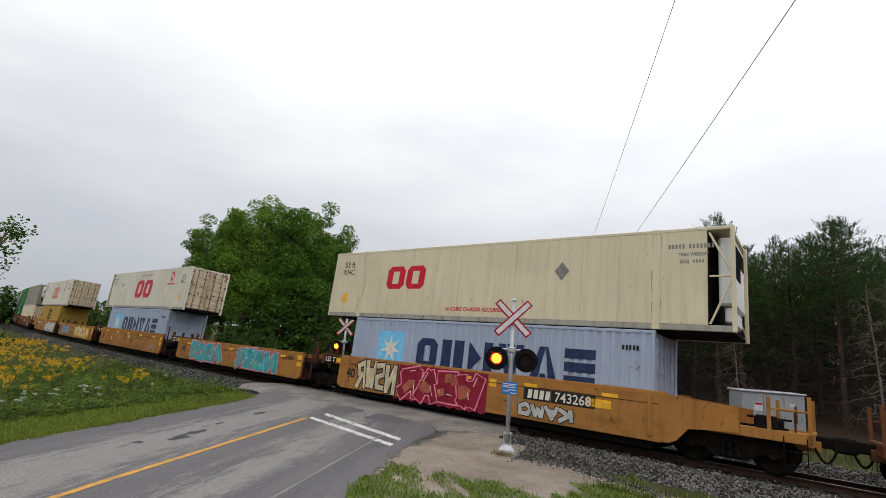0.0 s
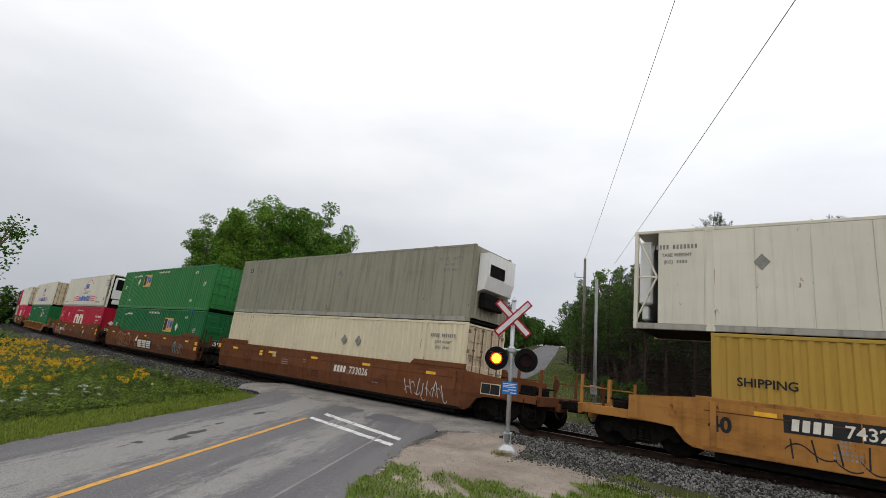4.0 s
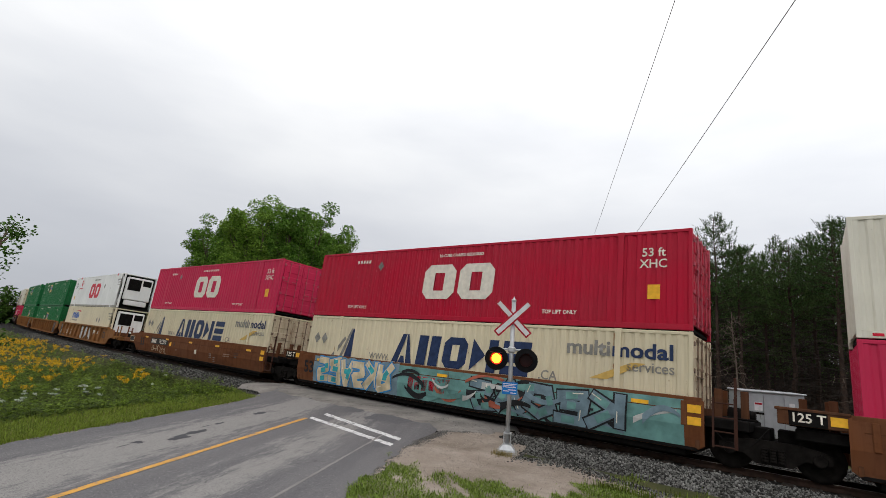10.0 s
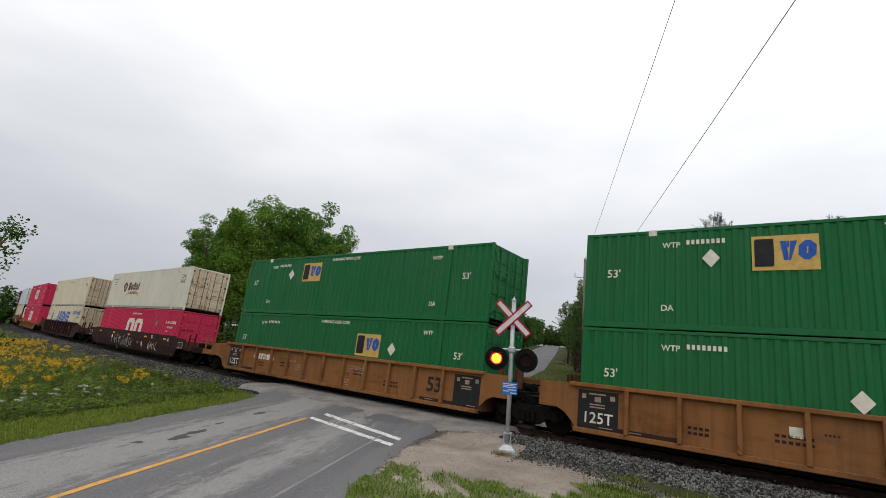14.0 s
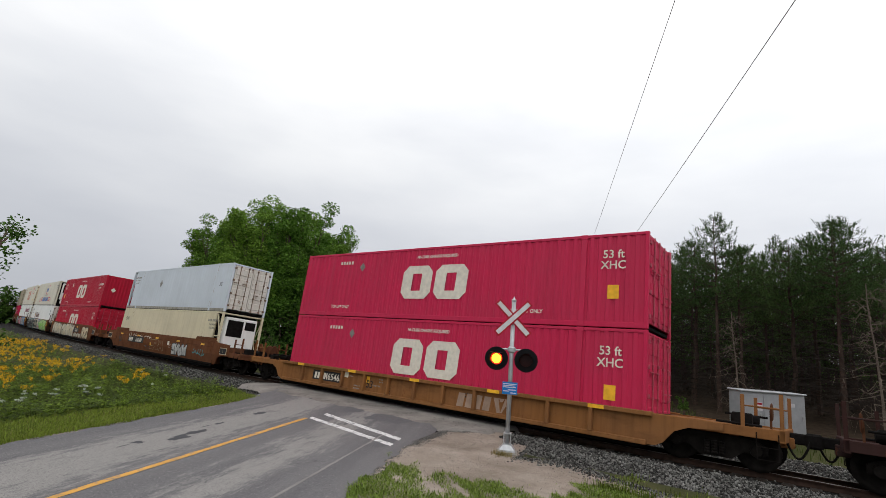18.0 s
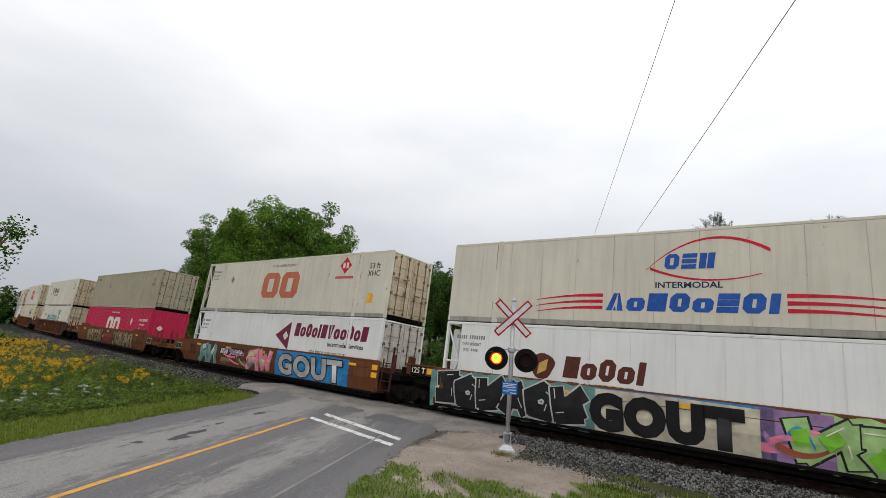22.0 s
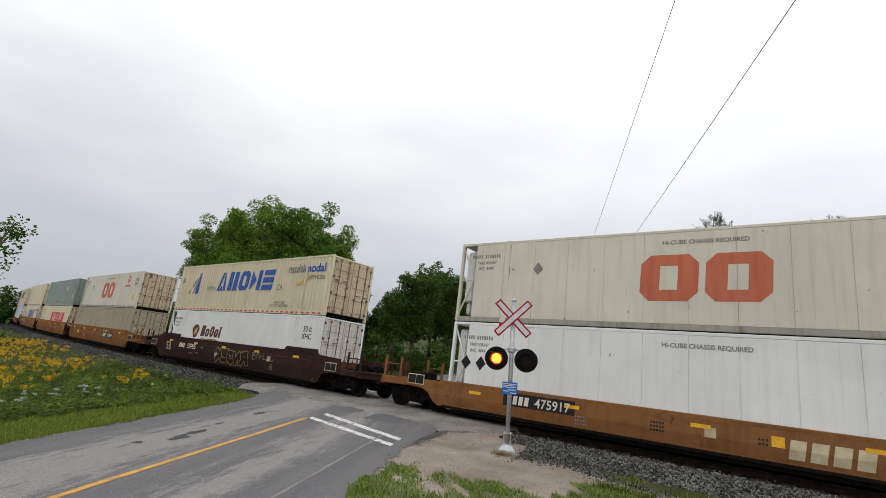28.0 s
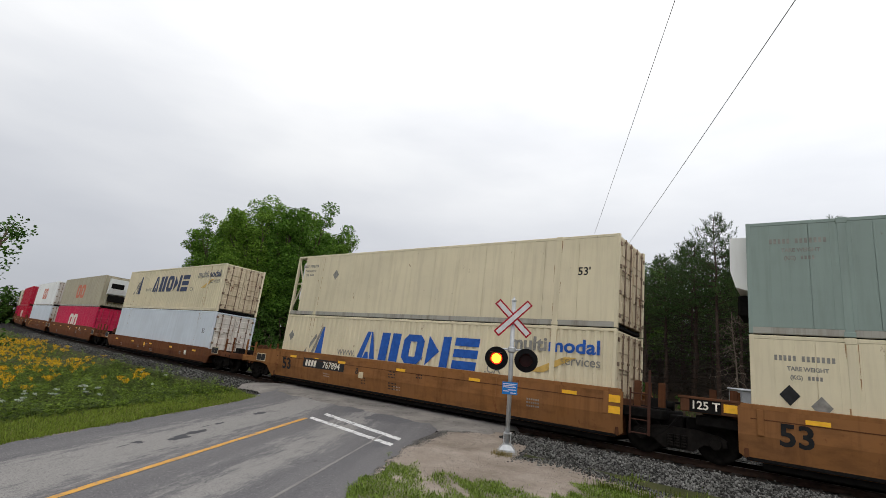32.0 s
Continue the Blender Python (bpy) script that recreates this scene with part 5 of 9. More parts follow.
    plant(road_tree, [(*at_view(-83.3, 17.0), 0.80)], 6)
    gaunt = dead_tree()
    plant(gaunt, [(*at_view(4.6, 31.5), 1.0), (*at_view(-6.0, 33), 0.8)], 11)
    # the far wood along the curve, and the thick of the pine wood
    back = []
    far = pine("pine_tree", "dark conifer in the thick of the wood", 9.0, 73, 0.34, "far trees", NEEDLE, 0.62, 2.6)
    for k in range(56):
        z = at_view(-19.5 + 33 * (k % 28) / 27 + rng.uniform(-0.4, 0.4), 41 + 11 * (k // 28) + rng.uniform(0, 10))
        back.append(canopy((*z, 1.0), 11.6, rng, 0.75))
    # trees out of view inside the curve, added to block low sky light
    shade_hem = [(*at_view(-97 - 6 * k + rng.uniform(-1.5, 1.5), 30 + rng.uniform(0, 12)), rng.uniform(0.9, 1.2)) for k in range(10)]
    for x, y, k in shade_hem:
        copy_thing(tall, Matrix.Translation((x, y, -0.5)) @ Matrix.Rotation(rng.uniform(0, 6.28), 4, "Z") @ Matrix.Scale(k, 4))
    for k in range(34):
        z = at_view(-20 + 34 * k / 33, 62 + rng.uniform(0, 26))
        back.append(canopy((*z, 1.0), 11.6, rng, 0.8))
    plant(far, back, 7)


woods()


def forest_floor():
    """Brown needle litter under the pines, its colour darkened to paint the wood's shade."""
    xs, ys = np.arange(-22.0, 30.0, 1.0), np.arange(9.0, 75.0, 1.5)
    v, at, f = [], {}, []
    for j, y in enumerate(ys):
        for i, x in enumerate(xs):
            at[i, j] = len(v)
            v.append((x, y, ground_z(x, y) + 0.05 + 0.03 * noise.noise((x * 0.7, y * 0.7, 3))))
    for i in range(len(xs) - 1):
        for j in range(len(ys) - 1):
            x, y = xs[i] + 0.5, ys[j] + 0.75
            u, w = to_road(x, y)
            if w - road_bend(u) > 10.5 + noise.noise((x * 0.4, y * 0.4, 9)) and y > 10.5 + 1.5 * noise.noise((x * 0.5, 1, 4)):
                f.append((at[i, j], at[i + 1, j], at[i + 1, j + 1], at[i, j + 1]))
    one("forest_floor", quick_mesh("forest_floor", np.array(v), np.array(f)), plain("pine_needle_litter", (0.030, 0.021, 0.014), 0.95, 0, 0.5, 3.0, 0.6, spec=0.05), "brown needle litter, darkened for the shade in the pine wood", "ground", "structure")


forest_floor()

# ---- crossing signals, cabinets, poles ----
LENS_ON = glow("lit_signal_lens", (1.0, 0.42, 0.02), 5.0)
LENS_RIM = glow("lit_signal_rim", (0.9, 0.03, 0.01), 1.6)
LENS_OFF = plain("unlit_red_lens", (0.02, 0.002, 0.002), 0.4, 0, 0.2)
HOOD = plain("matt_black_hood", (0.010, 0.010, 0.011), 0.8, 0, 0.2, spec=0.05)
SHEET = plain("white_reflective_sheet", (0.62, 0.61, 0.62), 0.5, 0, 0.12)
REDSHEET = plain("red_reflective_border", (0.36, 0.012, 0.025), 0.5, 0, 0.2)
BLUESHEET = plain("blue_sign_sheet", (0.01, 0.16, 0.48), 0.45, 0, 0.1)
CABINET = plain("brushed_grey_cabinet", (0.40, 0.41, 0.43), 0.45, 0.5, 0.12, 3.0)
CONCRETE = plain("stained_concrete", (0.30, 0.28, 0.25), 0.9, 0, 0.3, 8.0)
POLEWOOD = plain("weathered_pole_timber", (0.16, 0.135, 0.115), 0.9, 0, 0.3, 6.0)
GALV = plain("galvanised_steel", (0.26, 0.26, 0.255), 0.6, 0.4, 0.2)
WIRE = plain("weathered_grey_cable", (0.26, 0.25, 0.26), 0.6, 0, 0.1)


def blade_mesh(l, w, t0, t1):
    return Shape().box((-l / 2, t0, -w / 2), (l / 2, t1, w / 2), 0.003).mesh("blade")


def off_disc_pose(shut):
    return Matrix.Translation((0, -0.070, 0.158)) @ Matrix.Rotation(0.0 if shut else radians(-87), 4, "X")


def signal(lit_left=True):
    """Faces -y; stands on z = 0."""
    g = thing("crossing_signal", "aluminium crossing signal with a white and red crossbuck", "crossing signal", "crossing signals")
    put("foundation", Shape().box((-0.26, -0.26, -0.35), (0.26, 0.26, 0.05), 0.03), CONCRETE, g)
    skirt = Shape()
    for z, r in ((0.04, 0.21), (0.09, 0.20), (0.20, 0.105), (0.225, 0.105)):
        skirt.v += [(-r, -r, z), (r, -r, z), (r, r, z), (-r, r, z)]
    skirt.f = [(i * 4 + k, i * 4 + (k + 1) % 4, i * 4 + 4 + (k + 1) % 4, i * 4 + 4 + k) for i in range(3) for k in range(4)] + [(12, 13, 14, 15)]
    put("mast_base", skirt, ALU, g, "splayed aluminium mast base")
    frame_ = Shape()
    for x in (-0.085, 0.085):
        for y in (-0.085, 0.085):
            frame_.box((x - 0.014, y - 0.014, 0.22), (x + 0.014, y + 0.014, 0.47), 0.004)
    frame_.box((-0.10, -0.10, 0.46), (0.10, 0.10, 0.49), 0.005)
    put("base_frame", frame_, ALU, g, "open aluminium frame round the foot of the mast")
    for x in (-0.14, 0.14):
        for y in (-0.14, 0.14):
            put("bolt", cached("bolt", lambda: Shape().tube((0, 0, 0.03), (0, 0, 0.13), 0.016, n=6).mesh("bolt")), ALU, g, at=(x, y, 0))
    put("mast", Shape().tube((0, 0, 0.2), (0, 0, 3.86), 0.058, n=14).mesh("mast", True), ALU, g)
    put("mast_cap", Shape().turned([(3.86, 0.066), (3.90, 0.066), (3.93, 0.03), (3.99, 0.008)], "z", 12), ALU, g)
    for k, a in enumerate((45, -45)):
        m = Matrix.Translation((0, -0.085 - 0.018 * k, 3.40)) @ Matrix.Rotation(radians(a), 4, "Y")
        b = put("crossbuck_blade", cached("blade", lambda: blade_mesh(1.22, 0.20, -0.004, 0.004)), REDSHEET, g, "red-bordered white crossbuck blade", at=m)
        put("white_panel", cached("panel", lambda: blade_mesh(1.14, 0.118, -0.008, -0.003)), SHEET, b)
    put("crossarm", Shape().tube((-0.36, -0.03, 2.58), (0.36, -0.03, 2.58), 0.026, n=10).box((-0.10, -0.10, 2.50), (0.10, 0.08, 2.66), 0.03), ALU, g)
    for x, lit in ((-0.385, lit_left), (0.385, not lit_left)):
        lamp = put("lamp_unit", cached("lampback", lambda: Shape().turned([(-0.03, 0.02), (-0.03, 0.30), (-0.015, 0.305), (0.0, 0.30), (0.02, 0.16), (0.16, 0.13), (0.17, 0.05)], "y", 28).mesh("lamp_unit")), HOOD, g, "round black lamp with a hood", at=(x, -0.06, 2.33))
        hood = Shape()
        n = 18
        for k in range(n + 1):
            a = radians(-25 + 230 * k / n)
            for y, r in ((-0.03, 0.165), (-0.30, 0.175), (-0.30, 0.185), (-0.03, 0.178)):
                hood.v.append((r * math.cos(a), y if 0.15 < k / n < 0.85 else y * 0.7, r * math.sin(a)))
        for k in range(n):
            for j in range(4):
                hood.f.append((k * 4 + j, k * 4 + (j + 1) % 4, k * 4 + 4 + (j + 1) % 4, k * 4 + 4 + j))
        put("hood", cached("hood", lambda: hood.mesh("hood")), HOOD, lamp)
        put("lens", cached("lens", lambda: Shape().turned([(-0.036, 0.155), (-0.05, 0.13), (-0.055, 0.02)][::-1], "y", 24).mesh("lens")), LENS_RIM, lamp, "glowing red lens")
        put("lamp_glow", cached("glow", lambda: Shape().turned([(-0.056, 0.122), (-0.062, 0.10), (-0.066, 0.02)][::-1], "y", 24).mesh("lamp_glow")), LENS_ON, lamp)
        # both lamps glow steadily; an added disc under the hood drops to imitate each going dark in turn
        put("shutter", cached("shutter", lambda: Shape().turned([(-0.010, 0.157), (-0.004, 0.160), (0.0, 0.157)], "y", 24, (0, 0, -0.158)).mesh("shutter")), LENS_OFF, lamp, "added dark red disc standing in for the unlit lamp", at=off_disc_pose(not lit))
    sign = put("notice", Shape().box((-0.195, -0.075, 1.44), (0.195, -0.066, 1.75), 0.003), BLUESHEET, g, "small blue notice with white lines of writing")
    for i, (x0, x1, z) in enumerate(((-0.17, 0.17, 1.70), (-0.17, 0.12, 1.66), (-0.17, 0.16, 1.62), (-0.05, 0.17, 1.555), (-0.17, -0.02, 1.52), (0.02, 0.17, 1.48))):
        put("lettering", Shape().box((x0, -0.079, z - 0.010), (x1, -0.074, z + 0.010), 0.001), SHEET, sign)
    return g


FACE_TURN = Matrix.Rotation(math.atan2(0.459, 0.888), 4, "Z")
sig = signal()
sig.matrix_basis = Matrix.Translation((-6.42, -3.98, -0.10)) @ FACE_TURN
far_sig = copy_thing(sig, Matrix.Translation((-20.6, 3.05, -0.42)) @ FACE_TURN)


def cabinet():
    c = thing("signal_cabinet", "grey metal signal cabinet with three doors", "cabinet")
    put("plinth", Shape().box((-1.62, -0.48, -0.45), (1.62, 0.48, 0.0), 0.02), CONCRETE, c)
    put("housing", Shape().box((-1.58, -0.42, 0.0), (1.58, 0.45, 1.86), 0.02), CABINET, c)
    put("roof", Shape().box((-1.63, -0.50, 1.86), (1.63, 0.50, 1.93), 0.02), CABINET, c)
    for x0, x1 in ((-1.54, -0.52), (-0.48, 0.50), (0.54, 1.54)):
        d = put("door", Shape().box((x0, -0.445, 0.06), (x1, -0.418, 1.80), 0.01), CABINET, c)
        put("handle", Shape().box((x1 - 0.16, -0.475, 0.80), (x1 - 0.10, -0.44, 1.02), 0.01), ALU, d)
        for z in (0.3, 1.5):
            put("hinge", Shape().tube((x0 + 0.03, -0.45, z), (x0 + 0.03, -0.45, z + 0.14), 0.018, n=6), ALU, d)
    put("notice", Shape().box((-0.95, -0.455, 1.12), (-0.55, -0.447, 1.46), 0.002), SHEET, c, "white notice with a red heading")
    put("notice_heading", Shape().box((-0.93, -0.459, 1.36), (-0.57, -0.454, 1.44), 0.001), REDSHEET, c)
    put("label_plate", Shape().box((0.78, -0.455, 1.35), (1.05, -0.447, 1.50), 0.002), SHEET, c)
    return c


cab = cabinet()
cab.matrix_basis = Matrix.Translation((-1.75, 10.35, -0.36)) @ Matrix.Rotation(radians(37), 4, "Z") @ Matrix.Diagonal((0.86, 1, 1, 1))


def pole(name, label, x, y, z, h, r, mat, lean=0.0):
    t = thing(name, label, "pole")
    put("shaft", Shape().tube((0, 0, -0.8), (lean, 0, h), r, r * 0.72, 12).mesh("shaft", True), mat, t)
    t.matrix_basis = Matrix.Translation((x, y, z))
    return t


mast = pole("service_mast", "slim galvanised service mast beyond the track", -7.86, 6.4, -0.4, 6.35, 0.085, GALV)
put("meter_box", Shape().box((-0.14, -0.22, 1.2), (0.14, -0.08, 1.6), 0.02), GALV, mast)
util = pole("utility_pole", "weathered wooden utility pole with a side bracket", -16.65, 28.0, 0.0, 11.2, 0.16, POLEWOOD)
put("bracket", Shape().tube((-0.95, 0, 9.55), (0, 0, 9.45), 0.03, n=6).tube((-0.95, 0, 9.55), (-0.95, 0, 9.95), 0.04, n=6), GALV, util)
put("insulator", Shape().turned([(11.1, 0.05), (11.2, 0.09), (11.3, 0.05), (11.38, 0.03)], "z", 10), GALV, util)


def cable(label, a, b, sag, r=0.012, n=40):
    a, b = Vector(a), Vector(b)
    s = Shape()
    side, rise = (b - a).cross(Vector((0, 0, 1))).normalized(), Vector((0, 0, 1))
    for i in range(n + 1):
        p = a.lerp(b, i / n) - rise * (sag * 4 * (i / n) * (1 - i / n))
        s.v += [tuple(p + (side * math.cos(k * math.pi / 3) + rise * math.sin(k * math.pi / 3)) * r) for k in range(6)]
    s.f = [(i * 6 + k, i * 6 + (k + 1) % 6, i * 6 + 6 + (k + 1) % 6, i * 6 + 6 + k) for i in range(n) for k in range(6)]
    one("overhead_cable", s, WIRE, label, "cable", group="overhead cables")


def past(eye_ray, a, far):
    """The line from a through a spot high over the road, carried on beyond it."""
    return Vector(a) + (Vector(eye_ray) - Vector(a)) * far


cable("thin grey overhead cable from the utility pole", (-16.6, 28.0, 11.3), past((-2.0, -5.8, 10.0), (-16.6, 28.0, 11.3), 1.6), 0.15, 0.008)
cable("grey overhead cable running beside the road", (-14.25, 28.97, 10.85), past((0.0, -4.6, 10.0), (-14.25, 28.97, 10.85), 1.6), 0.15, 0.012)


def fence():
    for k in range(7):
        x, y = road_xy(15 + 3.4 * k, -8.6)
        t = thing("fence_post", "weathered grey timber fence post in the grass", "fence post", "fence posts")
        put("shaft", cached("fence_post", lambda: Shape().tube((0, 0, -0.3), (0, 0, 1.15), 0.065, 0.055, 8).mesh("shaft")), POLEWOOD, t)
        t.matrix_basis = Matrix.Translation((x, y, ground_z(x, y)))


fence()

# ---- containers ----
CW, CH = 1.2955, 2.896
FACE = -CW - 0.001


def corrugated(x0, x1, z0, z1):
    """A pressed steel side that faces -y, with a flat back."""
    s = Shape()
    n = max(1, round((x1 - x0) / 0.278))
    p, out, deep = (x1 - x0) / n, -CW, -CW + 0.038
    pts = []
    for i in range(n):
        a = x0 + i * p
        pts += [(a, out), (a + 0.34 * p, out), (a + 0.5 * p, deep), (a + 0.84 * p, deep)]
    pts.append((x1, out))
    m = len(pts)
    s.v = [(x, y, z0) for x, y in pts] + [(x, y, z1) for x, y in pts] + [(x0, -CW + 0.07, z0), (x1, -CW + 0.07, z0), (x0, -CW + 0.07, z1), (x1, -CW + 0.07, z1)]
    s.f = [(i, i + 1, m + i + 1, m + i) for i in range(m - 1)] + [(2 * m, 2 * m + 2, 2 * m + 3, 2 * m + 1)]
    return s.mesh("side_wall")


def panelled(x0, x1, z0, z1):
    """A smooth insulated side: broad panels with raised seams, and a faint press line down each panel."""
    s = Shape()
    n = max(1, round((x1 - x0) / 1.22))
    p, out = (x1 - x0) / n, -CW
    pts = [(x0, out)]
    for i in range(n):
        a = x0 + i * p
        for q in (1 / 3, 2 / 3):
            b = a + q * p
            pts += [(b - 0.012, out), (b, out + 0.004), (b + 0.012, out)]
        if i < n - 1:
            a += p
            pts += [(a - 0.036, out), (a - 0.030, out - 0.003), (a - 0.006, out - 0.003), (a - 0.003, out + 0.014), (a + 0.003, out + 0.014), (a + 0.006, out - 0.003), (a + 0.030, out - 0.003), (a + 0.036, out)]
    pts.append((x1, out))
    return strip(s, pts, z0, z1).mesh("side_wall")


def strip(s, pts, z0, z1):
    m = len(pts)
    x0, x1 = pts[0][0], pts[-1][0]
    s.v = [(x, y, z0) for x, y in pts] + [(x, y, z1) for x, y in pts] + [(x0, -CW + 0.07, z0), (x1, -CW + 0.07, z0), (x0, -CW + 0.07, z1), (x1, -CW + 0.07, z1)]
    s.f = [(i, i + 1, m + i + 1, m + i) for i in range(m - 1)] + [(2 * m, 2 * m + 2, 2 * m + 3, 2 * m + 1)]
    return s


def ribbed_end():
    """The closed front end, pressed in upright ribs; faces +x."""
    s = Shape()
    n = 9
    p = 2.30 / n
    pts = []
    for i in range(n):
        y = -1.15 + i * p
        pts += [(0.0, y), (0.0, y + 0.34 * p), (-0.035, y + 0.5 * p), (-0.035, y + 0.84 * p)]
    pts.append((0.0, 1.15))
    m = len(pts)
    s.v = [(x, y, 0.16) for x, y in pts] + [(x, y, 2.80) for x, y in pts] + [(-0.07, -1.15, 0.16), (-0.07, 1.15, 0.16), (-0.07, -1.15, 2.80), (-0.07, 1.15, 2.80)]
    s.f = [(i, i + 1, m + i + 1, m + i) for i in range(m - 1)] + [(2 * m, 2 * m + 2, 2 * m + 3, 2 * m + 1)]
    return s.mesh("end_wall")


def door_leaf():
    s = Shape()
    s.box((-0.05, 0.01, 0.17), (0.0, 1.13, 2.77), 0.01)
    for k in range(4):
        s.box((-0.02, 0.08, 0.34 + k * 0.60), (0.022, 1.06, 0.72 + k * 0.60), 0.02)
    return s.mesh("door")


def lock_rod():
    s = Shape()
    s.tube((0, 0, 0.14), (0, 0, 2.80), 0.021, n=6)
    for z in (0.24, 1.0, 1.9, 2.66):
        s.box((-0.035, -0.05, z - 0.035), (0.03, 0.05, z + 0.035), 0.008)
    s.box((0.0, -0.02, 1.18), (0.035, 0.30, 1.215), 0.006)
    return s.mesh("lock_rod")


def hinge_set():
    s = Shape()
    for z in (0.34, 1.05, 1.85, 2.56):
        s.box((-0.02, -0.07, z - 0.06), (0.035, 0.06, z + 0.06), 0.01)
    return s.mesh("hinges")


def frame_brace():
    s = Shape()
    s.tube((0.05, -CW + 0.05, 0.2), (0.62, -CW + 0.05, 1.5), 0.032, n=6)
    s.tube((0.62, -CW + 0.05, 1.5), (0.05, -CW + 0.05, 2.74), 0.032, n=6)
    s.tube((0.05, -CW + 0.05, 1.5), (0.62, -CW + 0.05, 1.5), 0.028, n=6)
    return s.mesh("brace")


def cooling_unit():
    s = Shape()
    s.box((-0.32, -0.98, 0.75), (0.06, 0.98, 2.66), 0.06)
    s.box((-0.2, -0.85, 0.3), (0.0, 0.85, 0.72), 0.04)
    return s.mesh("cooling_unit")


def cooling_grille():
    s = Shape()
    s.box((0.055, -0.86, 1.55), (0.075, 0.1, 2.5), 0.006)
    s.box((0.055, 0.22, 2.02), (0.075, 0.86, 2.5), 0.006)
    for k in range(9):
        s.box((0.07, -0.84, 1.60 + k * 0.10), (0.09, 0.08, 1.635 + k * 0.10), 0.004)
    return s.mesh("grille")


MOVING = []


def container(T, z, feet, kind, mat, label, right="door", left="wall", marks=(), post=None, group="containers on the train"):
    half = {53: 8.077, 40: 6.096}[feet]
    root = thing("container", label, "container", group)
    MOVING.append((root, T, z))
    xr, xl = half - (0.66 if right == "reefer" else 0.09), -half + (0.66 if left == "reefer" else 0.09)
    wall = corrugated if kind == "corr" else panelled
    far = Matrix.Rotation(math.pi, 4, "Z")
    put("side_wall", cached((kind, xl, xr), lambda: wall(xl, xr, 0.17, 2.80)), mat, root)
    put("side_wall", cached((kind, -xr, -xl), lambda: wall(-xr, -xl, 0.17, 2.80)), mat, root, at=far)
    rail = cached(("rail", half), lambda: Shape().box((-half, -CW - 0.004, 0), (half, -CW + 0.11, 0.165)).mesh("bottom_rail"))
    head = cached(("head", half), lambda: Shape().box((-half, -CW - 0.004, 2.80), (half, -CW + 0.09, CH)).mesh("top_rail"))
    for m in (None, far):
        put("bottom_rail", rail, RAIL if kind == "smooth" else mat, root, at=m)
        put("top_rail", head, mat, root, at=m)
    roof = cached(("roof", half), lambda: Shape().box((-half + 0.05, -CW + 0.08, 2.80), (half - 0.05, CW - 0.08, 2.875), 0.01).mesh("roof"))
    put("roof", roof, mat, root)
    put("floor", cached(("floor", half), lambda: Shape().box((-half + 0.08, -CW + 0.1, 0.02), (half - 0.08, CW - 0.1, 0.12), 0.01).mesh("floor")), BLACK, root)
    corner = cached("corner_post", lambda: Shape().box((-0.10, -CW - 0.007, 0.0), (0.0, -CW + 0.13, CH + 0.004), 0.01).mesh("corner_post"))
    for a, flip in ((half, False), (-half, True)):
        for side in (0, 1):
            if side == 0 and not flip:
                put("corner_post", corner, mat, root, at=(a + 0.004, 0, 0))
            elif side == 0:
                put("corner_post", corner, mat, root, at=(a + 0.096, 0, 0))
            elif not flip:
                put("corner_post", corner, mat, root, at=Matrix.Translation((a - 0.096, 0, 0)) @ far)
            else:
                put("corner_post", corner, mat, root, at=Matrix.Translation((a - 0.004, 0, 0)) @ far)
    if feet == 53:
        lift = cached("lift_post", lambda: Shape().box((-0.09, -CW - 0.012, 0.0), (0.09, -CW + 0.05, CH + 0.006), 0.012).box((-0.11, -CW - 0.018, 2.76), (0.11, -CW + 0.05, CH + 0.012), 0.012).box((-0.11, -CW - 0.018, -0.004), (0.11, -CW + 0.05, 0.12), 0.012).mesh("lift_post"))
        for x in (-6.1, 6.1):
            put("lift_post", lift, mat, root, at=(x, 0, 0))
            if mat.name in DOOR_OF:
                rust_runs(root, x, int(x) + len(MOVING))
            put("lift_post", lift, mat, root, at=Matrix.Translation((x, 0, 0)) @ far)
            if post:
                cap = cached("post_cap", lambda: Shape().box((-0.115, -CW - 0.024, 2.72), (0.115, -CW + 0.05, CH + 0.016), 0.012).mesh("post_cap"))
                put("post_cap", cap, post, root, at=(x, 0, 0))
    for side, style in ((1, right), (-1, left)):
        turn = Matrix.Translation((half * side, 0, 0)) @ (Matrix.Identity(4) if side > 0 else far)
        if style == "wall":
            put("end_wall", cached("end_wall", ribbed_end), mat, root, at=turn)
            if side > 0:
                flat_end(root, turn)
        elif style == "door":
            for sgn in (1, -1):
                m = turn if sgn > 0 else turn @ Matrix.Rotation(math.pi, 4, "X") @ Matrix.Translation((0, 0, -2.94))
                door = put("door", cached("door", door_leaf), DOOR_OF.get(mat.name, mat), root, at=m)
                for y in (0.30, 0.82):
                    put("lock_rod", cached("lock_rod", lock_rod), ROD_OF.get(mat.name, mat), door, at=(0.045, y, 0))
                tagged(put("hinges", cached("hinges", hinge_set), ROD_OF.get(mat.name, mat), door, at=(0.0, 1.13, 0)), kind="stuff")
        elif style == "nose":
            put("end_wall", cached("end_wall", ribbed_end), mat, root, at=turn)
            unit = put("cooling_unit", cached("nose_unit", lambda: Shape().prism([(0.0, 1.15), (0.30, 1.25), (0.42, 1.7), (0.42, 2.62), (0.0, 2.62)], -0.95, 0.95).mesh("cooling_unit")), WHITE, root, "white cooling unit hung on the end wall", at=turn)
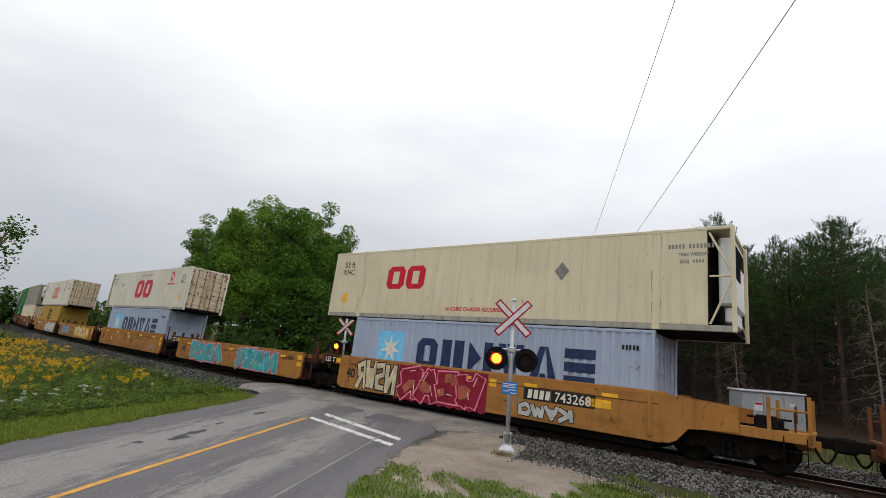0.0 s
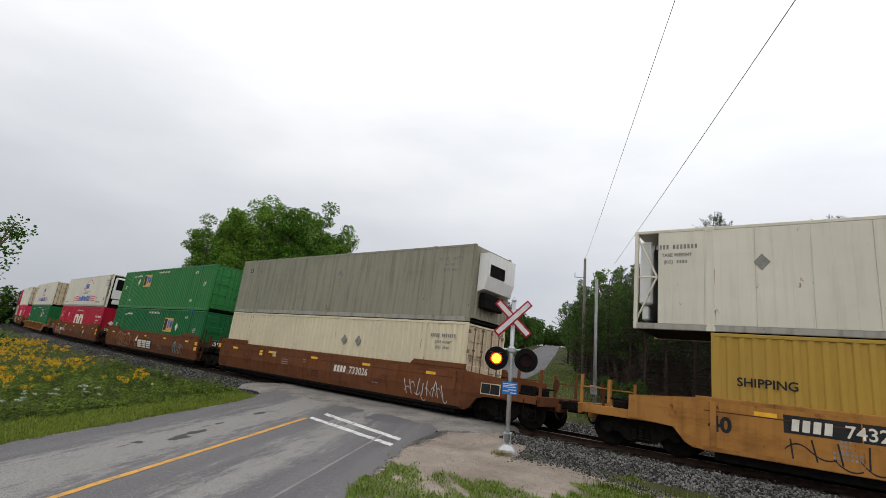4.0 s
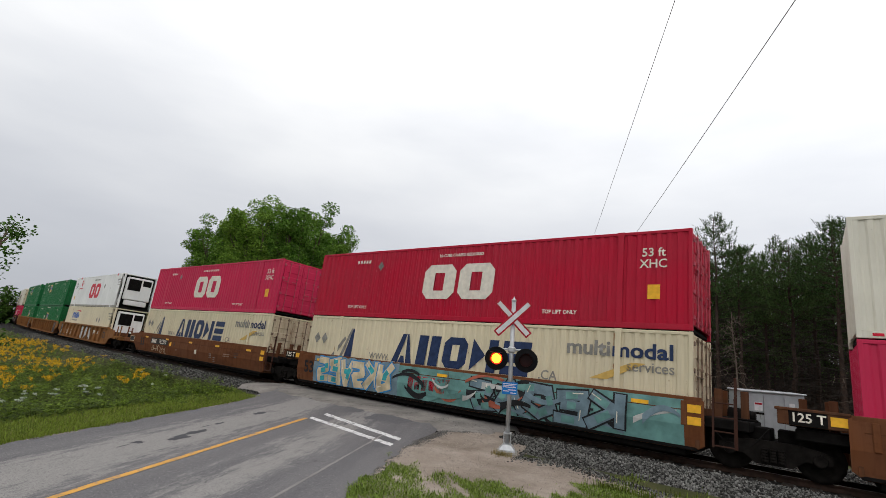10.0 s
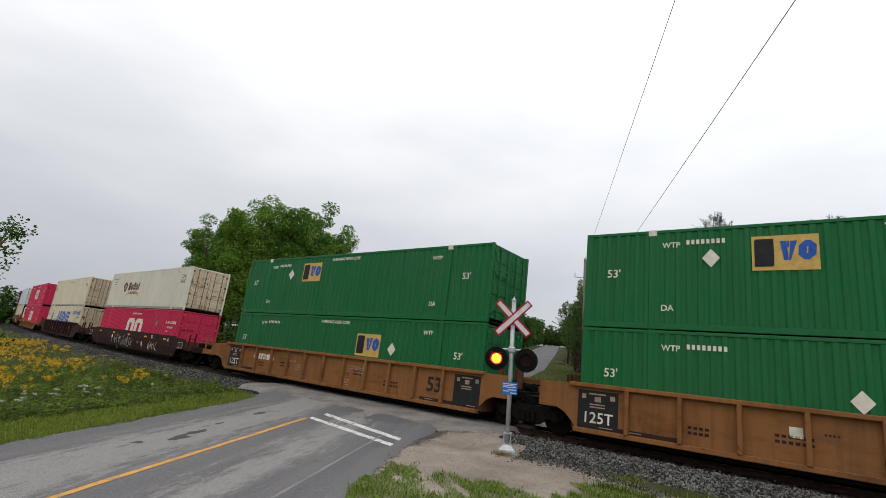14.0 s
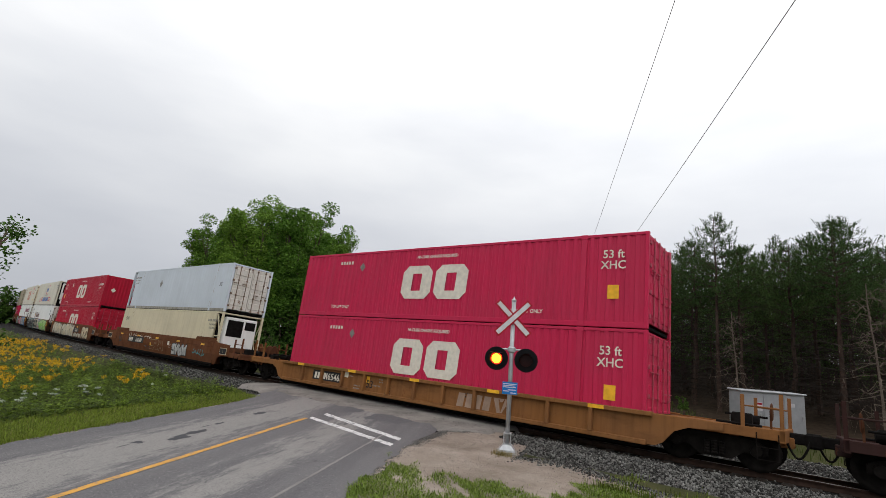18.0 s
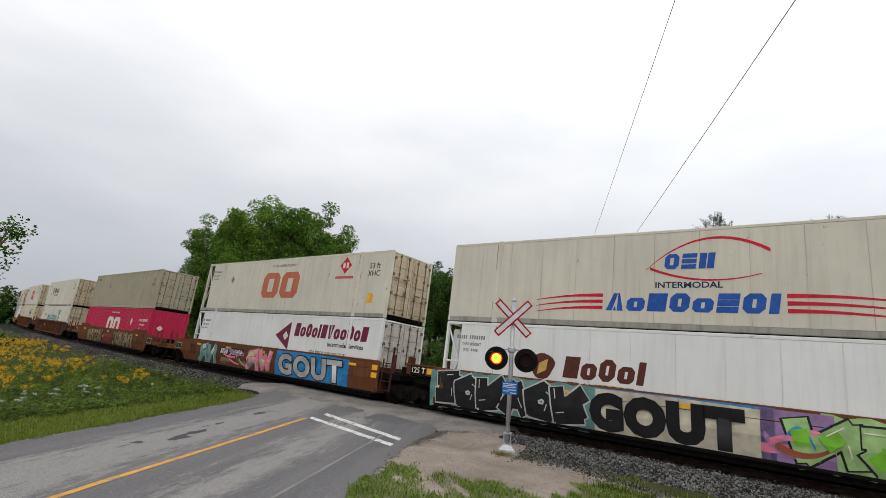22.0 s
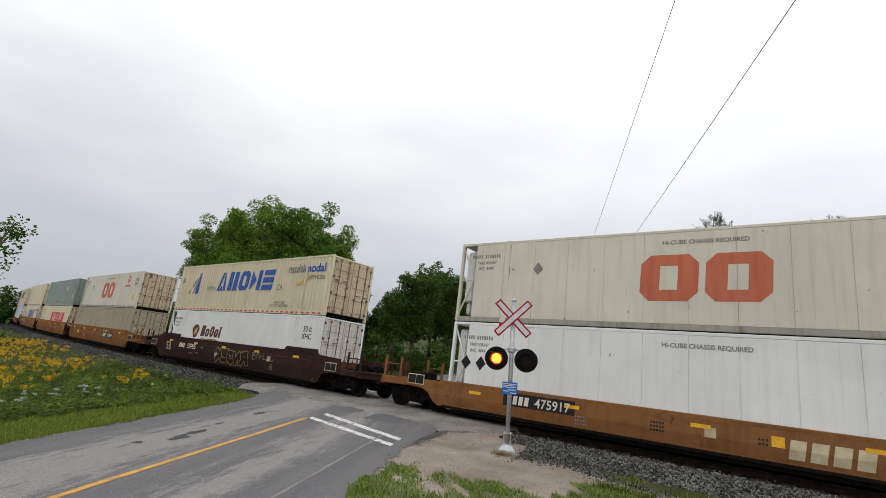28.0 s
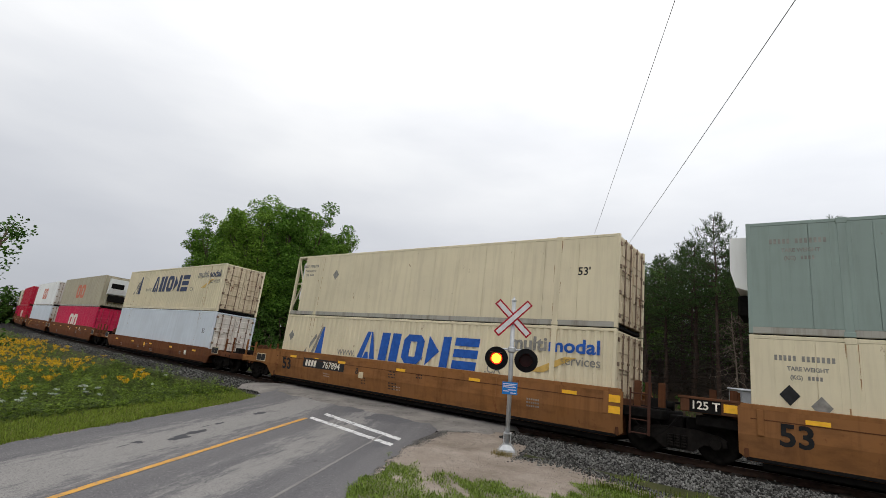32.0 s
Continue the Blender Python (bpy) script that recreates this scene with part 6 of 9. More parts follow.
            put("grille", cached("nose_grille", lambda: Shape().box((0.41, -0.8, 1.75), (0.44, 0.2, 2.2), 0.006).box((0.02, -0.8, 0.55), (0.30, 0.5, 1.12), 0.04).mesh("grille")), BLACK, unit)
        else:
            inner = Matrix.Translation((-0.64 * side, 0, 0)) @ turn
            put("bulkhead", cached("bulkhead", lambda: Shape().box((-0.06, -1.2, 0.12), (0.0, 1.2, 2.80), 0.006).mesh("bulkhead")), BLACK, root, at=inner)
            unit = put("cooling_unit", cached("cooling_unit", cooling_unit), WHITE, root, "white cooling unit with dark louvres", at=Matrix.Translation((-0.12 * side, 0, 0)) @ turn)
            put("grille", cached("grille", cooling_grille), BLACK, unit)
            brace = cached("brace", frame_brace)
            off = Matrix.Translation((-0.66, 0, 0))
            put("brace", brace, mat, root, at=turn @ off if side > 0 else Matrix.Translation((-half, 0, 0)))
            put("brace", brace, mat, root, at=Matrix.Translation((half, 0, 0)) @ far if side > 0 else Matrix.Translation((-half + 0.66, 0, 0)) @ far)
    for mark in marks:
        mark(root)
    return root


RUN = paint("rust_run", (0.30, 0.17, 0.08), 0.8, 0.9, 0.7, (0.42, 0.33, 0.20))


def rust_runs(root, x, seed):
    """Rust that has run down beside a lifting post, from its fittings at the top and the foot."""
    rnd = random.Random(seed)
    runs = []
    for side in (-1, 1):
        for top in (2.78, rnd.uniform(1.2, 2.2), rnd.uniform(0.5, 0.9)):
            if rnd.random() < 0.75:
                a, w, h = x + side * (0.10 + rnd.uniform(0, 0.025)), rnd.uniform(0.010, 0.028), rnd.uniform(0.25, 1.0)
                runs.append([(a, max(0.2, top - h)), (a + w * 0.35, max(0.2, top - h * 0.8)), (a + w, top - 0.04), (a + w * 0.6, top), (a - w * 0.5, top)])
    if runs:
        tagged(flat(root, "rust_run", runs, RUN, -CW + 0.0005, thick=0.0025), kind="stuff")


RODS = plain("rust_stained_lock_rods", (0.20, 0.14, 0.10), 0.6, 0.2, 0.5, 5.0)
RODS_PALE = plain("pale_lock_rods", (0.40, 0.07, 0.10), 0.5, 0.1, 0.3)
STAINED = paint("rust_stained_cream_doors", (0.58, 0.49, 0.34), 0.85, 0.95, 0.55, (0.20, 0.10, 0.05))
STAINED_W = paint("rust_stained_white_doors", (0.66, 0.63, 0.57), 0.7, 0.8, 0.55, (0.24, 0.14, 0.08))
ROD_OF = {"ivory_paint": RODS, "cream_paint": RODS, "off_white_paint": RODS, "white_paint": RODS, "bluish_white_paint": RODS, "tan_grey_paint": RODS, "grey_paint": RODS, "crimson_paint": RODS_PALE, "faded_crimson_paint": RODS_PALE}
DOOR_OF = {"ivory_paint": STAINED, "cream_paint": STAINED, "off_white_paint": STAINED, "white_paint": STAINED_W, "bluish_white_paint": STAINED_W}


def flat_end(root, turn):
    d = put("placard", cached("end_placard", lambda: Shape().box((0.03, -0.15, 1.3), (0.036, 0.15, 1.6), 0.001).mesh("placard")), CHALK, root, at=turn @ Matrix.Translation((0, -0.55, 1.6)) @ Matrix.Rotation(radians(45), 4, "X") @ Matrix.Translation((0, 0, -1.45)))
    return d


# marks on container sides: abstract shapes in the colours of the word marks, and plain words
def m_pair(mat, z=0.80, x=0.0, h=1.34):
    def f(c):
        flat(c, "logo", blocks(x - 1.62, x + 1.80, z, z + h, "rr", 0.05, 0.30, 0.10), mat, FACE)
    return f


def m_word(x0, x1, z0, z1, marks, mat, lean=0.0, stroke=0.26, gap=0.16):
    return lambda c: flat(c, "logo", blocks(x0, x1, z0, z1, marks, lean, stroke, gap), mat, FACE)


def m_text(body, size, x, z, mat=None, squeeze=1.0):
    def f(c):
        for i, row in enumerate(body.split("/")):
            words(c, row, size, x, z - i * size * 0.95, mat or INK, FACE - 0.004, squeeze)
    return f


def m_bars(x, z, w, h, mat=None, n=5):
    """Small writing that cannot be read: a broken bar."""
    def f(c):
        step = w / n
        flat(c, "lettering", [rect(x + i * step, x + (i + 0.62) * step, z, z + h) for i in range(n)], mat or INK, FACE)
    return f


def m_diamond(x, z, mat=None, r=0.24):
    return lambda c: flat(c, "placard", [diamond(x, z, r * 0.85, r)], mat or CHALK, FACE - 0.002, thick=0.008)


def m_label(x, z, w=0.34, h=0.42):
    return lambda c: flat(c, "label_plate", [rect(x, x + w, z, z + h)], CAUTION, FACE - 0.002)


def m_square(x, z, dark=None):
    def f(c):
        flat(c, "logo_panel", [rect(x, x + 1.42, z, z + 0.92)], L_GOLD, FACE)
        flat(c, "logo", blocks(x + 0.06, x + 0.56, z + 0.10, z + 0.84, "s", 0, 0.34, 0.15), INK, FACE - 0.005)
        flat(c, "logo", blocks(x + 0.58, x + 1.38, z + 0.26, z + 0.76, "vr", 0.08, 0.40, 0.10), L_BLUE, FACE - 0.005)
    return f


def m_rail_swoosh(c):
    up = [arc_band(-1.1, 1.95, 1.72, 0.62, 0.02, 0.10, skew=0.45), arc_band(1.75, -1.0, 1.55, -0.25, 0.02, 0.08, skew=0.20)]
    flat(c, "logo", [up[0]], L_RED, FACE)
    flat(c, "logo", [up[1]], L_RED, FACE - 0.001)
    flat(c, "logo", blocks(-0.62, 0.72, 1.72, 2.16, "ren", 0.12, 0.32, 0.16), L_BLUE, FACE - 0.005)
    words(c, "INTERMODAL", 0.24, 0.0, 1.18, L_NAVY, FACE - 0.004, 1.15)
    flat(c, "logo", blocks(-2.25, 2.15, 0.50, 1.02, "tqnrqeri", 0.14, 0.36, 0.14), L_BLUE, FACE)
    left = [arc_band(-4.55, -2.35, 0.42 + 0.19 * k, 0.05, 0.02, 0.11, skew=0.16) for k in range(3)]
    right = [arc_band(4.65, 2.25, 0.42 + 0.19 * k, 0.05, 0.02, 0.11, skew=0.16) for k in range(3)]
    flat(c, "logo", left, L_RED, FACE)
    flat(c, "logo", right, L_RED, FACE)


def m_star(c):
    flat(c, "logo_panel", [rect(-4.6, -3.2, 1.05, 2.40)], L_SKY, FACE)
    pts = []
    for k in range(14):
        r = 0.56 if k % 2 == 0 else 0.20
        a = math.pi / 2 + k * math.pi / 7
        pts.append((-3.9 + r * math.cos(a), 1.72 + r * math.sin(a)))
    s = [[(-3.9, 1.72), pts[k], pts[(k + 1) % 14]] for k in range(14)]
    flat(c, "logo", s, CHALK, FACE - 0.005)
    flat(c, "logo", blocks(-2.5, 4.65, 1.12, 2.22, "rnkvte", 0.0, 0.30, 0.18), L_NAVY, FACE)


def bold_words(parent, body, size, x, z, mat, y, squeeze=1.0):
    return tagged(put("lettering", text_mesh(body, size, 0.016), mat, parent, at=Matrix.LocRotScale((x, y, z), None, (squeeze, 1, 1))), kind="stuff")


def m_sail(mat, grey):
    def f(c):
        flat(c, "logo", [[(-5.9, 1.05), (-5.75, 1.05), (-5.15, 2.4), (-5.3, 2.4)], [(-6.5, 1.05), (-6.25, 1.05), (-5.55, 1.95), (-5.65, 2.05)]], L_GREY, FACE)
        flat(c, "logo", [[(-5.6, 1.05), (-5.1, 1.05), (-5.1, 2.4), (-5.2, 2.4)]], mat, FACE)
        words(c, "WWW.", 0.34, -3.45, 1.25, L_GREY, FACE - 0.004, 1.0)
        flat(c, "logo", blocks(-2.75, 3.45, 1.22, 2.32, "tnrke", 0.10, 0.30, 0.16), mat, FACE)
        words(c, ".CA", 0.40, 3.95, 1.22, L_GREY, FACE - 0.004, 1.0)
        words(c, "multi", 0.60, 5.22, 2.10, L_GREY, FACE - 0.004, 1.12)
        bold_words(c, "modal", 0.58, 6.78, 2.10, mat, FACE - 0.004, 1.18)
        words(c, "services", 0.40, 7.0, 1.72, L_GREY, FACE - 0.004, 1.0)
        flat(c, "logo", [[(5.3, 1.42), (5.8, 1.42), (6.9, 1.95), (6.5, 1.95)]], L_GOLD, FACE)
    return f


def m_head(z):
    def f(c):
        pts = [(-4.2 + 0.42 * math.cos(a) * (1 + 0.15 * math.sin(3 * a)), z + 0.62 + 0.40 * math.sin(a)) for a in [k * math.pi / 9 for k in range(18)]]
        flat(c, "logo", [pts], L_BROWN, FACE)
        flat(c, "logo", [[(-4.35, z + 0.35), (-4.05, z + 0.5), (-4.0, z + 0.85), (-4.3, z + 0.7)]], L_GOLD, FACE - 0.005)
        flat(c, "logo", blocks(-3.5, -1.05, z + 0.34, z + 0.98, "nqrqi", 0.14, 0.36, 0.14), L_BROWN, FACE)
        words(c, "TRANSPORT", 0.30, -2.35, z + 0.02, L_BROWN, FACE - 0.008, 1.15)
        flat(c, "logo", [arc_band(-3.6, -0.9, z, 0.16, 0.06, 0.26)], L_GOLD, FACE)
    return f


def m_quick(x, z):
    def f(c):
        flat(c, "logo", blocks(x, x + 2.5, z, z + 0.55, "nvriqneq", 0.12, 0.36, 0.16), L_BLUE, FACE)
        flat(c, "logo", [arc_band(x + 0.9, x + 2.9, z + 0.66, 0.06, 0.02, 0.13)], L_RED, FACE)
        words(c, "A", 0.20, x + 0.05, z - 0.28, L_GREY, FACE - 0.004)
        flat(c, "lettering", [rect(x + 0.25 + i * 0.27, x + 0.45 + i * 0.27, z - 0.26, z - 0.12) for i in range(7)], L_GREY, FACE)
    return f


def m_teal(c):
    word = blocks(-3.45, 2.1, 1.0, 1.85, "nrtevnk", 0.10, 0.30, 0.18)
    flat(c, "logo", word, L_TEAL, FACE)
    for s, x in ((1, 2.2), (-1, 2.3)):
        bars = []
        for k in range(6):
            z = 0.95 + k * 0.26
            w = 0.55
            a = x + (0.0 + k * 0.2 if s > 0 else 1.0 - k * 0.2)
            bars.append(rect(a, a + w, z, z + 0.18))
        flat(c, "logo", bars, L_TEAL, FACE - (0.0 if s > 0 else 0.005))


def m_arrow(c):
    flat(c, "logo", [[(0.55, 1.85), (1.75, 1.2), (1.75, 2.55)]], L_MAROON, FACE)
    flat(c, "logo", [diamond(1.42, 1.85, 0.22)], CHALK, FACE - 0.005)
    flat(c, "logo", blocks(2.1, 7.3, 1.88, 2.50, "nqrqinvqqrqn", 0.12, 0.36, 0.16), L_MAROON, FACE)
    words(c, "Intermodal Services", 0.27, 5.9, 1.55, INK, FACE - 0.004, 1.1)
    words(c, "...the force you can trust...", 0.25, 4.8, 1.18, L_GREY, FACE - 0.004, 1.1)


def m_arches(c):
    for z in (1.45,):
        flat(c, "logo", [rect(-0.8, -0.5, z, z + 0.95), rect(-0.12, 0.16, z, z + 0.95), rect(0.52, 0.82, z, z + 0.95), arc_band(-0.7, 0.1, z + 0.86, 0.06, 0.2, 0.2), arc_band(-0.02, 0.75, z + 0.86, 0.06, 0.2, 0.2)], INK, FACE)
    flat(c, "logo", [rect(-0.9, 0.95, 1.30, 1.44)], INK, FACE)


def m_red_diamond(x, z=2.32):
    def f(c):
        flat(c, "logo_panel", [diamond(x, z, 0.40, 0.40)], L_RED, FACE)
        flat(c, "logo", [rect(x - 0.2, x - 0.04, z - 0.13, z + 0.13), rect(x + 0.05, x + 0.2, z - 0.13, z + 0.13)], CHALK, FACE - 0.005)
        flat(c, "lettering", [rect(x - 0.62 + i * 0.14, x - 0.52 + i * 0.14, z - 0.62, z - 0.50) for i in range(9)], L_RED, FACE)
    return f


def m_tape(c):
    s = Shape()
    for i in range(36):
        x = -7.8 + i * 0.44
        s.box((x, FACE - 0.010, 0.05), (x + 0.2, FACE, 0.115), 0.001)
    put("reflective_tape", s, L_RED, c)


XHC = m_text("53 ft/XHC", 0.36, 7.05, 2.12)
XHC_W = m_text("53 ft/XHC", 0.36, 7.05, 2.12, CHALK)
XHC_L = m_text("53 ft/XHC", 0.36, -7.1, 2.12, CHALK)
XHC_LD = m_text("53 ft/XHC", 0.36, -7.1, 2.12)


def number_lines(x, mat):
    """The box number as a broken bar, then the weights below it."""
    def f(c):
        m_bars(x - 0.62, 2.30, 0.46, 0.13, mat, 5)(c)
        m_bars(x - 0.08, 2.30, 0.66, 0.13, mat, 7)(c)
        words(c, "TARE WEIGHT", 0.135, x + 0.02, 2.08, mat, FACE - 0.004, 0.9)
        words(c, "(KG)", 0.135, x - 0.20, 1.88, mat, FACE - 0.004, 0.9)
        m_bars(x + 0.02, 1.88, 0.30, 0.09, mat, 4)(c)
    return f


NUM_R, NUM_L = number_lines(7.05, L_GREY), number_lines(-6.95, L_GREY)
NUM_RW = lambda c: [m_bars(5.9, 1.95, 0.66, 0.18, CHALK, 5)(c), m_bars(6.68, 1.95, 0.95, 0.18, CHALK, 7)(c), m_text("TARE WEIGHT", 0.17, 6.6, 1.66, CHALK)(c), m_text("(KG)", 0.17, 6.2, 1.42, CHALK)(c)]
HICUBE = m_text("HI-CUBE CHASSIS REQUIRED", 0.17, 0.1, 2.45, L_GREY)
HICUBE_W = m_text("HI-CUBE CHASSIS REQUIRED", 0.16, 0.1, 2.45, CHALK)
TOPLIFT_W = lambda c: [m_text("TOP LIFT ONLY", 0.17, 4.2, 0.36, CHALK)(c), m_text("TOP LIFT ONLY", 0.17, -5.2, 0.36, CHALK)(c)]
WARN = lambda c: [m_text("WARNING HIGH CUBE", 0.19, 0.0, 2.58, CHALK)(c), m_text("WTP", 0.22, 5.5, 2.35, CHALK)(c), m_text("WTP", 0.22, -5.6, 2.35, CHALK)(c), m_text("DA", 0.24, 5.5, 0.52, CHALK)(c), m_text("DA", 0.24, -5.7, 0.52, CHALK)(c)]
FT_W = lambda c: [m_text("53'", 0.34, 7.0, 1.55, CHALK)(c), m_text("53'", 0.34, -7.2, 1.5, CHALK)(c)]


def red_marks(logo=True):
    return [m_pair(CHALK), XHC_W, HICUBE_W, TOPLIFT_W, m_diamond(-4.1, 2.2, L_GREY, 0.2), m_label(6.9, 0.85), m_bars(-5.6, 2.35, 0.9, 0.14, CHALK)]


def green_marks(x, z):
    return [m_square(x, z), WARN, FT_W, m_diamond(x - 0.95 if x < 0 else x + 2.1, z + 0.38, None, 0.26), m_bars(-5.2, 2.42, 1.0, 0.13, CHALK, 8)]


def cream_marks(logo=L_FADED, cf=5.1):
    return [m_pair(logo), m_red_diamond(cf), XHC if cf > 0 else XHC_LD, NUM_L if cf > 0 else NUM_R, m_diamond(-4.9 if cf > 0 else 3.0, 1.85, L_GREY, 0.22), m_label(6.85 if cf > 0 else -7.2, 0.6), HICUBE]

# ---- well cars ----
SKIN = -1.475


def wheel_mesh():
    s = Shape()
    s.turned([(0.07, 0.10), (0.075, 0.33), (0.10, 0.36), (0.10, 0.455), (-0.03, 0.462), (-0.035, 0.50), (-0.065, 0.50), (-0.07, 0.36), (-0.02, 0.33), (-0.06, 0.16), (-0.09, 0.10)][::-1], "y", 16)
    return s.mesh("wheel", True)


def side_frame_mesh():
    s = Shape()
    s.prism([(-1.12, 0.40), (-0.98, 0.36), (-0.62, 0.40), (-0.36, 0.20), (0.36, 0.20), (0.62, 0.40), (0.98, 0.36), (1.12, 0.40), (1.12, 0.58), (0.95, 0.66), (0.45, 0.74), (-0.45, 0.74), (-0.95, 0.66), (-1.12, 0.58)], -1.10, -0.98)
    for x in (-0.89, 0.89):
        s.turned([(-1.16, 0.06), (-1.16, 0.13), (-1.08, 0.15)], "y", 12, (x, 0, 0.46))
    return s.mesh("side_frame")


def spring_mesh():
    prof = []
    for k in range(5):
        prof += [(0.25 + k * 0.066, 0.058), (0.27 + k * 0.066, 0.074), (0.295 + k * 0.066, 0.074)]
    return Shape().turned(prof, "z", 8, (0, -1.14, 0)).mesh("spring")


def bogie(car, x):
    b = put("bogie", cached("bolster", lambda: Shape().box((-0.24, -1.05, 0.42), (0.24, 1.05, 0.72), 0.04).box((-1.0, -0.12, 0.40), (1.0, 0.12, 0.56), 0.03).mesh("bogie")), GRIME, car, "greasy dark four-wheel bogie", at=(x, 0, 0))
    turn = Matrix.Rotation(math.pi, 4, "Z")
    for m in (Matrix.Identity(4), turn):
        put("side_frame", cached("side_frame", side_frame_mesh), GRIME, b, at=m)
        for sx in (-0.165, 0.0, 0.165):
            put("spring", cached("spring", spring_mesh), GRIME, b, at=m @ Matrix.Translation((sx, 0, 0)))
    for dx in (-0.89, 0.89):
        put("axle", cached("axle", lambda: Shape().tube((0, -0.95, 0.46), (0, 0.95, 0.46), 0.08, n=10).mesh("axle", True)), GRIME, b, at=(dx, 0, 0))
        for m in (Matrix.Translation((dx, -0.76, 0.46)), Matrix.Translation((dx, 0.76, 0.46)) @ turn):
            put("wheel", cached("wheel", wheel_mesh), GRIME, b, "worn steel wheel", at=m)
    return b


def coupler(car, x, side):
    s = Shape()
    s.box((-0.9, -0.12, 0.72), (0.0, 0.12, 0.98), 0.03).box((-0.12, -0.20, 0.66), (0.16, 0.20, 1.02), 0.05)
    hose = [(-0.5 + 0.5 * k / 8, -0.42, 0.82 - 0.42 * math.sin(math.pi * k / 8)) for k in range(9)]
    for a, b in zip(hose, hose[1:]):
        s.tube(a, b, 0.028, n=6)
    me = cached("coupler", lambda: s.mesh("coupler"))
    put("coupler", me, BLACK, car, at=Matrix.Translation((x, 0, 0)) @ (Matrix.Identity(4) if side > 0 else Matrix.Rotation(math.pi, 4, "Z")))


def platform_mesh(x0, x1, tall):
    s = Shape()
    s.box((x0, -1.36, 0.86), (x1, 1.36, 0.98), 0.015)
    s.box((x0, -0.28, 0.60), (x1 + 0.1, 0.28, 0.86), 0.02)
    s.box((x0, -1.42, 0.78), (x1, -1.36, 1.02), 0.01)
    s.box((x0, 1.36, 0.78), (x1, 1.42, 1.02), 0.01)
    s.box((x1 - 0.12, -1.42, 0.74), (x1, 1.42, 1.04), 0.015)
    return s.mesh("end_platform")


def post_mesh(h):
    return Shape().box((-0.042, -0.036, 0.9), (0.042, 0.036, 0.98 + h), 0.010).mesh("post")


def ladder_mesh():
    s = Shape()
    for dx in (-0.24, 0.24):
        s.box((dx - 0.025, -0.02, 0.42), (dx + 0.025, 0.02, 1.62), 0.006)
    for k in range(4):
        s.tube((-0.24, 0, 0.46 + k * 0.34), (0.24, 0, 0.46 + k * 0.34), 0.018, n=6)
    return s.mesh("ladder")


def stirrup_mesh():
    s = Shape()
    for dx in (-0.22, 0.22):
        s.tube((dx, 0, 0.32), (dx, 0, 0.92), 0.013, n=5)
    for z in (0.32, 0.60):
        s.tube((-0.22, 0, z), (0.22, 0, z), 0.013, n=5)
    return s.mesh("stirrup_step")


def sag_pipe():
    """A slack brake hose hung between two brackets."""
    s = Shape()
    pts = [(1.3 * k / 10, 0, 1.0 - 0.55 * math.sin(math.pi * k / 10)) for k in range(11)]
    for a, b in zip(pts, pts[1:]):
        s.tube(a, b, 0.025, n=5)
    s.box((-0.06, -0.05, 0.92), (0.06, 0.05, 1.10), 0.01)
    return s.mesh("brake_pipe")


def brake_gear_mesh():
    s = Shape()
    s.box((-0.2, -0.6, 0.98), (0.25, -0.25, 1.32), 0.03)
    s.tube((-0.3, 0.1, 1.15), (0.35, 0.1, 1.15), 0.13, n=12)
    s.tube((-0.5, -0.9, 1.05), (0.5, -0.9, 1.05), 0.03, n=6)
    s.tube((-0.5, 0.5, 1.25), (0.5, 0.5, 1.25), 0.03, n=6)
    s.box((-0.15, 0.55, 0.98), (0.15, 0.9, 1.22), 0.03)
    return s.mesh("brake_gear")


def skin_outline(hw, sill, bot, left, right, ribbed=False):
    """The side sheet: a deep well between the bogies, arched over the bogie at a coupler end."""
    def end(kind):
        if kind == "C":
            return [(hw + 0.15, bot), (hw + 0.35, bot + 0.10), (hw + 0.62, bot + 0.42), (hw + 0.95, 0.78), (hw + 1.75, 0.84), (hw + 1.75, min(sill, 1.42))]
        if ribbed:
            return [(hw - 0.14, bot), (hw, bot + 0.20), (hw + 0.25, 0.70), (hw + 0.5, 0.82), (hw + 1.08, 0.82), (hw + 1.08, sill)]
        return [(hw - 0.02, bot), (hw + 0.16, bot + 0.12), (hw + 0.16, sill - 0.04)]
    r, l = end(right), [(-x, z) for x, z in end(left)]
    top = [(hw + 0.1, sill), (-hw - 0.1, sill)]
    return r + top + l[::-1]


def bend_at(sill, bot):
    return bot + 0.46 * (sill - bot)


def leaned(shape, zb, lean=0.19):
    """Leans everything below the bend inwards."""
    shape.v = [(x, y + max(0, zb - z) * lean, z) for x, y, z in shape.v]
    return shape


def above(poly, z, up=True):
    """The part of a polygon in x and z above (or below) a level."""
    out = []
    for i, (x1, z1) in enumerate(poly):
        x0, z0 = poly[i - 1]
        if ((z0 >= z) if up else (z0 <= z)) != ((z1 >= z) if up else (z1 <= z)):
            out.append((x0 + (x1 - x0) * (z - z0) / (z1 - z0), z))
        if (z1 >= z) if up else (z1 <= z):
            out.append((x1, z1))
    return out


def side_sheet(outline, zb):
    s = Shape()
    if zb is None:
        return s.prism(outline, SKIN, SKIN + 0.07).mesh("side_sheet")
    s.prism(above(outline, zb), SKIN, SKIN + 0.07).prism(above(outline, zb, False), SKIN, SKIN + 0.07)
    return leaned(s, zb).mesh("side_sheet")


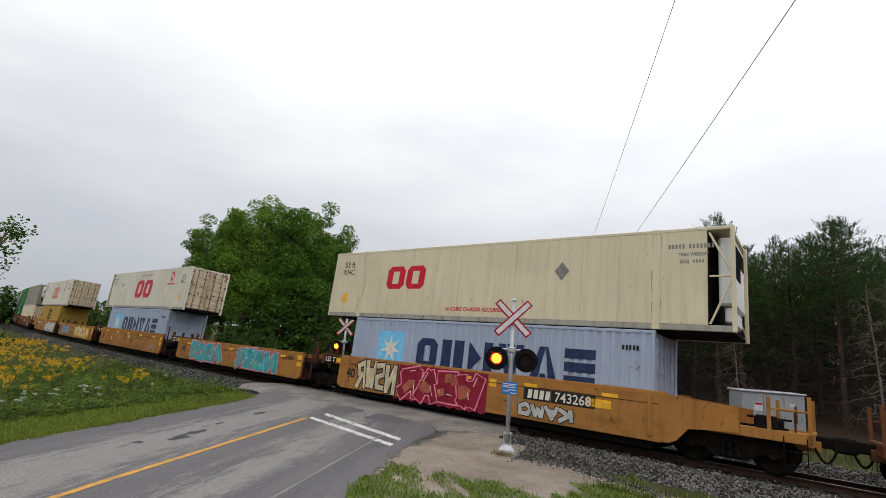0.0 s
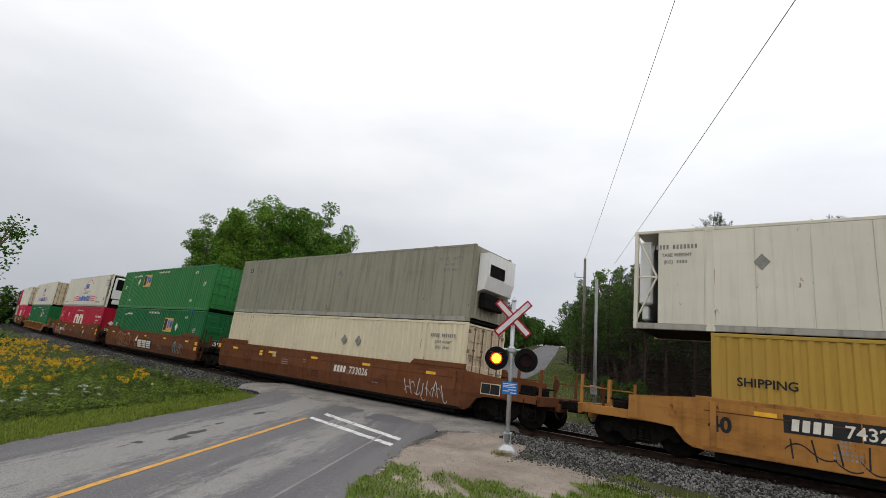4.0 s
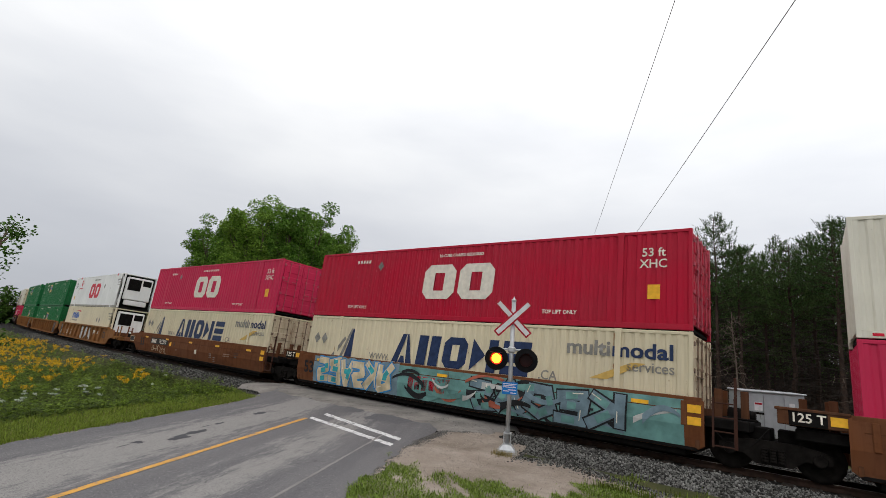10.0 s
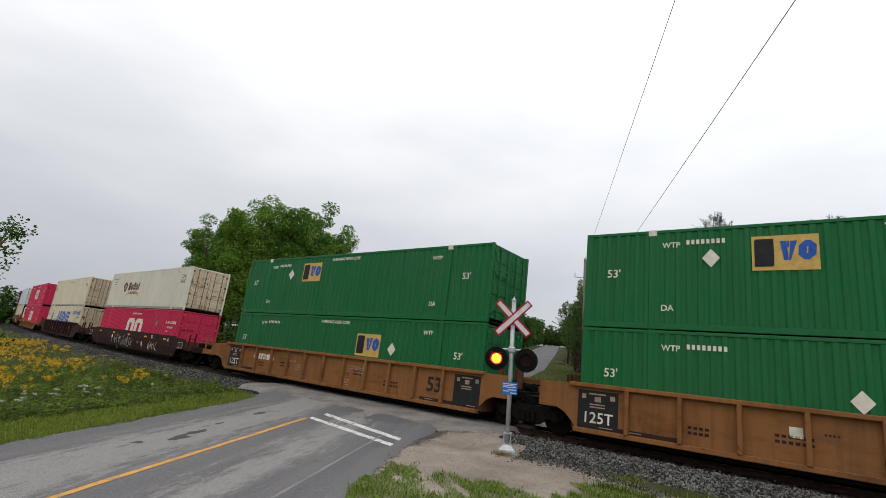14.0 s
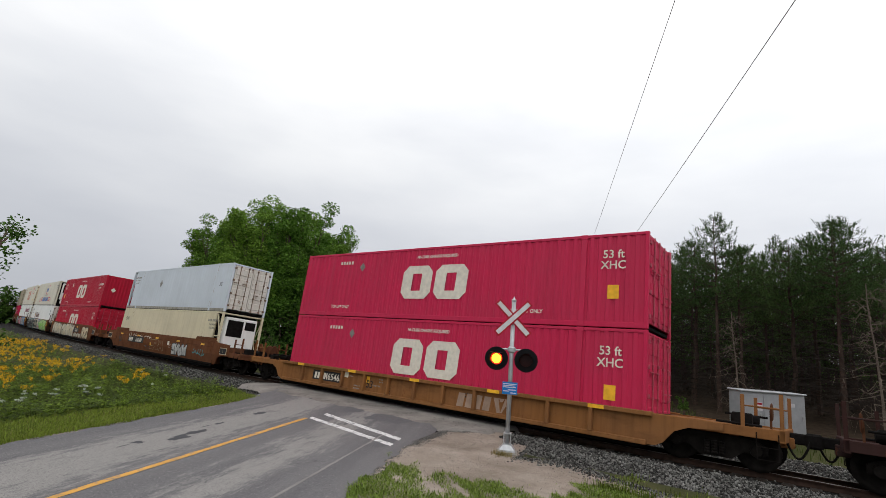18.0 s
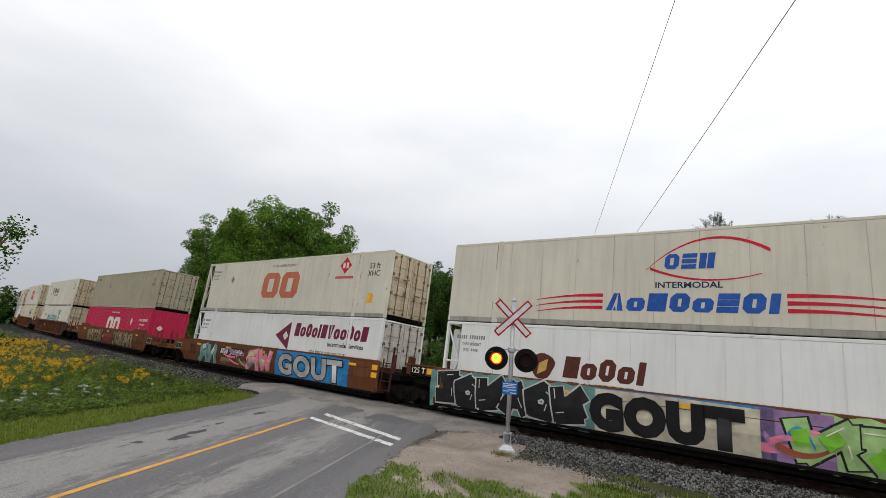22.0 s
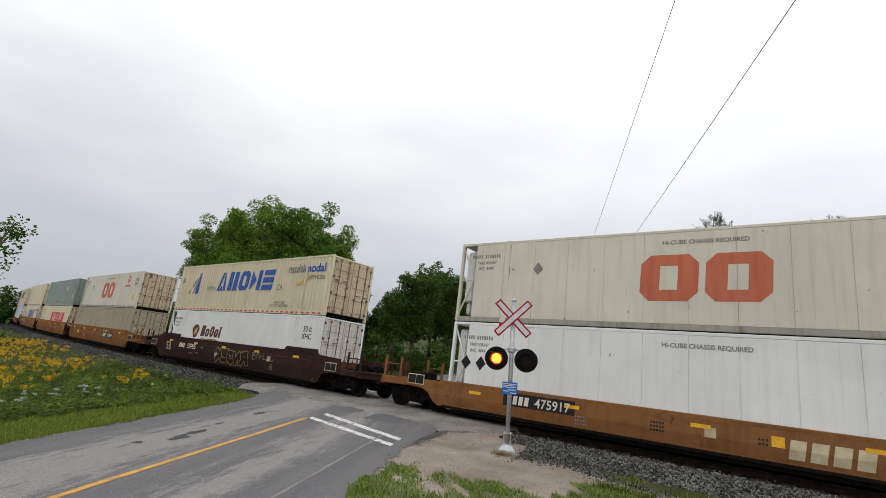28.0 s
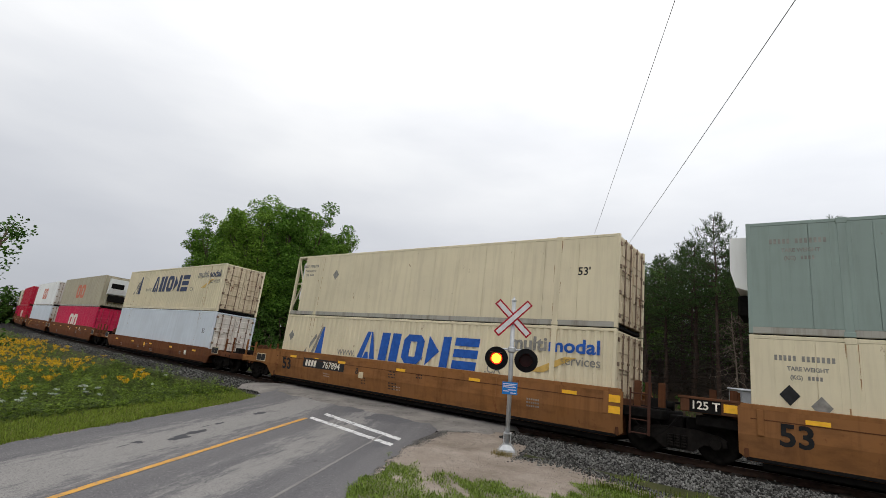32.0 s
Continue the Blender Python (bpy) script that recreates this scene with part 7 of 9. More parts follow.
def well_car(T, feet, style, mat, left, right, sill, bot, label, chord=None, marks=(), rim=False, gear=None):
    hw = {53: 8.2, 40: 6.35}[feet]
    art = {53: 9.77, 40: 7.77}[feet]
    cpl = {53: 11.75, 40: 10.1}[feet]
    car = thing("well_car", label, "railway car", "well cars of the train")
    MOVING.append((car, T, 0.0))
    far = Matrix.Rotation(math.pi, 4, "Z")
    rb = style == "rib"
    zb = bend_at(sill, bot) if feet == 53 and not rb else None
    zl = -9 if zb is None else zb
    near = cached(("skin", hw, sill, bot, left, right, rb), lambda: side_sheet(skin_outline(hw, sill, bot, left, right, rb), zb))
    back = cached(("skin", hw, sill, bot, right, left, rb), lambda: side_sheet(skin_outline(hw, sill, bot, right, left, rb), zb))
    for m, me in ((None, near), (far, back)):
        put("side_sheet", me, mat, car, at=m)
        put("top_chord", cached(("chord", hw, sill, rb), lambda: Shape().box((-hw - 0.1, SKIN - (0.13 if rb else 0.002), sill - 0.07), (hw + 0.1, SKIN + 0.13, sill + 0.05), 0.015).mesh("top_chord")), chord or mat, car, at=m)
        put("bottom_chord", cached(("low", hw, bot, sill, rb), lambda: leaned(Shape().box((-hw + 0.05, SKIN - (0.09 if rb else 0.002), bot - 0.03), (hw - 0.05, SKIN + 0.16, bot + 0.10), 0.015), zl).mesh("bottom_chord")), chord or mat, car, at=m)
        if rim:
            for sx in (-1, 1):
                put("raised_end_plate", cached(("rim", hw, sill), lambda: Shape().prism([(-1.3, sill + 0.05), (1.25, sill + 0.05), (1.25, sill + 0.22), (-1.12, sill + 0.22)], SKIN - 0.02, SKIN + 0.06).mesh("raised_end_plate")), mat, car, at=(Matrix.Identity(4) if m is None else m) @ Matrix.Translation(((hw - 1.15) * sx, 0, 0)) if sx > 0 else (Matrix.Identity(4) if m is None else m) @ Matrix.Translation((-(hw - 1.15), 0, 0)))
    if style == "rib":
        n = 11 if feet == 53 else 9
        rib = cached(("rib", sill, bot), lambda: Shape().box((-0.055, SKIN - 0.15, bot + 0.09), (0.055, SKIN + 0.005, sill - 0.06), 0.014).mesh("rib"))
        for i in range(n):
            x = -hw + 1.55 + i * (2 * hw - 3.1) / (n - 1)
            put("rib", rib, chord or mat, car, at=(x, 0, 0))
            put("rib", rib, chord or mat, car, at=far @ Matrix.Translation((x, 0, 0)))
    put("well_floor", cached(("wfloor", hw, bot), lambda: Shape().box((-hw, SKIN + 0.06, bot - 0.02), (hw, -SKIN - 0.06, bot + 0.06), 0.01).box((-hw + 0.3, SKIN + 0.20, 0.09), (hw - 0.3, -SKIN - 0.20, bot), 0.02).mesh("well_floor")), BLACK, car)
    for sx in (1, -1):
        put("bulkhead", cached(("bulk", sill), lambda: Shape().box((-0.05, SKIN + 0.06, 0.3), (0.05, -SKIN - 0.06, min(sill, 1.3)), 0.01).mesh("bulkhead")), W_GRIMY, car, at=(hw * sx, 0, 0))
    for side, kind in ((1, right), (-1, left)):
        turn = Matrix.Identity(4) if side > 0 else far
        if kind == "C":
            x0, x1 = hw + 0.05, cpl - 0.55
            put("end_platform", cached(("plat", x0, x1), lambda: platform_mesh(x0, x1, 0)), chord or mat, car, at=turn)
            bogie(car, (hw + 1.5) * side)
            coupler(car, cpl * side - 0.12 * side, side)
            for px, py, h in ((x1 - 0.06, -1.36, 0.86), (x1 - 0.06, 1.30, 0.86), (x1 - 0.85, -1.36, 0.78), (x1 - 0.85, 1.30, 0.78)):
                put("post", cached(("post", h), lambda: post_mesh(h)), chord or mat, car, at=turn @ Matrix.Translation((px, py, 0)))
            put("brake_gear", cached("brake_gear", brake_gear_mesh), BLACK, car, at=turn @ Matrix.Translation((x1 - 1.0, 0, 0)))
            put("stirrup_step", cached("stirrup", stirrup_mesh), GRIME, car, "slim bent steel stirrup step", at=turn @ Matrix.Translation((x1 - 0.35, -1.44, 0)))
            put("hand_rail", cached(("hand_rail", x0, x1), lambda: Shape().tube((x1 - 0.85, -1.36, 1.50), (x1 - 0.06, -1.36, 1.50), 0.020, n=6).tube((x1 - 0.85, 1.30, 1.50), (x1 - 0.06, 1.30, 1.50), 0.020, n=6).mesh("hand_rail")), chord or mat, car, at=turn)
            put("brake_wheel", cached("brake_wheel", lambda: Shape().turned([(-0.02, 0.05), (-0.025, 0.20), (0.0, 0.235), (0.025, 0.20), (0.02, 0.05)], "x", 16, (0, 0, 1.42)).box((-0.05, -0.05, 0.95), (0.0, 0.05, 1.46), 0.01).mesh("brake_wheel")), W_GRIMY, car, at=turn @ Matrix.Translation((x1 - 0.40, 0.45, 0)))
            if feet == 53 and style == "smooth":
                put("warning_plate", cached("warning_plate", lambda: Shape().box((-0.38, -0.008, -0.18), (0.38, 0.0, 0.18), 0.001).mesh("warning_plate")), S_BUFF, car, at=((hw + 1.2) * side, SKIN - 0.002, 1.05))
                put("warning_plate", cached("warning_inner", lambda: Shape().box((-0.35, -0.006, -0.15), (-0.01, 0.0, 0.15), 0.001).box((0.01, -0.006, -0.15), (0.35, 0.0, 0.15), 0.001).mesh("warning_plate")), INK, car, at=((hw + 1.2) * side, SKIN - 0.011, 1.05))
        else:
            put("articulation", cached(("art", hw, art), lambda: Shape().box((hw, -0.45, 0.70), (art - 0.08, 0.45, 1.02), 0.03).box((hw, -1.25, 0.86), (art - 0.45, 1.25, 1.12), 0.03).mesh("articulation")), BLACK, car, at=turn)
            put("brake_gear", cached("brake_gear", brake_gear_mesh), BLACK, car, at=turn @ Matrix.Translation((art - 0.8, 0, 0.1)))
            upright = cached("upright", lambda: Shape().box((-0.09, -0.06, 0.95), (0.09, 0.06, 1.84), 0.014).mesh("post"))
            for px, py in ((hw + 0.35, 0.3), (hw + 0.95, -0.55), (hw + 0.4, -0.9)):
                put("post", upright, W_GRIMY, car, at=turn @ Matrix.Translation((px, py, 0)))
            tagged(put("brake_pipe", cached("brake_pipe", lambda: sag_pipe()), BLACK, car, at=turn @ Matrix.Translation((hw + 0.2, -1.1, 0))), kind="stuff")
            if side > 0 and not rb:
                put("ladder", cached("ladder", ladder_mesh), GRIME if feet == 40 else W_UMBER, car, at=(hw + 0.60, -1.44, 0))
                put("grab_rail", cached("grab_rail", lambda: Shape().box((-0.03, -0.03, 0.42), (0.03, 0.03, 2.12), 0.01).mesh("grab_rail")), W_UMBER, car, at=(hw + 0.86, -1.44, 0))
                for z in (1.26, 0.96):
                    put("reflective_strip", cached("amber", lambda: Shape().box((-0.16, -0.01, -0.10), (0.16, 0.0, 0.10), 0.002).mesh("reflective_strip")), CAUTION, car, at=(hw - 0.06, SKIN - 0.003, z))
            if side < 0:
                bogie(car, -art)
            if side < 0 and not rb:
                put("end_beam", cached(("beam", hw), lambda: Shape().box((-hw - 1.45, -1.43, 1.18), (-hw - 0.1, -1.25, 1.52), 0.02).box((-hw - 1.5, -1.45, 1.50), (-hw - 0.1, 0.3, 1.57), 0.015).mesh("end_beam")), W_GRIMY, car)
                put("number_plate", cached("load_plate", lambda: Shape().box((-0.36, -0.01, -0.17), (0.36, 0.0, 0.17), 0.002).mesh("number_plate")), BLACK, car, at=(-hw - 0.87, -1.432, 1.36))
                words(car, "125 T", 0.28, -hw - 0.87, 1.27, CHALK, -1.446)
                put("reflective_strip", cached("amber", lambda: Shape().box((-0.16, -0.01, -0.10), (0.16, 0.0, 0.10), 0.002).mesh("reflective_strip")), CAUTION, car, at=(-hw - 0.30, -1.432, 1.36))
    strip = cached("strip", lambda: Shape().box((-0.23, -0.006, -0.05), (0.23, 0.0, 0.05), 0.001).mesh("reflective_strip"))
    for i in range(5 if style == "smooth" or sill < 1.3 else 0):
        put("reflective_strip", strip, CAUTION, car, at=(-hw + 1.4 + i * (2 * hw - 2.8) / 4, SKIN - (0.002 if style == "smooth" else 0.133), sill - (0.22 if style == "smooth" else 0.01)))
    rnd = random.Random(int(T * 1000))
    if style == "smooth":
        for sx in (-1, 1):
            put("end_stiffener", cached(("stiff", sill, bot, feet), lambda: leaned(Shape().box((-0.07, SKIN - 0.03, max(zl, bot + 0.09)), (0.07, SKIN + 0.005, sill - 0.06), 0.012), zl).mesh("end_stiffener")), mat, car, at=(sx * (hw - 0.30), 0, 0))
        if sill > 1.3:
            # thin darker strip that draws in the shading of the side's top lip
            put("side_crease", cached(("crease", hw, sill), lambda: Shape().box((-hw + 0.1, SKIN - 0.006, sill - 0.30), (hw - 0.1, SKIN + 0.004, sill - 0.275), 0.002).mesh("side_crease")), W_GRIMY, car)
        seam = cached(("seam", sill, bot, feet), lambda: Shape().box((-0.012, SKIN - 0.006, max(zl, bot + 0.09)), (0.012, SKIN + 0.004, sill - 0.06), 0.003).mesh("weld_seam"))
        for k in range(3):
            put("weld_seam", seam, mat, car, at=(-hw / 2 + k * hw / 2 + rnd.uniform(-0.6, 0.6), 0, 0))
    ink = S_GHOST if mat in (W_DARK, W_UMBER) else INK
    for k in range(7):
        x, z = rnd.uniform(-hw + 2.3, hw - 2.6), bot + rnd.uniform(0.25, 0.75) * (sill - bot)
        n, rows = rnd.randint(3, 7), rnd.randint(1, 3)
        tagged(flat(car, "stencil", [rect(x + i * 0.075, x + i * 0.075 + 0.045, z - r * 0.10, z - r * 0.10 + 0.05) for i in range(n) for r in range(rows)], rnd.choice((ink, L_GREY, S_GHOST)), SKIN, thick=0.002), kind="stuff")
    for k in range(2):
        x, z = rnd.uniform(-hw + 2.3, hw - 2.6), bot + rnd.uniform(0.3, 0.7) * (sill - bot)
        flat(car, "notice_plate", [rect(x, x + 0.26, z, z + 0.24)], rnd.choice((S_BUFF, CAUTION, S_WHITE)), SKIN, thick=0.003)
    for mark in marks:
        mark(car)
    if zb is not None:
        for ob in car.children:
            lay_on_bend(ob, zb)
    return car


PAINTED = ("graffiti", "lettering", "logo", "paint_patch", "stencil", "notice_plate", "number_panel")


def lay_on_bend(ob, zb, lean=0.19):
    """Lets painted marks follow the lean of the lower side."""
    if not ob.name.startswith(PAINTED):
        return
    if ob.data.users == 1 and ob.matrix_basis == Matrix.Identity(4):
        bm = bmesh.new()
        bm.from_mesh(ob.data)
        bmesh.ops.bisect_plane(bm, geom=bm.verts[:] + bm.edges[:] + bm.faces[:], plane_co=(0, 0, zb), plane_no=(0, 0, 1))
        for vert in bm.verts:
            vert.co.y += max(0, zb - vert.co.z) * lean
        bm.to_mesh(ob.data)
        bm.free()
    elif ob.location.z < zb - 0.12:
        gap = zb - ob.location.z
        ob.matrix_basis = Matrix.Translation((0, gap * lean, 0)) @ ob.matrix_basis @ Matrix.Rotation(math.atan(lean), 4, "X")


def w_number(digits, x, z, w=2.4, plate=True, mat=None):
    """The stencilled car number: bars for the owner's mark, then its digits."""
    def f(c):
        if plate:
            flat(c, "number_panel", [rect(x - w / 2, x + w / 2, z - 0.06, z + 0.34)], INK, SKIN)
        flat(c, "lettering", [rect(x - w * 0.44 + i * 0.2, x - w * 0.44 + i * 0.2 + 0.14, z, z + 0.26, 0.1) for i in range(4)], mat or CHALK, SKIN - 0.005)
        words(c, digits, 0.38, x + w * 0.2, z, mat or CHALK, SKIN - 0.009)
    return f


def w_text(body, size, x, z, mat=None):
    return lambda c: words(c, body, size, x, z, mat or INK, SKIN - 0.005)


def w_word(x0, x1, z0, z1, marks, mat, lean=0.0, stroke=0.3):
    return lambda c: flat(c, "logo", blocks(x0, x1, z0, z1, marks, lean, stroke, 0.12), mat, SKIN)


def w_hatch(x0, x1, z0, z1, n, mat):
    """Three slabs cut by fine level lines."""
    step = (x1 - x0) / n
    return lambda c: flat(c, "logo", [rect(x0 + i * step, x0 + (i + 0.86) * step, z0 + k * (z1 - z0) / 4, z0 + (k + 0.8) * (z1 - z0) / 4, 0.1) for i in range(n) for k in range(4)], mat, SKIN - 0.005)


def w_patch(x0, x1, z0, z1, mat):
    return lambda c: flat(c, "paint_patch", [rect(x0, x1, z0, z1)], mat, SKIN)


def w_plate(x0, x1, words_in=None):
    """A black end plate with white stencils, and a wine-red stain along the sill beside it."""
    def f(c):
        flat(c, "paint_patch", [rect(x0, x1, 0.36, 1.40)], INK, SKIN)
        w = x1 - x0
        bars = [rect(x0 + w * 0.30, x0 + w * 0.68, 0.93 + 0.075 * k, 0.965 + 0.075 * k) for k in (0, 1)]
        bars += [rect(x0 + w * 0.28, x0 + w * 0.70, 1.29, 1.33), rect(x0 + w * 0.42, x0 + w * 0.58, 1.10, 1.24)]
        bars += [rect(x0 + w * 0.10, x0 + w * 0.20, 1.17, 1.30), rect(x0 + w * 0.80, x0 + w * 0.92, 1.17, 1.30)]
        bars += [rect(x0 + w * 0.55, x0 + w * 0.88, 0.41, 0.435)]
        flat(c, "lettering", bars, S_GHOST, SKIN - 0.005, thick=0.003)
        if words_in:
            words(c, words_in, 0.42, (x0 + x1) / 2, 0.52, CHALK, SKIN - 0.005)
        e = x1 if x0 < 0 else x0 - 1.5
        flat(c, "paint_patch", [rect(e, e + 1.5, 0.36, 0.47)], W_DARK, SKIN, thick=0.003)
        flat(c, "lettering", [rect(e + 0.25, e + 0.62, 0.405, 0.43)], L_GREY, SKIN - 0.004, thick=0.003)
    return f


def w_stencils(xs, mat):
    """Rows of small stencils that cannot be read, low on the bays of a ribbed side."""
    def f(c):
        for i, x in enumerate(xs):
            z = 0.62 + 0.12 * (i % 3)
            flat(c, "lettering", [rect(x + 0.13 * k, x + 0.13 * k + 0.09, z + 0.13 * r, z + 0.13 * r + 0.07) for r in range(2) for k in range(6 if i % 2 else 4)], mat, SKIN, thick=0.003)
    return f


def spray(name, rgb):
    return plain(name, rgb, 0.5, 0, 0.3, 2.5, 0.05)


def stroke_bar(p, q, t):
    """A thick stroke between two points."""
    d = Vector((q[0] - p[0], q[1] - p[1]))
    d.normalize()
    n = Vector((-d.y, d.x)) * (t / 2)
    e = d * (t * 0.32)
    a, b = Vector(p) - e, Vector(q) + e
    return [tuple(a - n), tuple(b - n), tuple(b + n * 1.12), tuple(a + n * 0.9)]


def layered(c, name, polys, mat, y, label=""):
    """Sprayed shapes that overlap, each a breath above the last."""
    s = Shape()
    for i, p in enumerate(polys):
        area = sum(p[k][0] * p[(k + 1) % len(p)][1] - p[(k + 1) % len(p)][0] * p[k][1] for k in range(len(p)))
        s.prism(p if area > 0 else p[::-1], y - 0.001 - 0.0003 * i, y)
    return tagged(put(name, s, mat, c, label), kind="stuff")


GLYPHS = [
    [((0, 0), (0.1, 1)), ((0.1, 1), (0.85, 0.1)), ((0.85, 0), (1, 1))],
    [((0.1, 0), (0, 0.95)), ((0, 1), (0.9, 0.9)), ((0.05, 0.55), (0.75, 0.6)), ((0.1, 0.05), (1, 0.1))],
    [((0, 0), (0.5, 1)), ((0.5, 1), (1, 0)), ((0.2, 0.38), (0.85, 0.42))],
    [((0, 0), (0.05, 1)), ((0.05, 1), (0.85, 0.85)), ((0.85, 0.85), (0.75, 0.5)), ((0.75, 0.5), (0.1, 0.48)), ((0.45, 0.45), (1, 0))],
    [((0.2, 0.05), (0, 0.7)), ((0, 0.7), (0.5, 1)), ((0.5, 1), (1, 0.75)), ((1, 0.75), (0.85, 0.1)), ((0.85, 0.1), (0.2, 0.05))],
    [((0.95, 0.95), (0.2, 0.9)), ((0.2, 0.9), (0.1, 0.55)), ((0.1, 0.55), (0.9, 0.4)), ((0.9, 0.4), (0.8, 0.05)), ((0.8, 0.05), (0, 0.1))],
    [((0, 1), (0.25, 0.05)), ((0.25, 0.05), (0.5, 0.7)), ((0.5, 0.7), (0.75, 0.05)), ((0.75, 0.05), (1, 1))],
    [((0, 0.1), (0.1, 1)), ((0.95, 1), (0.1, 0.5)), ((0.2, 0.55), (1, 0))],
]


def w_tag(x0, x1, z0, z1, n, fill, edge, seed=1, inner=None, bold=1.0, cloud=None, glint=None):
    """Sprayed letter-like shapes that spell nothing: a cloud, dark outlines, filled strokes, glints."""
    def f(c):
        rnd = random.Random(seed)
        za, zb = (z0 - 0.05, z1 + 0.07) if z1 - z0 > 0.85 else (z0, z1)
        step, h = (x1 - x0) / n, zb - za
        t = min(0.30, 0.34 * step, 0.27 * h) * bold
        e = 0.05 if h > 0.7 else 0.025
        if cloud:
            top = [(x0 - 0.3 + (x1 - x0 + 0.6) * k / 26, min(1.52, zb + 0.02 + 0.05 * math.sin(k * 1.9 + seed))) for k in range(27)]
            low_ = [(x0 - 0.3 + (x1 - x0 + 0.6) * k / 26, za - 0.01 + 0.04 * math.sin(k * 2.3 + seed)) for k in range(27)]
            layered(c, "graffiti_cloud", [[low_[k], low_[k + 1], top[k + 1], top[k]] for k in range(26)], cloud, SKIN)
        outs, fills, lights, smears = [], [], [], []
        last = -1
        for i in range(n):
            kind = rnd.choice([k for k in range(len(GLYPHS)) if k != last])
            last = kind
            gx, gw = x0 + i * step + 0.10 * step, step * 0.82
            gz, gh = za + t * 0.6 + rnd.uniform(-0.04, 0.05) * h, h - t * 1.25
            slant = rnd.uniform(-0.18, 0.22)
            flip, turn = ((1, 0), (1, 0), (0, 1))[i % 3]

            def at(p):
                p = (1 - p[0] if flip else p[0], 1 - p[1] if turn else p[1])
                return gx + p[0] * gw + slant * (p[1] - 0.5) * gh * 0.6 + rnd.uniform(-0.03, 0.03) * gw, gz + p[1] * gh + rnd.uniform(-0.03, 0.03) * gh
            segs = [(at(p), at(q)) for p, q in GLYPHS[kind]]
            outs.append([stroke_bar(p, q, t + 2 * e) for p, q in segs])
            fills.append([stroke_bar(p, q, t) for p, q in segs])
            for p, q in segs[:2]:
                lights.append(stroke_bar((p[0] - t * 0.22, p[1] + t * 0.2), (p[0] * 0.6 + q[0] * 0.4 - t * 0.22, p[1] * 0.6 + q[1] * 0.4 + t * 0.2), 0.028))
            for p, q in segs[1:]:
                if rnd.random() < 0.6:
                    m0 = rnd.uniform(0.15, 0.5)
                    m1 = m0 + rnd.uniform(0.2, 0.45)
                    smears.append(stroke_bar((p[0] + (q[0] - p[0]) * m0, p[1] + (q[1] - p[1]) * m0), (p[0] + (q[0] - p[0]) * m1, p[1] + (q[1] - p[1]) * m1), t * 0.7))
        for i in range(n):
            layered(c, "graffiti_outline", outs[i], edge, SKIN - 0.008 - 0.005 * i)
            layered(c, "graffiti", fills[i], fill, SKIN - 0.0105 - 0.005 * i)
        if inner and smears:
            layered(c, "graffiti_shading", smears, inner, SKIN - 0.012 - 0.005 * n)
        if glint or h > 0.9:
            layered(c, "graffiti_line", lights, glint or S_WHITE, SKIN - 0.014 - 0.005 * n)
    return f


def w_letters(body, x0, x1, z0, z1, fill, edge, cloud=None):
    """Sprayed block letters."""
    def f(c):
        for k, (mat, off) in enumerate(((edge, 0.085), (fill, 0.05))):
            me = text_mesh(body, 1.0, off, 1.12)
            xs, zs = [v.co.x for v in me.vertices], [v.co.z for v in me.vertices]
            grow = 0.0 if k == 0 else 0.05
            sx, sz = (x1 - x0 - 2 * grow) / (max(xs) - min(xs)), (z1 - z0 - 2 * grow) / (max(zs) - min(zs))
            tagged(put("graffiti_letters", me, mat, c, at=Matrix.LocRotScale((x0 + grow - min(xs) * sx, SKIN - 0.010 - 0.006 * k, z0 + grow - min(zs) * sz), None, (sx, 1, sz))), kind="stuff")
        if cloud:
            layered(c, "graffiti_cloud", [arc_band(x0 - 0.25, x1 + 0.3, (z0 + z1) / 2, 0.03, z1 - z0 + 0.08, z1 - z0 + 0.02, 10)], cloud, SKIN - 0.005)
    return f


def w_bubble(x0, x1, z0, z1, n, fill, edge, seed):
    """A row of swollen rounded shapes with a dark line round each."""
    def f(c):
        rnd = random.Random(seed)
        step, h = (x1 - x0) / n, z1 - z0
        for i in range(n):
            cx, cz = x0 + (i + 0.5) * step, (z0 + z1) / 2 + rnd.uniform(-0.05, 0.05) * h
            w, g, ph = step * 0.62, h * rnd.uniform(0.44, 0.52), rnd.uniform(0, 6)
            for mat, cut, y in ((edge, 0.0, 0.001), (fill, 0.035, 0.004)):
                ring = []
                for k in range(28):
                    a = k * math.pi / 14
                    q = (1 + 0.10 * math.sin(3 * a + ph) + 0.05 * math.sin(5 * a - ph)) / (abs(math.cos(a)) ** 2.6 + abs(math.sin(a)) ** 2.6) ** (1 / 2.6)
                    ring.append((cx + (w - cut) * q * math.cos(a), cz + (g - cut) * q * math.sin(a)))
                layered(c, "graffiti" if cut else "graffiti_outline", [ring], mat, SKIN - y - 0.006 * i)
            curl = arc_band(cx - 0.3 * w, cx + 0.35 * w, cz + rnd.uniform(-0.3, 0.2) * h, rnd.choice((-1, 1)) * 0.16 * h, 0.03, 0.03, 9)
            layered(c, "graffiti_line", [curl], edge, SKIN - 0.0065 - 0.006 * i)
    return f


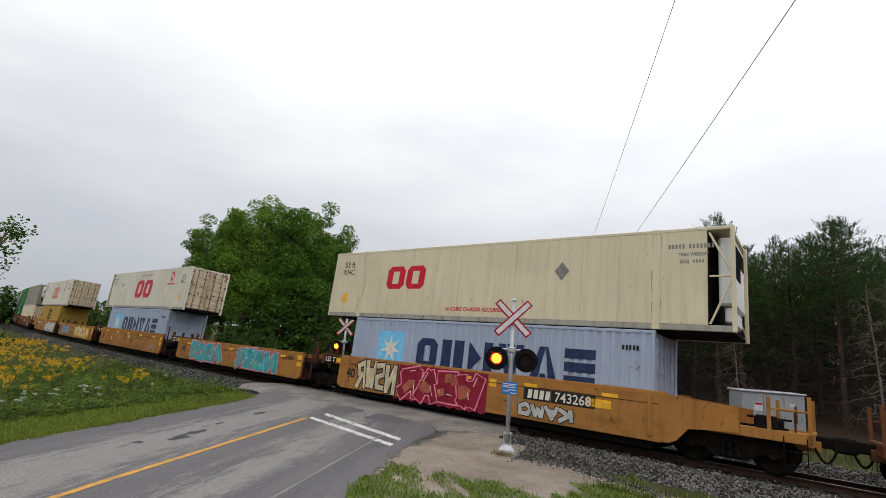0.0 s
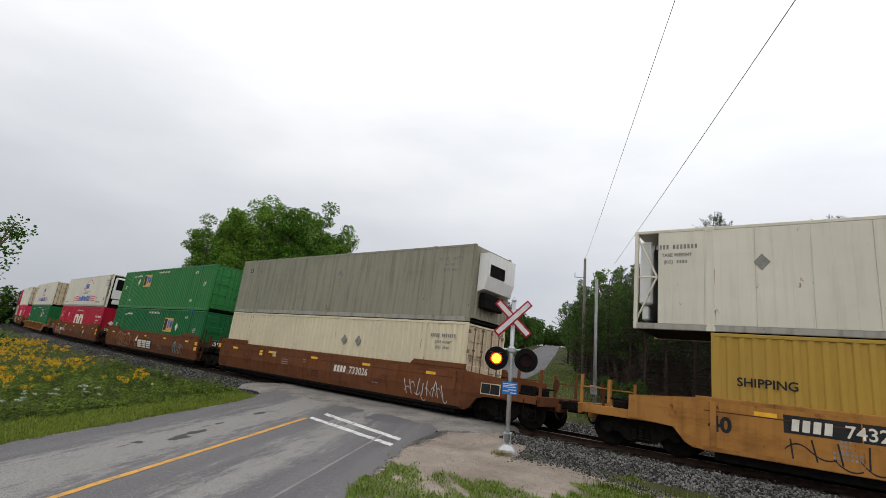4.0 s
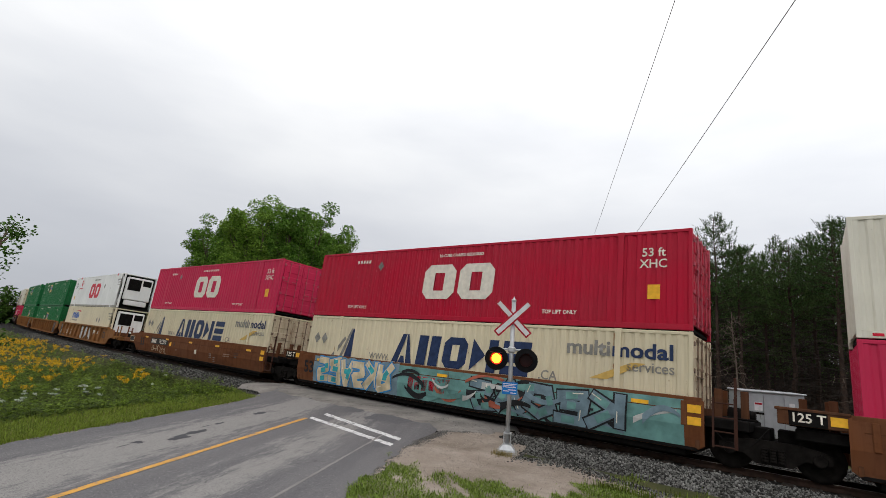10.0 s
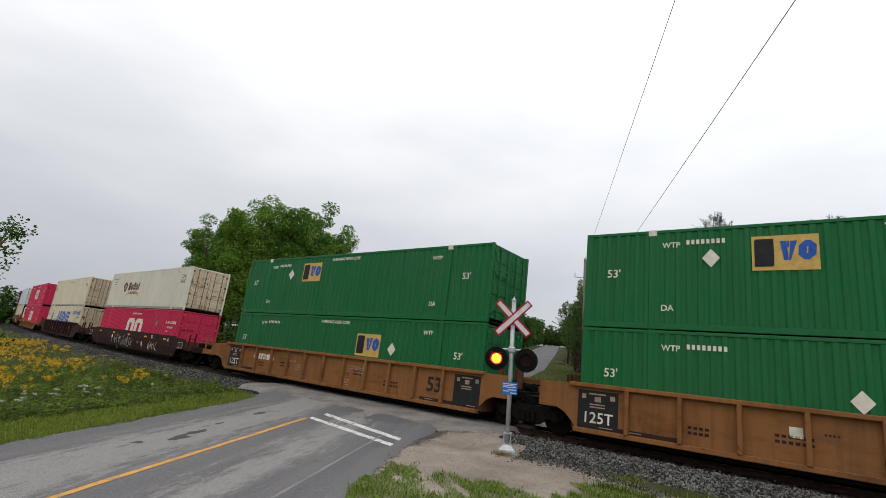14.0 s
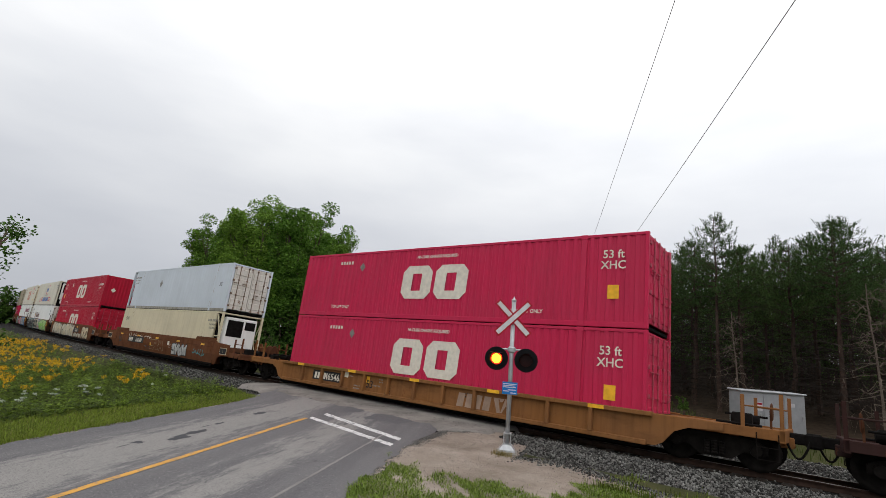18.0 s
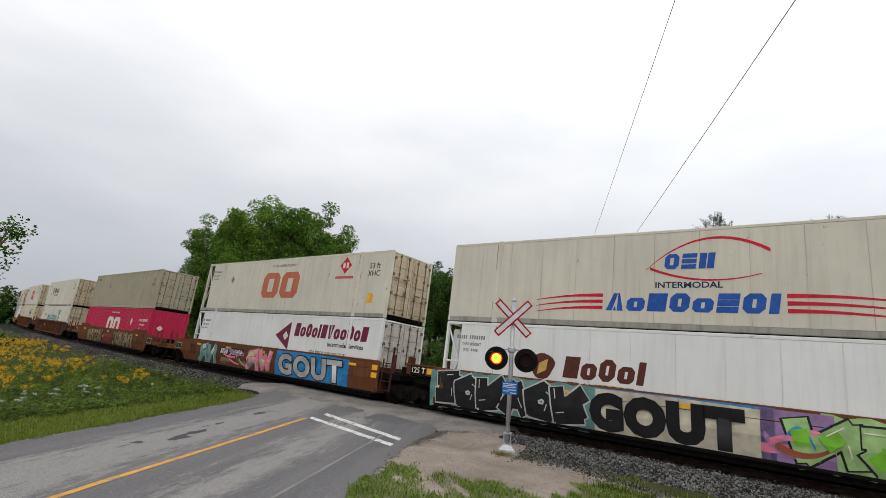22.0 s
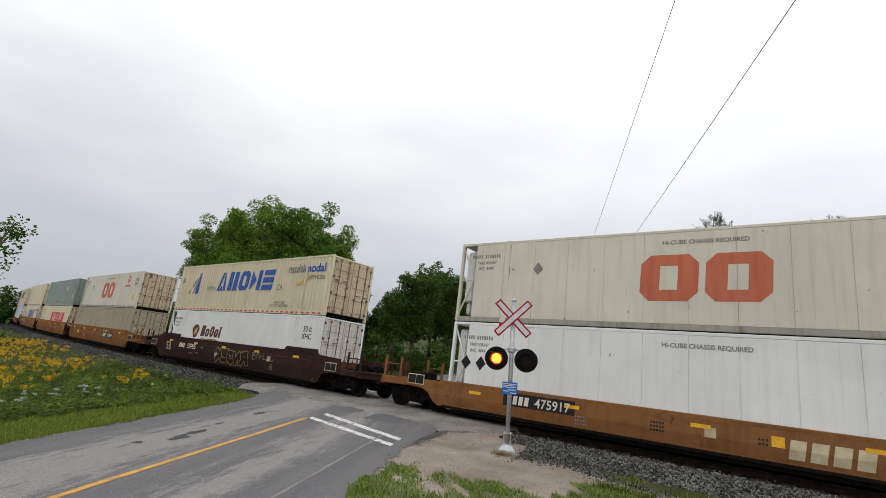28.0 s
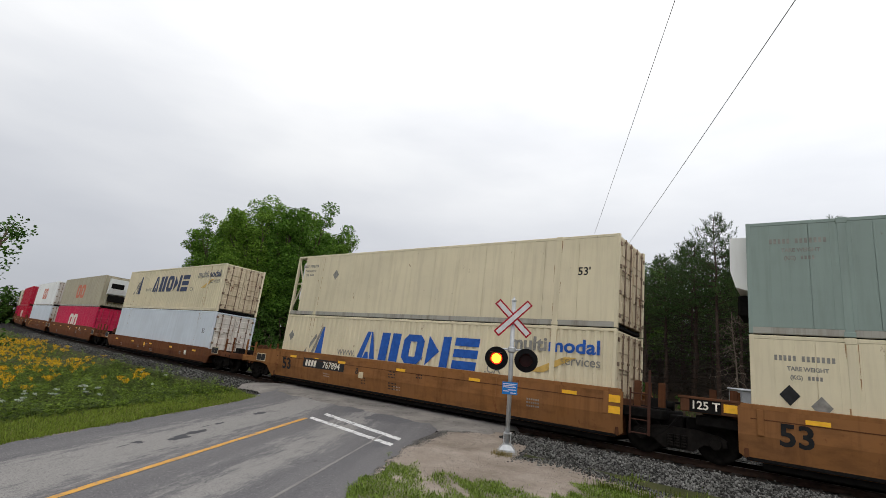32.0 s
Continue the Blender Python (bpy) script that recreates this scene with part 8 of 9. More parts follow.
def w_smears(x0, x1, z0, z1, mats, seed, n=14):
    """Broad flowing sweeps of several colours laid over one another."""
    def f(c):
        rnd = random.Random(seed)
        for i in range(n):
            a = x0 + (x1 - x0) * rnd.uniform(-0.02, 0.9)
            b = min(x1 + 0.1, a + rnd.uniform(0.5, 1.7))
            zc = rnd.uniform(z0 + 0.2, z1 - 0.25)
            w0, w1 = rnd.uniform(0.06, 0.34), rnd.uniform(0.04, 0.22)
            lim = min(z1 - zc, zc - z0) * 0.8
            poly = [(x, min(z1, max(z0, z))) for x, z in arc_band(a, b, zc, rnd.uniform(-1, 1) * lim, w0, w1, 9, rnd.uniform(-1, 1) * lim)]
            layered(c, "graffiti", [poly], mats[i % len(mats)], SKIN - 0.004 - 0.0012 * i)
    return f


def w_scrawl(x0, x1, z0, z1, mat, seed=1, n=8):
    """A thin sprayed scrawl."""
    def f(c):
        rnd = random.Random(seed)
        out = []
        for i in range(n):
            x = x0 + (x1 - x0) * i / n
            w = (x1 - x0) / n
            out.append(arc_band(x, x + w * 1.1, z0 + rnd.uniform(0.1, 0.5) * (z1 - z0), rnd.uniform(-0.5, 0.5) * (z1 - z0), 0.035, 0.035, 8, rnd.uniform(-0.4, 0.4) * (z1 - z0)))
            out.append(rect(x + w * 0.3, x + w * 0.3 + 0.035, z0, z1 - rnd.random() * 0.3 * (z1 - z0), rnd.uniform(-0.4, 0.4)))
        tagged(flat(c, "graffiti_line", out, mat, SKIN, thick=0.003), kind="stuff")
    return f


S_TURQ = spray("turquoise_spray", (0.04, 0.33, 0.36))
S_PINK = spray("pink_spray", (0.75, 0.22, 0.32))
S_WHITE = spray("off_white_spray", (0.66, 0.63, 0.52))
S_SILVER = spray("silver_spray", (0.46, 0.46, 0.44))
S_WINE = spray("wine_red_spray", (0.22, 0.012, 0.03))
S_BLACK = spray("black_spray", (0.018, 0.018, 0.02))
S_BLUE = spray("blue_spray", (0.03, 0.22, 0.50))
S_SLATE = spray("slate_blue_spray", (0.16, 0.23, 0.27))
S_LIME = spray("lime_green_spray", (0.33, 0.50, 0.20))
S_GOLD = spray("golden_spray", (0.62, 0.38, 0.05))
S_VIOLET = spray("violet_spray", (0.30, 0.18, 0.34))
S_BUFF = spray("buff_spray", (0.55, 0.46, 0.30))
S_GHOST = spray("faint_pale_spray", (0.32, 0.225, 0.165))
S_OLIVE = spray("olive_spray", (0.22, 0.17, 0.08))
S_AQUA = spray("dull_aqua_spray", (0.13, 0.27, 0.25))
S_RUST = spray("rust_red_spray", (0.36, 0.10, 0.06))
S_LIME2 = spray("vivid_lime_spray", (0.20, 0.50, 0.04))
S_CREAM = spray("cream_spray", (0.52, 0.47, 0.36))

Z0, Z1 = 0.345, 3.275


def low(T, feet, kind, mat, label, **kw):
    return container(T, Z0, feet, kind, mat, label, **kw)


def upp(T, kind, mat, label, **kw):
    return container(T, Z1, 53, kind, mat, label, **kw)


def build_train():
    ochre = "ochre articulated well car unit"
    rust = "rust-brown smooth-sided articulated well car unit"
    # a single car just ahead
    well_car(-0.646, 53, "smooth", W_BROWN, "C", "C", 1.55, 0.27, "rust-brown smooth-sided single well car")
    low(-0.646, 53, "corr", PINK, "faded crimson corrugated container in a well car", marks=red_marks())
    upp(-0.646, "smooth", OFFWHITE, "off-white panelled container stacked on another", marks=[NUM_L])
    # five ochre units, two of them empty
    well_car(0.508, 40, "smooth", W_YELLOW, "A", "C", 1.55, 0.33, ochre + ", sprayed with wine-red bubble graffiti", marks=[w_tag(-5.4, -3.2, 0.38, 1.45, 4, S_BUFF, S_BLACK, 3), w_tag(-2.95, 0.6, 0.30, 1.46, 4, S_WINE, S_PINK, 4, S_RUST, 1.4, S_WINE), w_number("743268", 3.4, 0.95, 2.3), w_tag(2.1, 3.9, 0.36, 0.82, 4, S_SILVER, S_BLACK, 5), w_text("40", 0.5, -5.75, 0.75), w_patch(4.3, 5.0, 0.95, 1.18, CAUTION)])
    low(0.508, 40, "corr", STEELBLUE, "pale blue forty-foot container with a white star and dark word mark", marks=[m_star, m_bars(5.2, 2.3, 0.5, 0.14, INK)])
    upp(0.508, "smooth", CREAM, "cream panelled container with a red block logo, overhanging the one below", right="reefer", marks=[m_word(-4.65, -2.5, 1.20, 2.15, "rr", L_RED, 0.05, 0.28, 0.1), m_text("53 ft/XHC", 0.36, -7.1, 2.2), NUM_R, m_text("HI-CUBE CHASSIS REQUIRED", 0.2, -0.1, 0.36, L_RED), m_diamond(3.2, 1.75, L_GREY, 0.3), m_label(-7.3, 0.6)])
    well_car(1.331, 40, "smooth", W_YELLOW, "A", "A", 1.45, 0.33, ochre + ", empty, with turquoise graffiti", marks=[w_tag(-4.7, -0.9, 0.34, 1.40, 4, S_TURQ, S_PINK, 7, S_AQUA, 1.4, glint=S_WHITE), w_tag(0.7, 4.5, 0.34, 1.40, 4, S_TURQ, S_PINK, 8, S_AQUA, 1.4, glint=S_WHITE), w_text("40", 0.5, -5.6, 0.75), w_bar_small(5.0, 1.1)])
    well_car(2.154, 40, "smooth", W_YELLOW, "A", "A", 1.55, 0.33, ochre + ", with thin black scrawls", marks=[w_bubble(0.6, 3.6, 0.42, 1.15, 4, W_YELLOW, S_BLACK, 9), w_scrawl(-5.0, -2.2, 0.5, 1.2, S_BLACK, 11), w_text("40", 0.5, -5.75, 0.75), w_scrawl(4.4, 5.6, 0.5, 0.9, S_BLUE, 12, 3)])
    low(2.154, 40, "corr", STEELBLUE, "rust-streaked pale blue forty-foot container with a dark word mark", marks=[m_star, m_bars(5.0, 2.3, 0.6, 0.14, INK)])
    upp(2.154, "smooth", OFFWHITE, "off-white panelled container with a red block logo and doors", left="reefer", marks=cream_marks(L_RED))
    well_car(2.973, 40, "smooth", W_YELLOW, "A", "A", 1.45, 0.33, ochre + ", empty, with golden and slate graffiti", marks=[w_bubble(-5.2, -2.0, 0.42, 1.32, 4, S_SLATE, S_BLACK, 14), w_tag(0.3, 5.4, 0.36, 1.38, 6, S_GOLD, S_BLACK, 15, S_WHITE, 1.2), w_text("40", 0.5, -5.75, 0.8), w_scrawl(-1.6, -0.6, 0.5, 0.9, S_BLACK, 16, 3)])
    well_car(3.792, 40, "smooth", W_YELLOW, "C", "A", 1.55, 0.33, ochre + ", with silver bubble graffiti", marks=[w_tag(0.6, 6.2, 0.34, 1.38, 5, S_SILVER, S_BLACK, 18, S_WHITE, 1.5), w_number("743208", -3.4, 1.05, 2.4), w_scrawl(-4.6, -0.6, 0.45, 0.95, S_BLACK, 19, 9), w_text("40", 0.5, -5.9, 0.8)])
    low(3.792, 40, "corr", MUSTARD, "mustard yellow corrugated forty-foot container with a black mark", marks=[m_arches, m_text("SHIPPING", 0.3, -4.9, 1.6)])
    upp(3.792, "smooth", OFFWHITE, "off-white panelled container with a faded red logo and rusty doors", left="reefer", marks=cream_marks())
    # three brown units
    well_car(4.947, 53, "smooth", W_BROWN, "A", "C", 1.55, 0.27, rust, marks=[w_number("733026", 2.5, 0.9, 2.4, False), w_scrawl(5.6, 7.6, 0.5, 1.1, S_SILVER, 21)], rim=True)
    low(4.947, 53, "corr", CREAM, "cream corrugated container with rust streaks", marks=[m_diamond(1.6, 1.9, L_GREY), m_diamond(2.5, 1.9, L_GREY), NUM_R])
    upp(4.947, "smooth", GREY, "weathered grey container with a cooling unit", right="nose", marks=[m_diamond(0.6, 1.9, L_GREY), NUM_R, m_text("53", 0.34, -7.1, 2.2)])
    well_car(5.975, 53, "smooth", W_BROWN, "A", "A", 1.55, 0.27, rust + ", with pale outlined graffiti", marks=[w_patch(-1.4, 1.45, 0.46, 1.1, INK), w_hatch(-1.2, 1.25, 0.52, 1.04, 3, CHALK), w_bubble(-5.6, -2.8, 0.45, 1.35, 5, W_BROWN, S_GHOST, 23), w_scrawl(2.2, 4.6, 0.4, 1.2, S_BLACK, 24, 7), w_scrawl(4.8, 6.4, 0.5, 1.3, S_TURQ, 25, 4)], rim=True)
    low(5.975, 53, "corr", GREEN, "green corrugated container with a gold square mark", marks=green_marks(2.2, 1.42), post=L_BLUE)
    upp(5.975, "corr", LGREEN, "bright green corrugated container with a gold square mark", marks=green_marks(-3.62, 1.62), post=L_BLUE)
    well_car(7.007, 53, "smooth", W_BROWN, "C", "A", 1.55, 0.27, rust + ", with scratched tags", marks=[w_number("733026", -4.5, 0.75, 2.4), w_scrawl(-7.6, -5.4, 0.45, 1.3, S_BUFF, 27, 7), w_scrawl(1.8, 3.0, 0.5, 1.0, S_BLACK, 28, 4), w_scrawl(5.8, 7.2, 0.5, 1.1, S_BLACK, 29, 5)], rim=True)
    low(7.007, 53, "corr", RED, "crimson corrugated container with a white block logo", right="wall", marks=[m_pair(CHALK), XHC_L, HICUBE_W, NUM_RW, m_diamond(-4.3, 2.1, CHALK)])
    upp(7.007, "smooth", OFFWHITE, "off-white panelled container with blue marks and red swooshes", right="reefer", marks=[m_rail_swoosh, NUM_R, m_text("TOP LIFT ONLY", 0.19, -7.0, 0.36), m_text("TOP LIFT ONLY", 0.19, 5.2, 0.36), m_diamond(6.9, 0.7, L_GREY)])
    # single ribbed car
    well_car(8.256, 53, "rib", W_TAN, "C", "C", 1.08, 0.25, "tan ribbed single well car with a low sill", marks=[w_number("467103", -4.6, 0.55, 2.4, mat=S_GHOST), w_text("53", 0.4, -1.2, 0.5), w_word(2.0, 4.2, 0.42, 0.85, "nnv", W_DARK, 0.15)])
    low(8.256, 53, "corr", GREEN, "green corrugated container with a gold square mark", marks=green_marks(2.2, 1.5))
    upp(8.256, "smooth", OFFWHITE, "off-white panelled container with blue marks and red swooshes", left="reefer", marks=[m_rail_swoosh, NUM_L])
    # three brown units
    well_car(9.532, 53, "smooth", W_BROWN, "A", "C", 1.5, 0.27, rust + ", with olive outlined graffiti", marks=[w_tag(-5.7, -1.6, 0.30, 1.42, 5, S_OLIVE, S_BLACK, 31, S_BUFF, 1.2, glint=S_OLIVE), w_number("765370", 3.4, 0.9, 2.9), w_text("A", 0.3, 1.2, 1.1), w_tag(4.9, 6.2, 0.8, 1.35, 2, W_BROWN, S_WHITE, 32), w_text("53", 0.7, -7.2, 0.7)])
    low(9.532, 53, "corr", PINK, "faded crimson corrugated container with a white block logo", right="wall", marks=[m_pair(CHALK, 0.8), XHC_L, HICUBE_W, NUM_RW, m_diamond(4.3, 1.9, L_GREY, 0.26)])
    upp(9.532, "corr", IVORY, "ivory corrugated container with red and white reflective tape", marks=[m_tape, m_diamond(-1.6, 2.1), m_diamond(-1.05, 2.15, INK, 0.2), m_bars(3.9, 2.42, 1.9, 0.17, L_GREY, 10), m_text("WTP", 0.24, 6.6, 2.38), m_text("DA", 0.26, 5.2, 0.55), m_text("DA", 0.26, -5.6, 0.5), m_text("53", 0.3, -7.2, 0.55)])
    well_car(10.562, 53, "smooth", W_BROWN, "A", "A", 1.5, 0.27, rust + ", covered in blue and grey graffiti", marks=[w_tag(-6.9, -2.4, 0.32, 1.42, 6, S_BUFF, S_BLUE, 34, S_TURQ, 1.1, S_SLATE), w_patch(-2.2, 7.9, 0.27, 1.46, S_AQUA), w_smears(-2.2, 7.9, 0.28, 1.47, [S_BLACK, S_SLATE, S_AQUA, S_BLACK, S_RUST, S_SILVER, S_BLACK], 35, 34), w_tag(1.2, 6.4, 0.36, 1.38, 5, S_SLATE, S_BLACK, 36, S_AQUA, 0.95), w_word(-1.6, 0.4, 0.65, 1.15, "nnv", L_RED, 0.1), w_text("53", 0.7, -7.5, 0.7)])
    low(10.562, 53, "corr", CREAM, "cream corrugated container with a navy word mark", marks=[m_sail(L_NAVY, L_GREY), m_diamond(-7.5, 1.9, L_GREY), m_diamond(-7.0, 1.9, L_GREY)])
    upp(10.562, "corr", RED, "crimson corrugated container with a white block logo", marks=red_marks())
    well_car(11.592, 53, "smooth", W_BROWN, "C", "A", 1.5, 0.27, rust + ", plain sided", marks=[w_number("765370", -4.6, 0.95, 2.8), w_text("B", 0.3, -2.2, 0.95), w_scrawl(-5.8, -3.4, 0.45, 0.85, S_BUFF, 37, 7), w_text("53", 0.7, -7.4, 0.7)])
    low(11.592, 53, "corr", CREAM, "cream corrugated container with a navy word mark", marks=[m_sail(L_NAVY, L_GREY), m_diamond(-7.5, 1.9, L_GREY), m_diamond(-7.0, 1.9, L_GREY)])
    upp(11.592, "corr", PINK, "faded crimson corrugated container with a white block logo", marks=red_marks())
    # three tan ribbed units
    ribbed = "tan ribbed articulated well car unit"
    well_car(12.843, 53, "rib", W_TAN, "A", "C", 1.55, 0.25, ribbed + ", with silver graffiti", marks=[w_plate(-8.05, -6.9, "125T"), w_tag(-0.7, 3.4, 0.30, 1.40, 4, S_SILVER, S_BLACK, 39, bold=1.1), w_number("788968", 4.7, 0.95, 2.0, False), w_text("53", 0.7, 7.4, 0.7), w_scrawl(-5.6, -4.6, 0.6, 1.1, S_WHITE, 40, 4), w_scrawl(-4.2, -3.0, 0.5, 1.1, S_WHITE, 41, 4)])
    low(12.843, 53, "smooth", CREAM, "cream panelled container with a small blue mark", right="reefer", marks=[m_quick(-5.6, 1.75), NUM_R, m_diamond(3.4, 1.75, L_GREY), m_diamond(4.2, 1.75, L_GREY)])
    upp(12.843, "smooth", WHITE, "white panelled container with a red block logo and cooling unit", right="reefer", marks=cream_marks(L_RED, -5.2), post=L_RED)
    for T, n, xs, num in ((13.87, "A", (-3.64, -0.7), 0), (14.905, "C", (-3.1, 1.6), 1)):
        well_car(T, 53, "rib", W_TAN, n, "A", 1.55, 0.25, ribbed, marks=[w_text("53", 0.7, 6.22, 0.7), w_plate(7.1, 8.2), w_plate(-8.05, -6.9, "125T"), w_stencils((-5.15, -3.3, 1.9, 3.7), W_DARK)] + ([w_word(-1.4, 1.0, 0.6, 1.15, "nnv", W_DARK, 0.1)] if not num else [w_number("786966", -4.8, 0.95, 1.9, False)]))
        low(T, 53, "corr", GREEN, "green corrugated container with a gold square mark", marks=green_marks(xs[1], 1.12 if not num else 1.3))
        upp(T, "corr", GREEN, "green corrugated container with a gold square mark", marks=green_marks(xs[0], 1.62), post=CHALK)
    # single cars
    well_car(16.151, 53, "smooth", W_DARK, "C", "C", 1.5, 0.27, "dark maroon smooth-sided single well car", marks=[w_scrawl(4.0, 5.6, 0.5, 1.0, S_WHITE, 43, 6), w_text("53", 0.3, 4.6, 1.2, CHALK), w_text("40", 0.3, 7.4, 1.15, CHALK), w_scrawl(-3.0, 1.0, 0.5, 1.2, S_SILVER, 44, 9)])
    low(16.151, 53, "corr", PINK, "faded crimson corrugated container with a white block logo", marks=[m_pair(CHALK), NUM_RW, HICUBE_W, m_diamond(4.3, 1.9, L_GREY)])
    upp(16.151, "smooth", OFFWHITE, "off-white panelled container with a brown and gold logo", left="nose", marks=[m_head(1.05), NUM_L, XHC])
    well_car(17.388, 53, "rib", W_DARK, "C", "C", 1.6, 0.25, "dark maroon ribbed single well car", marks=[], chord=W_DARK)
    low(17.388, 53, "corr", CREAM, "cream corrugated container with a blue word mark", marks=[m_sail(L_BLUE, L_GREY), m_diamond(-7.5, 1.9, L_GREY)])
    upp(17.388, "smooth", CREAM, "grimy cream panelled container with a sooty end", left="reefer", marks=[m_text("53 ft", 0.4, 7.0, 2.0), HICUBE, m_diamond(-7.3, 1.9, INK, 0.3)])
    well_car(18.623, 53, "rib", W_TAN, "C", "C", 1.0, 0.22, "tan-brown ribbed single well car with a low sill", marks=[w_number("465465", -5.0, 0.5, 2.0), w_text("53", 0.4, -2.4, 0.45), w_word(1.9, 4.0, 0.35, 0.8, "nnv", S_GHOST, 0.15)])
    low(18.623, 53, "corr", PINK, "faded crimson corrugated container with a white block logo", marks=red_marks())
    upp(18.623, "corr", PINK, "faded crimson corrugated container with a white block logo", marks=red_marks())
    well_car(19.862, 53, "smooth", W_BROWN, "C", "C", 1.5, 0.27, "rust-brown smooth-sided single well car with tags", marks=[w_number("646608", -3.8, 0.85, 3.0), w_tag(2.6, 4.8, 0.4, 1.15, 4, S_SILVER, S_BLACK, 46), w_text("53", 0.55, -6.9, 0.7), w_scrawl(-5.4, -1.0, 1.15, 1.45, S_WHITE, 47, 10), w_scrawl(5.6, 7.2, 0.7, 1.0, S_TURQ, 48, 5), w_tag(-1.0, 1.2, 0.5, 1.2, 3, W_BROWN, S_OLIVE, 49)], rim=True)
    low(19.862, 53, "smooth", CREAM, "cream panelled container with grey diamond placards", right="reefer", marks=[m_text("53 ft", 0.36, -7.1, 2.0), NUM_R, m_diamond(6.6, 1.0, L_GREY), m_diamond(7.2, 1.0, L_GREY)])
    upp(19.862, "smooth", BLUEWHITE, "bluish white panelled container with rusty doors", left="reefer", marks=[m_text("53'", 0.36, 7.0, 1.5), NUM_L, m_diamond(-2.2, 1.8, L_GREY, 0.26)])
    # three brown units covered in graffiti
    well_car(21.107, 53, "smooth", W_BROWN, "A", "C", 1.5, 0.27, rust + ", covered in buff block graffiti", marks=[w_tag(-7.2, -3.1, 0.30, 1.42, 5, S_CREAM, S_BLACK, 51, bold=1.35, inner=S_BUFF), w_tag(-2.8, 2.2, 0.28, 1.44, 5, S_CREAM, S_BLACK, 52, bold=1.45, inner=S_BUFF), w_tag(2.3, 5.2, 0.28, 0.80, 3, S_CREAM, S_BLACK, 54, bold=1.4), w_number("765454", 2.6, 0.85, 3.0), w_tag(5.4, 7.6, 0.35, 1.35, 3, S_BUFF, S_BLACK, 53), w_text("53", 0.7, -7.5, 0.6)])
    low(21.107, 53, "corr", RED, "crimson corrugated container with a white block logo", marks=[m_pair(CHALK), XHC_W, HICUBE_W, m_diamond(-3.6, 2.0, L_GREY), m_bars(-5.6, 2.3, 1.4, 0.17, CHALK, 8)])
    upp(21.107, "corr", RED, "crimson corrugated container with a white block logo", right="wall", marks=[m_pair(CHALK), XHC_L, HICUBE_W, NUM_RW, m_diamond(-4.3, 2.2), TOPLIFT_W, m_label(-7.2, 0.8)])
    well_car(22.143, 53, "smooth", W_BROWN, "A", "A", 1.5, 0.27, rust + ", in black, blue and lime graffiti", marks=[w_tag(-8.1, -2.7, 0.30, 1.42, 6, S_BLACK, S_SILVER, 55, S_BLACK, 1.5, S_AQUA), w_patch(-2.7, 1.9, 0.27, 1.50, S_BLUE), w_patch(1.5, 3.0, 0.27, 1.48, S_VIOLET), w_letters("GOUT", -2.55, 1.3, 0.33, 1.42, S_BLACK, S_BLACK, S_CREAM), w_smears(1.4, 2.9, 0.4, 1.3, [S_PINK, S_VIOLET, S_BLUE, S_RUST], 57, 9), w_tag(2.2, 7.2, 0.32, 1.40, 4, S_LIME, S_BLACK, 56, S_LIME2, 1.5, S_LIME)])
    low(22.143, 53, "smooth", WHITE, "white panelled container with a brown and gold logo", left="reefer", marks=[m_head(1.0), XHC, NUM_L])
    upp(22.143, "smooth", OFFWHITE, "off-white panelled container with blue marks and red swooshes", right="reefer", marks=[m_rail_swoosh, NUM_R])
    well_car(23.168, 53, "smooth", W_BROWN, "C", "A", 1.5, 0.27, rust + ", covered in many-coloured graffiti", marks=[w_tag(-6.6, -4.6, 0.32, 1.42, 2, S_AQUA, S_BLACK, 58, S_BUFF, 1.1), w_smears(-4.4, -0.8, 0.36, 1.40, [S_VIOLET, S_PINK, S_OLIVE, S_SLATE, S_BUFF], 61, 12), w_number("765454", -3.0, 0.95, 2.6), w_tag(-1.4, 0.9, 0.36, 1.40, 2, S_PINK, S_OLIVE, 59, S_BUFF), w_letters("GOUT", 1.5, 6.3, 0.34, 1.42, S_SILVER, S_BLACK, S_BLUE), w_text("53", 0.7, -7.4, 0.7)])
    low(23.168, 53, "smooth", WHITE, "white panelled container with a maroon arrow mark", left="reefer", marks=[m_arrow, NUM_L])
    upp(23.168, "smooth", OFFWHITE, "off-white panelled container with a faded red logo and doors", left="reefer", marks=cream_marks())
    # single cars
    well_car(24.415, 53, "smooth", W_BROWN, "C", "C", 1.5, 0.27, "rust-brown single well car with dark swirling graffiti", marks=[w_tag(-5.6, -1.4, 0.34, 1.30, 6, S_OLIVE, S_BLACK, 62, W_BROWN), w_tag(1.6, 6.0, 0.34, 1.35, 5, S_OLIVE, S_BLACK, 63, W_BROWN, 1.1), w_word(-1.0, 1.2, 0.5, 1.1, "nnv", S_WINE, 0.1), w_text("53", 0.45, 7.2, 0.7)], rim=True)
    low(24.415, 53, "corr", PINK, "bright faded crimson container with a white block logo", right="wall", marks=[m_pair(CHALK), HICUBE_W, NUM_RW, m_diamond(4.3, 1.9, None, 0.28)])
    upp(24.415, "corr", TAN, "weathered tan-grey corrugated container with rusty doors", marks=[m_diamond(-3.4, 1.8, L_GREY), m_text("53/XHC", 0.34, 7.0, 2.0), m_bars(-7.3, 2.4, 0.7, 0.16, INK)])
    well_car(25.655, 53, "rib", W_UMBER, "C", "C", 1.55, 0.25, "dark umber ribbed single well car", marks=[w_scrawl(-5.6, -2.0, 0.5, 1.2, S_WHITE, 65, 7), w_scrawl(-7.6, -6.2, 0.6, 1.1, S_WHITE, 66, 4)], chord=W_BROWN)
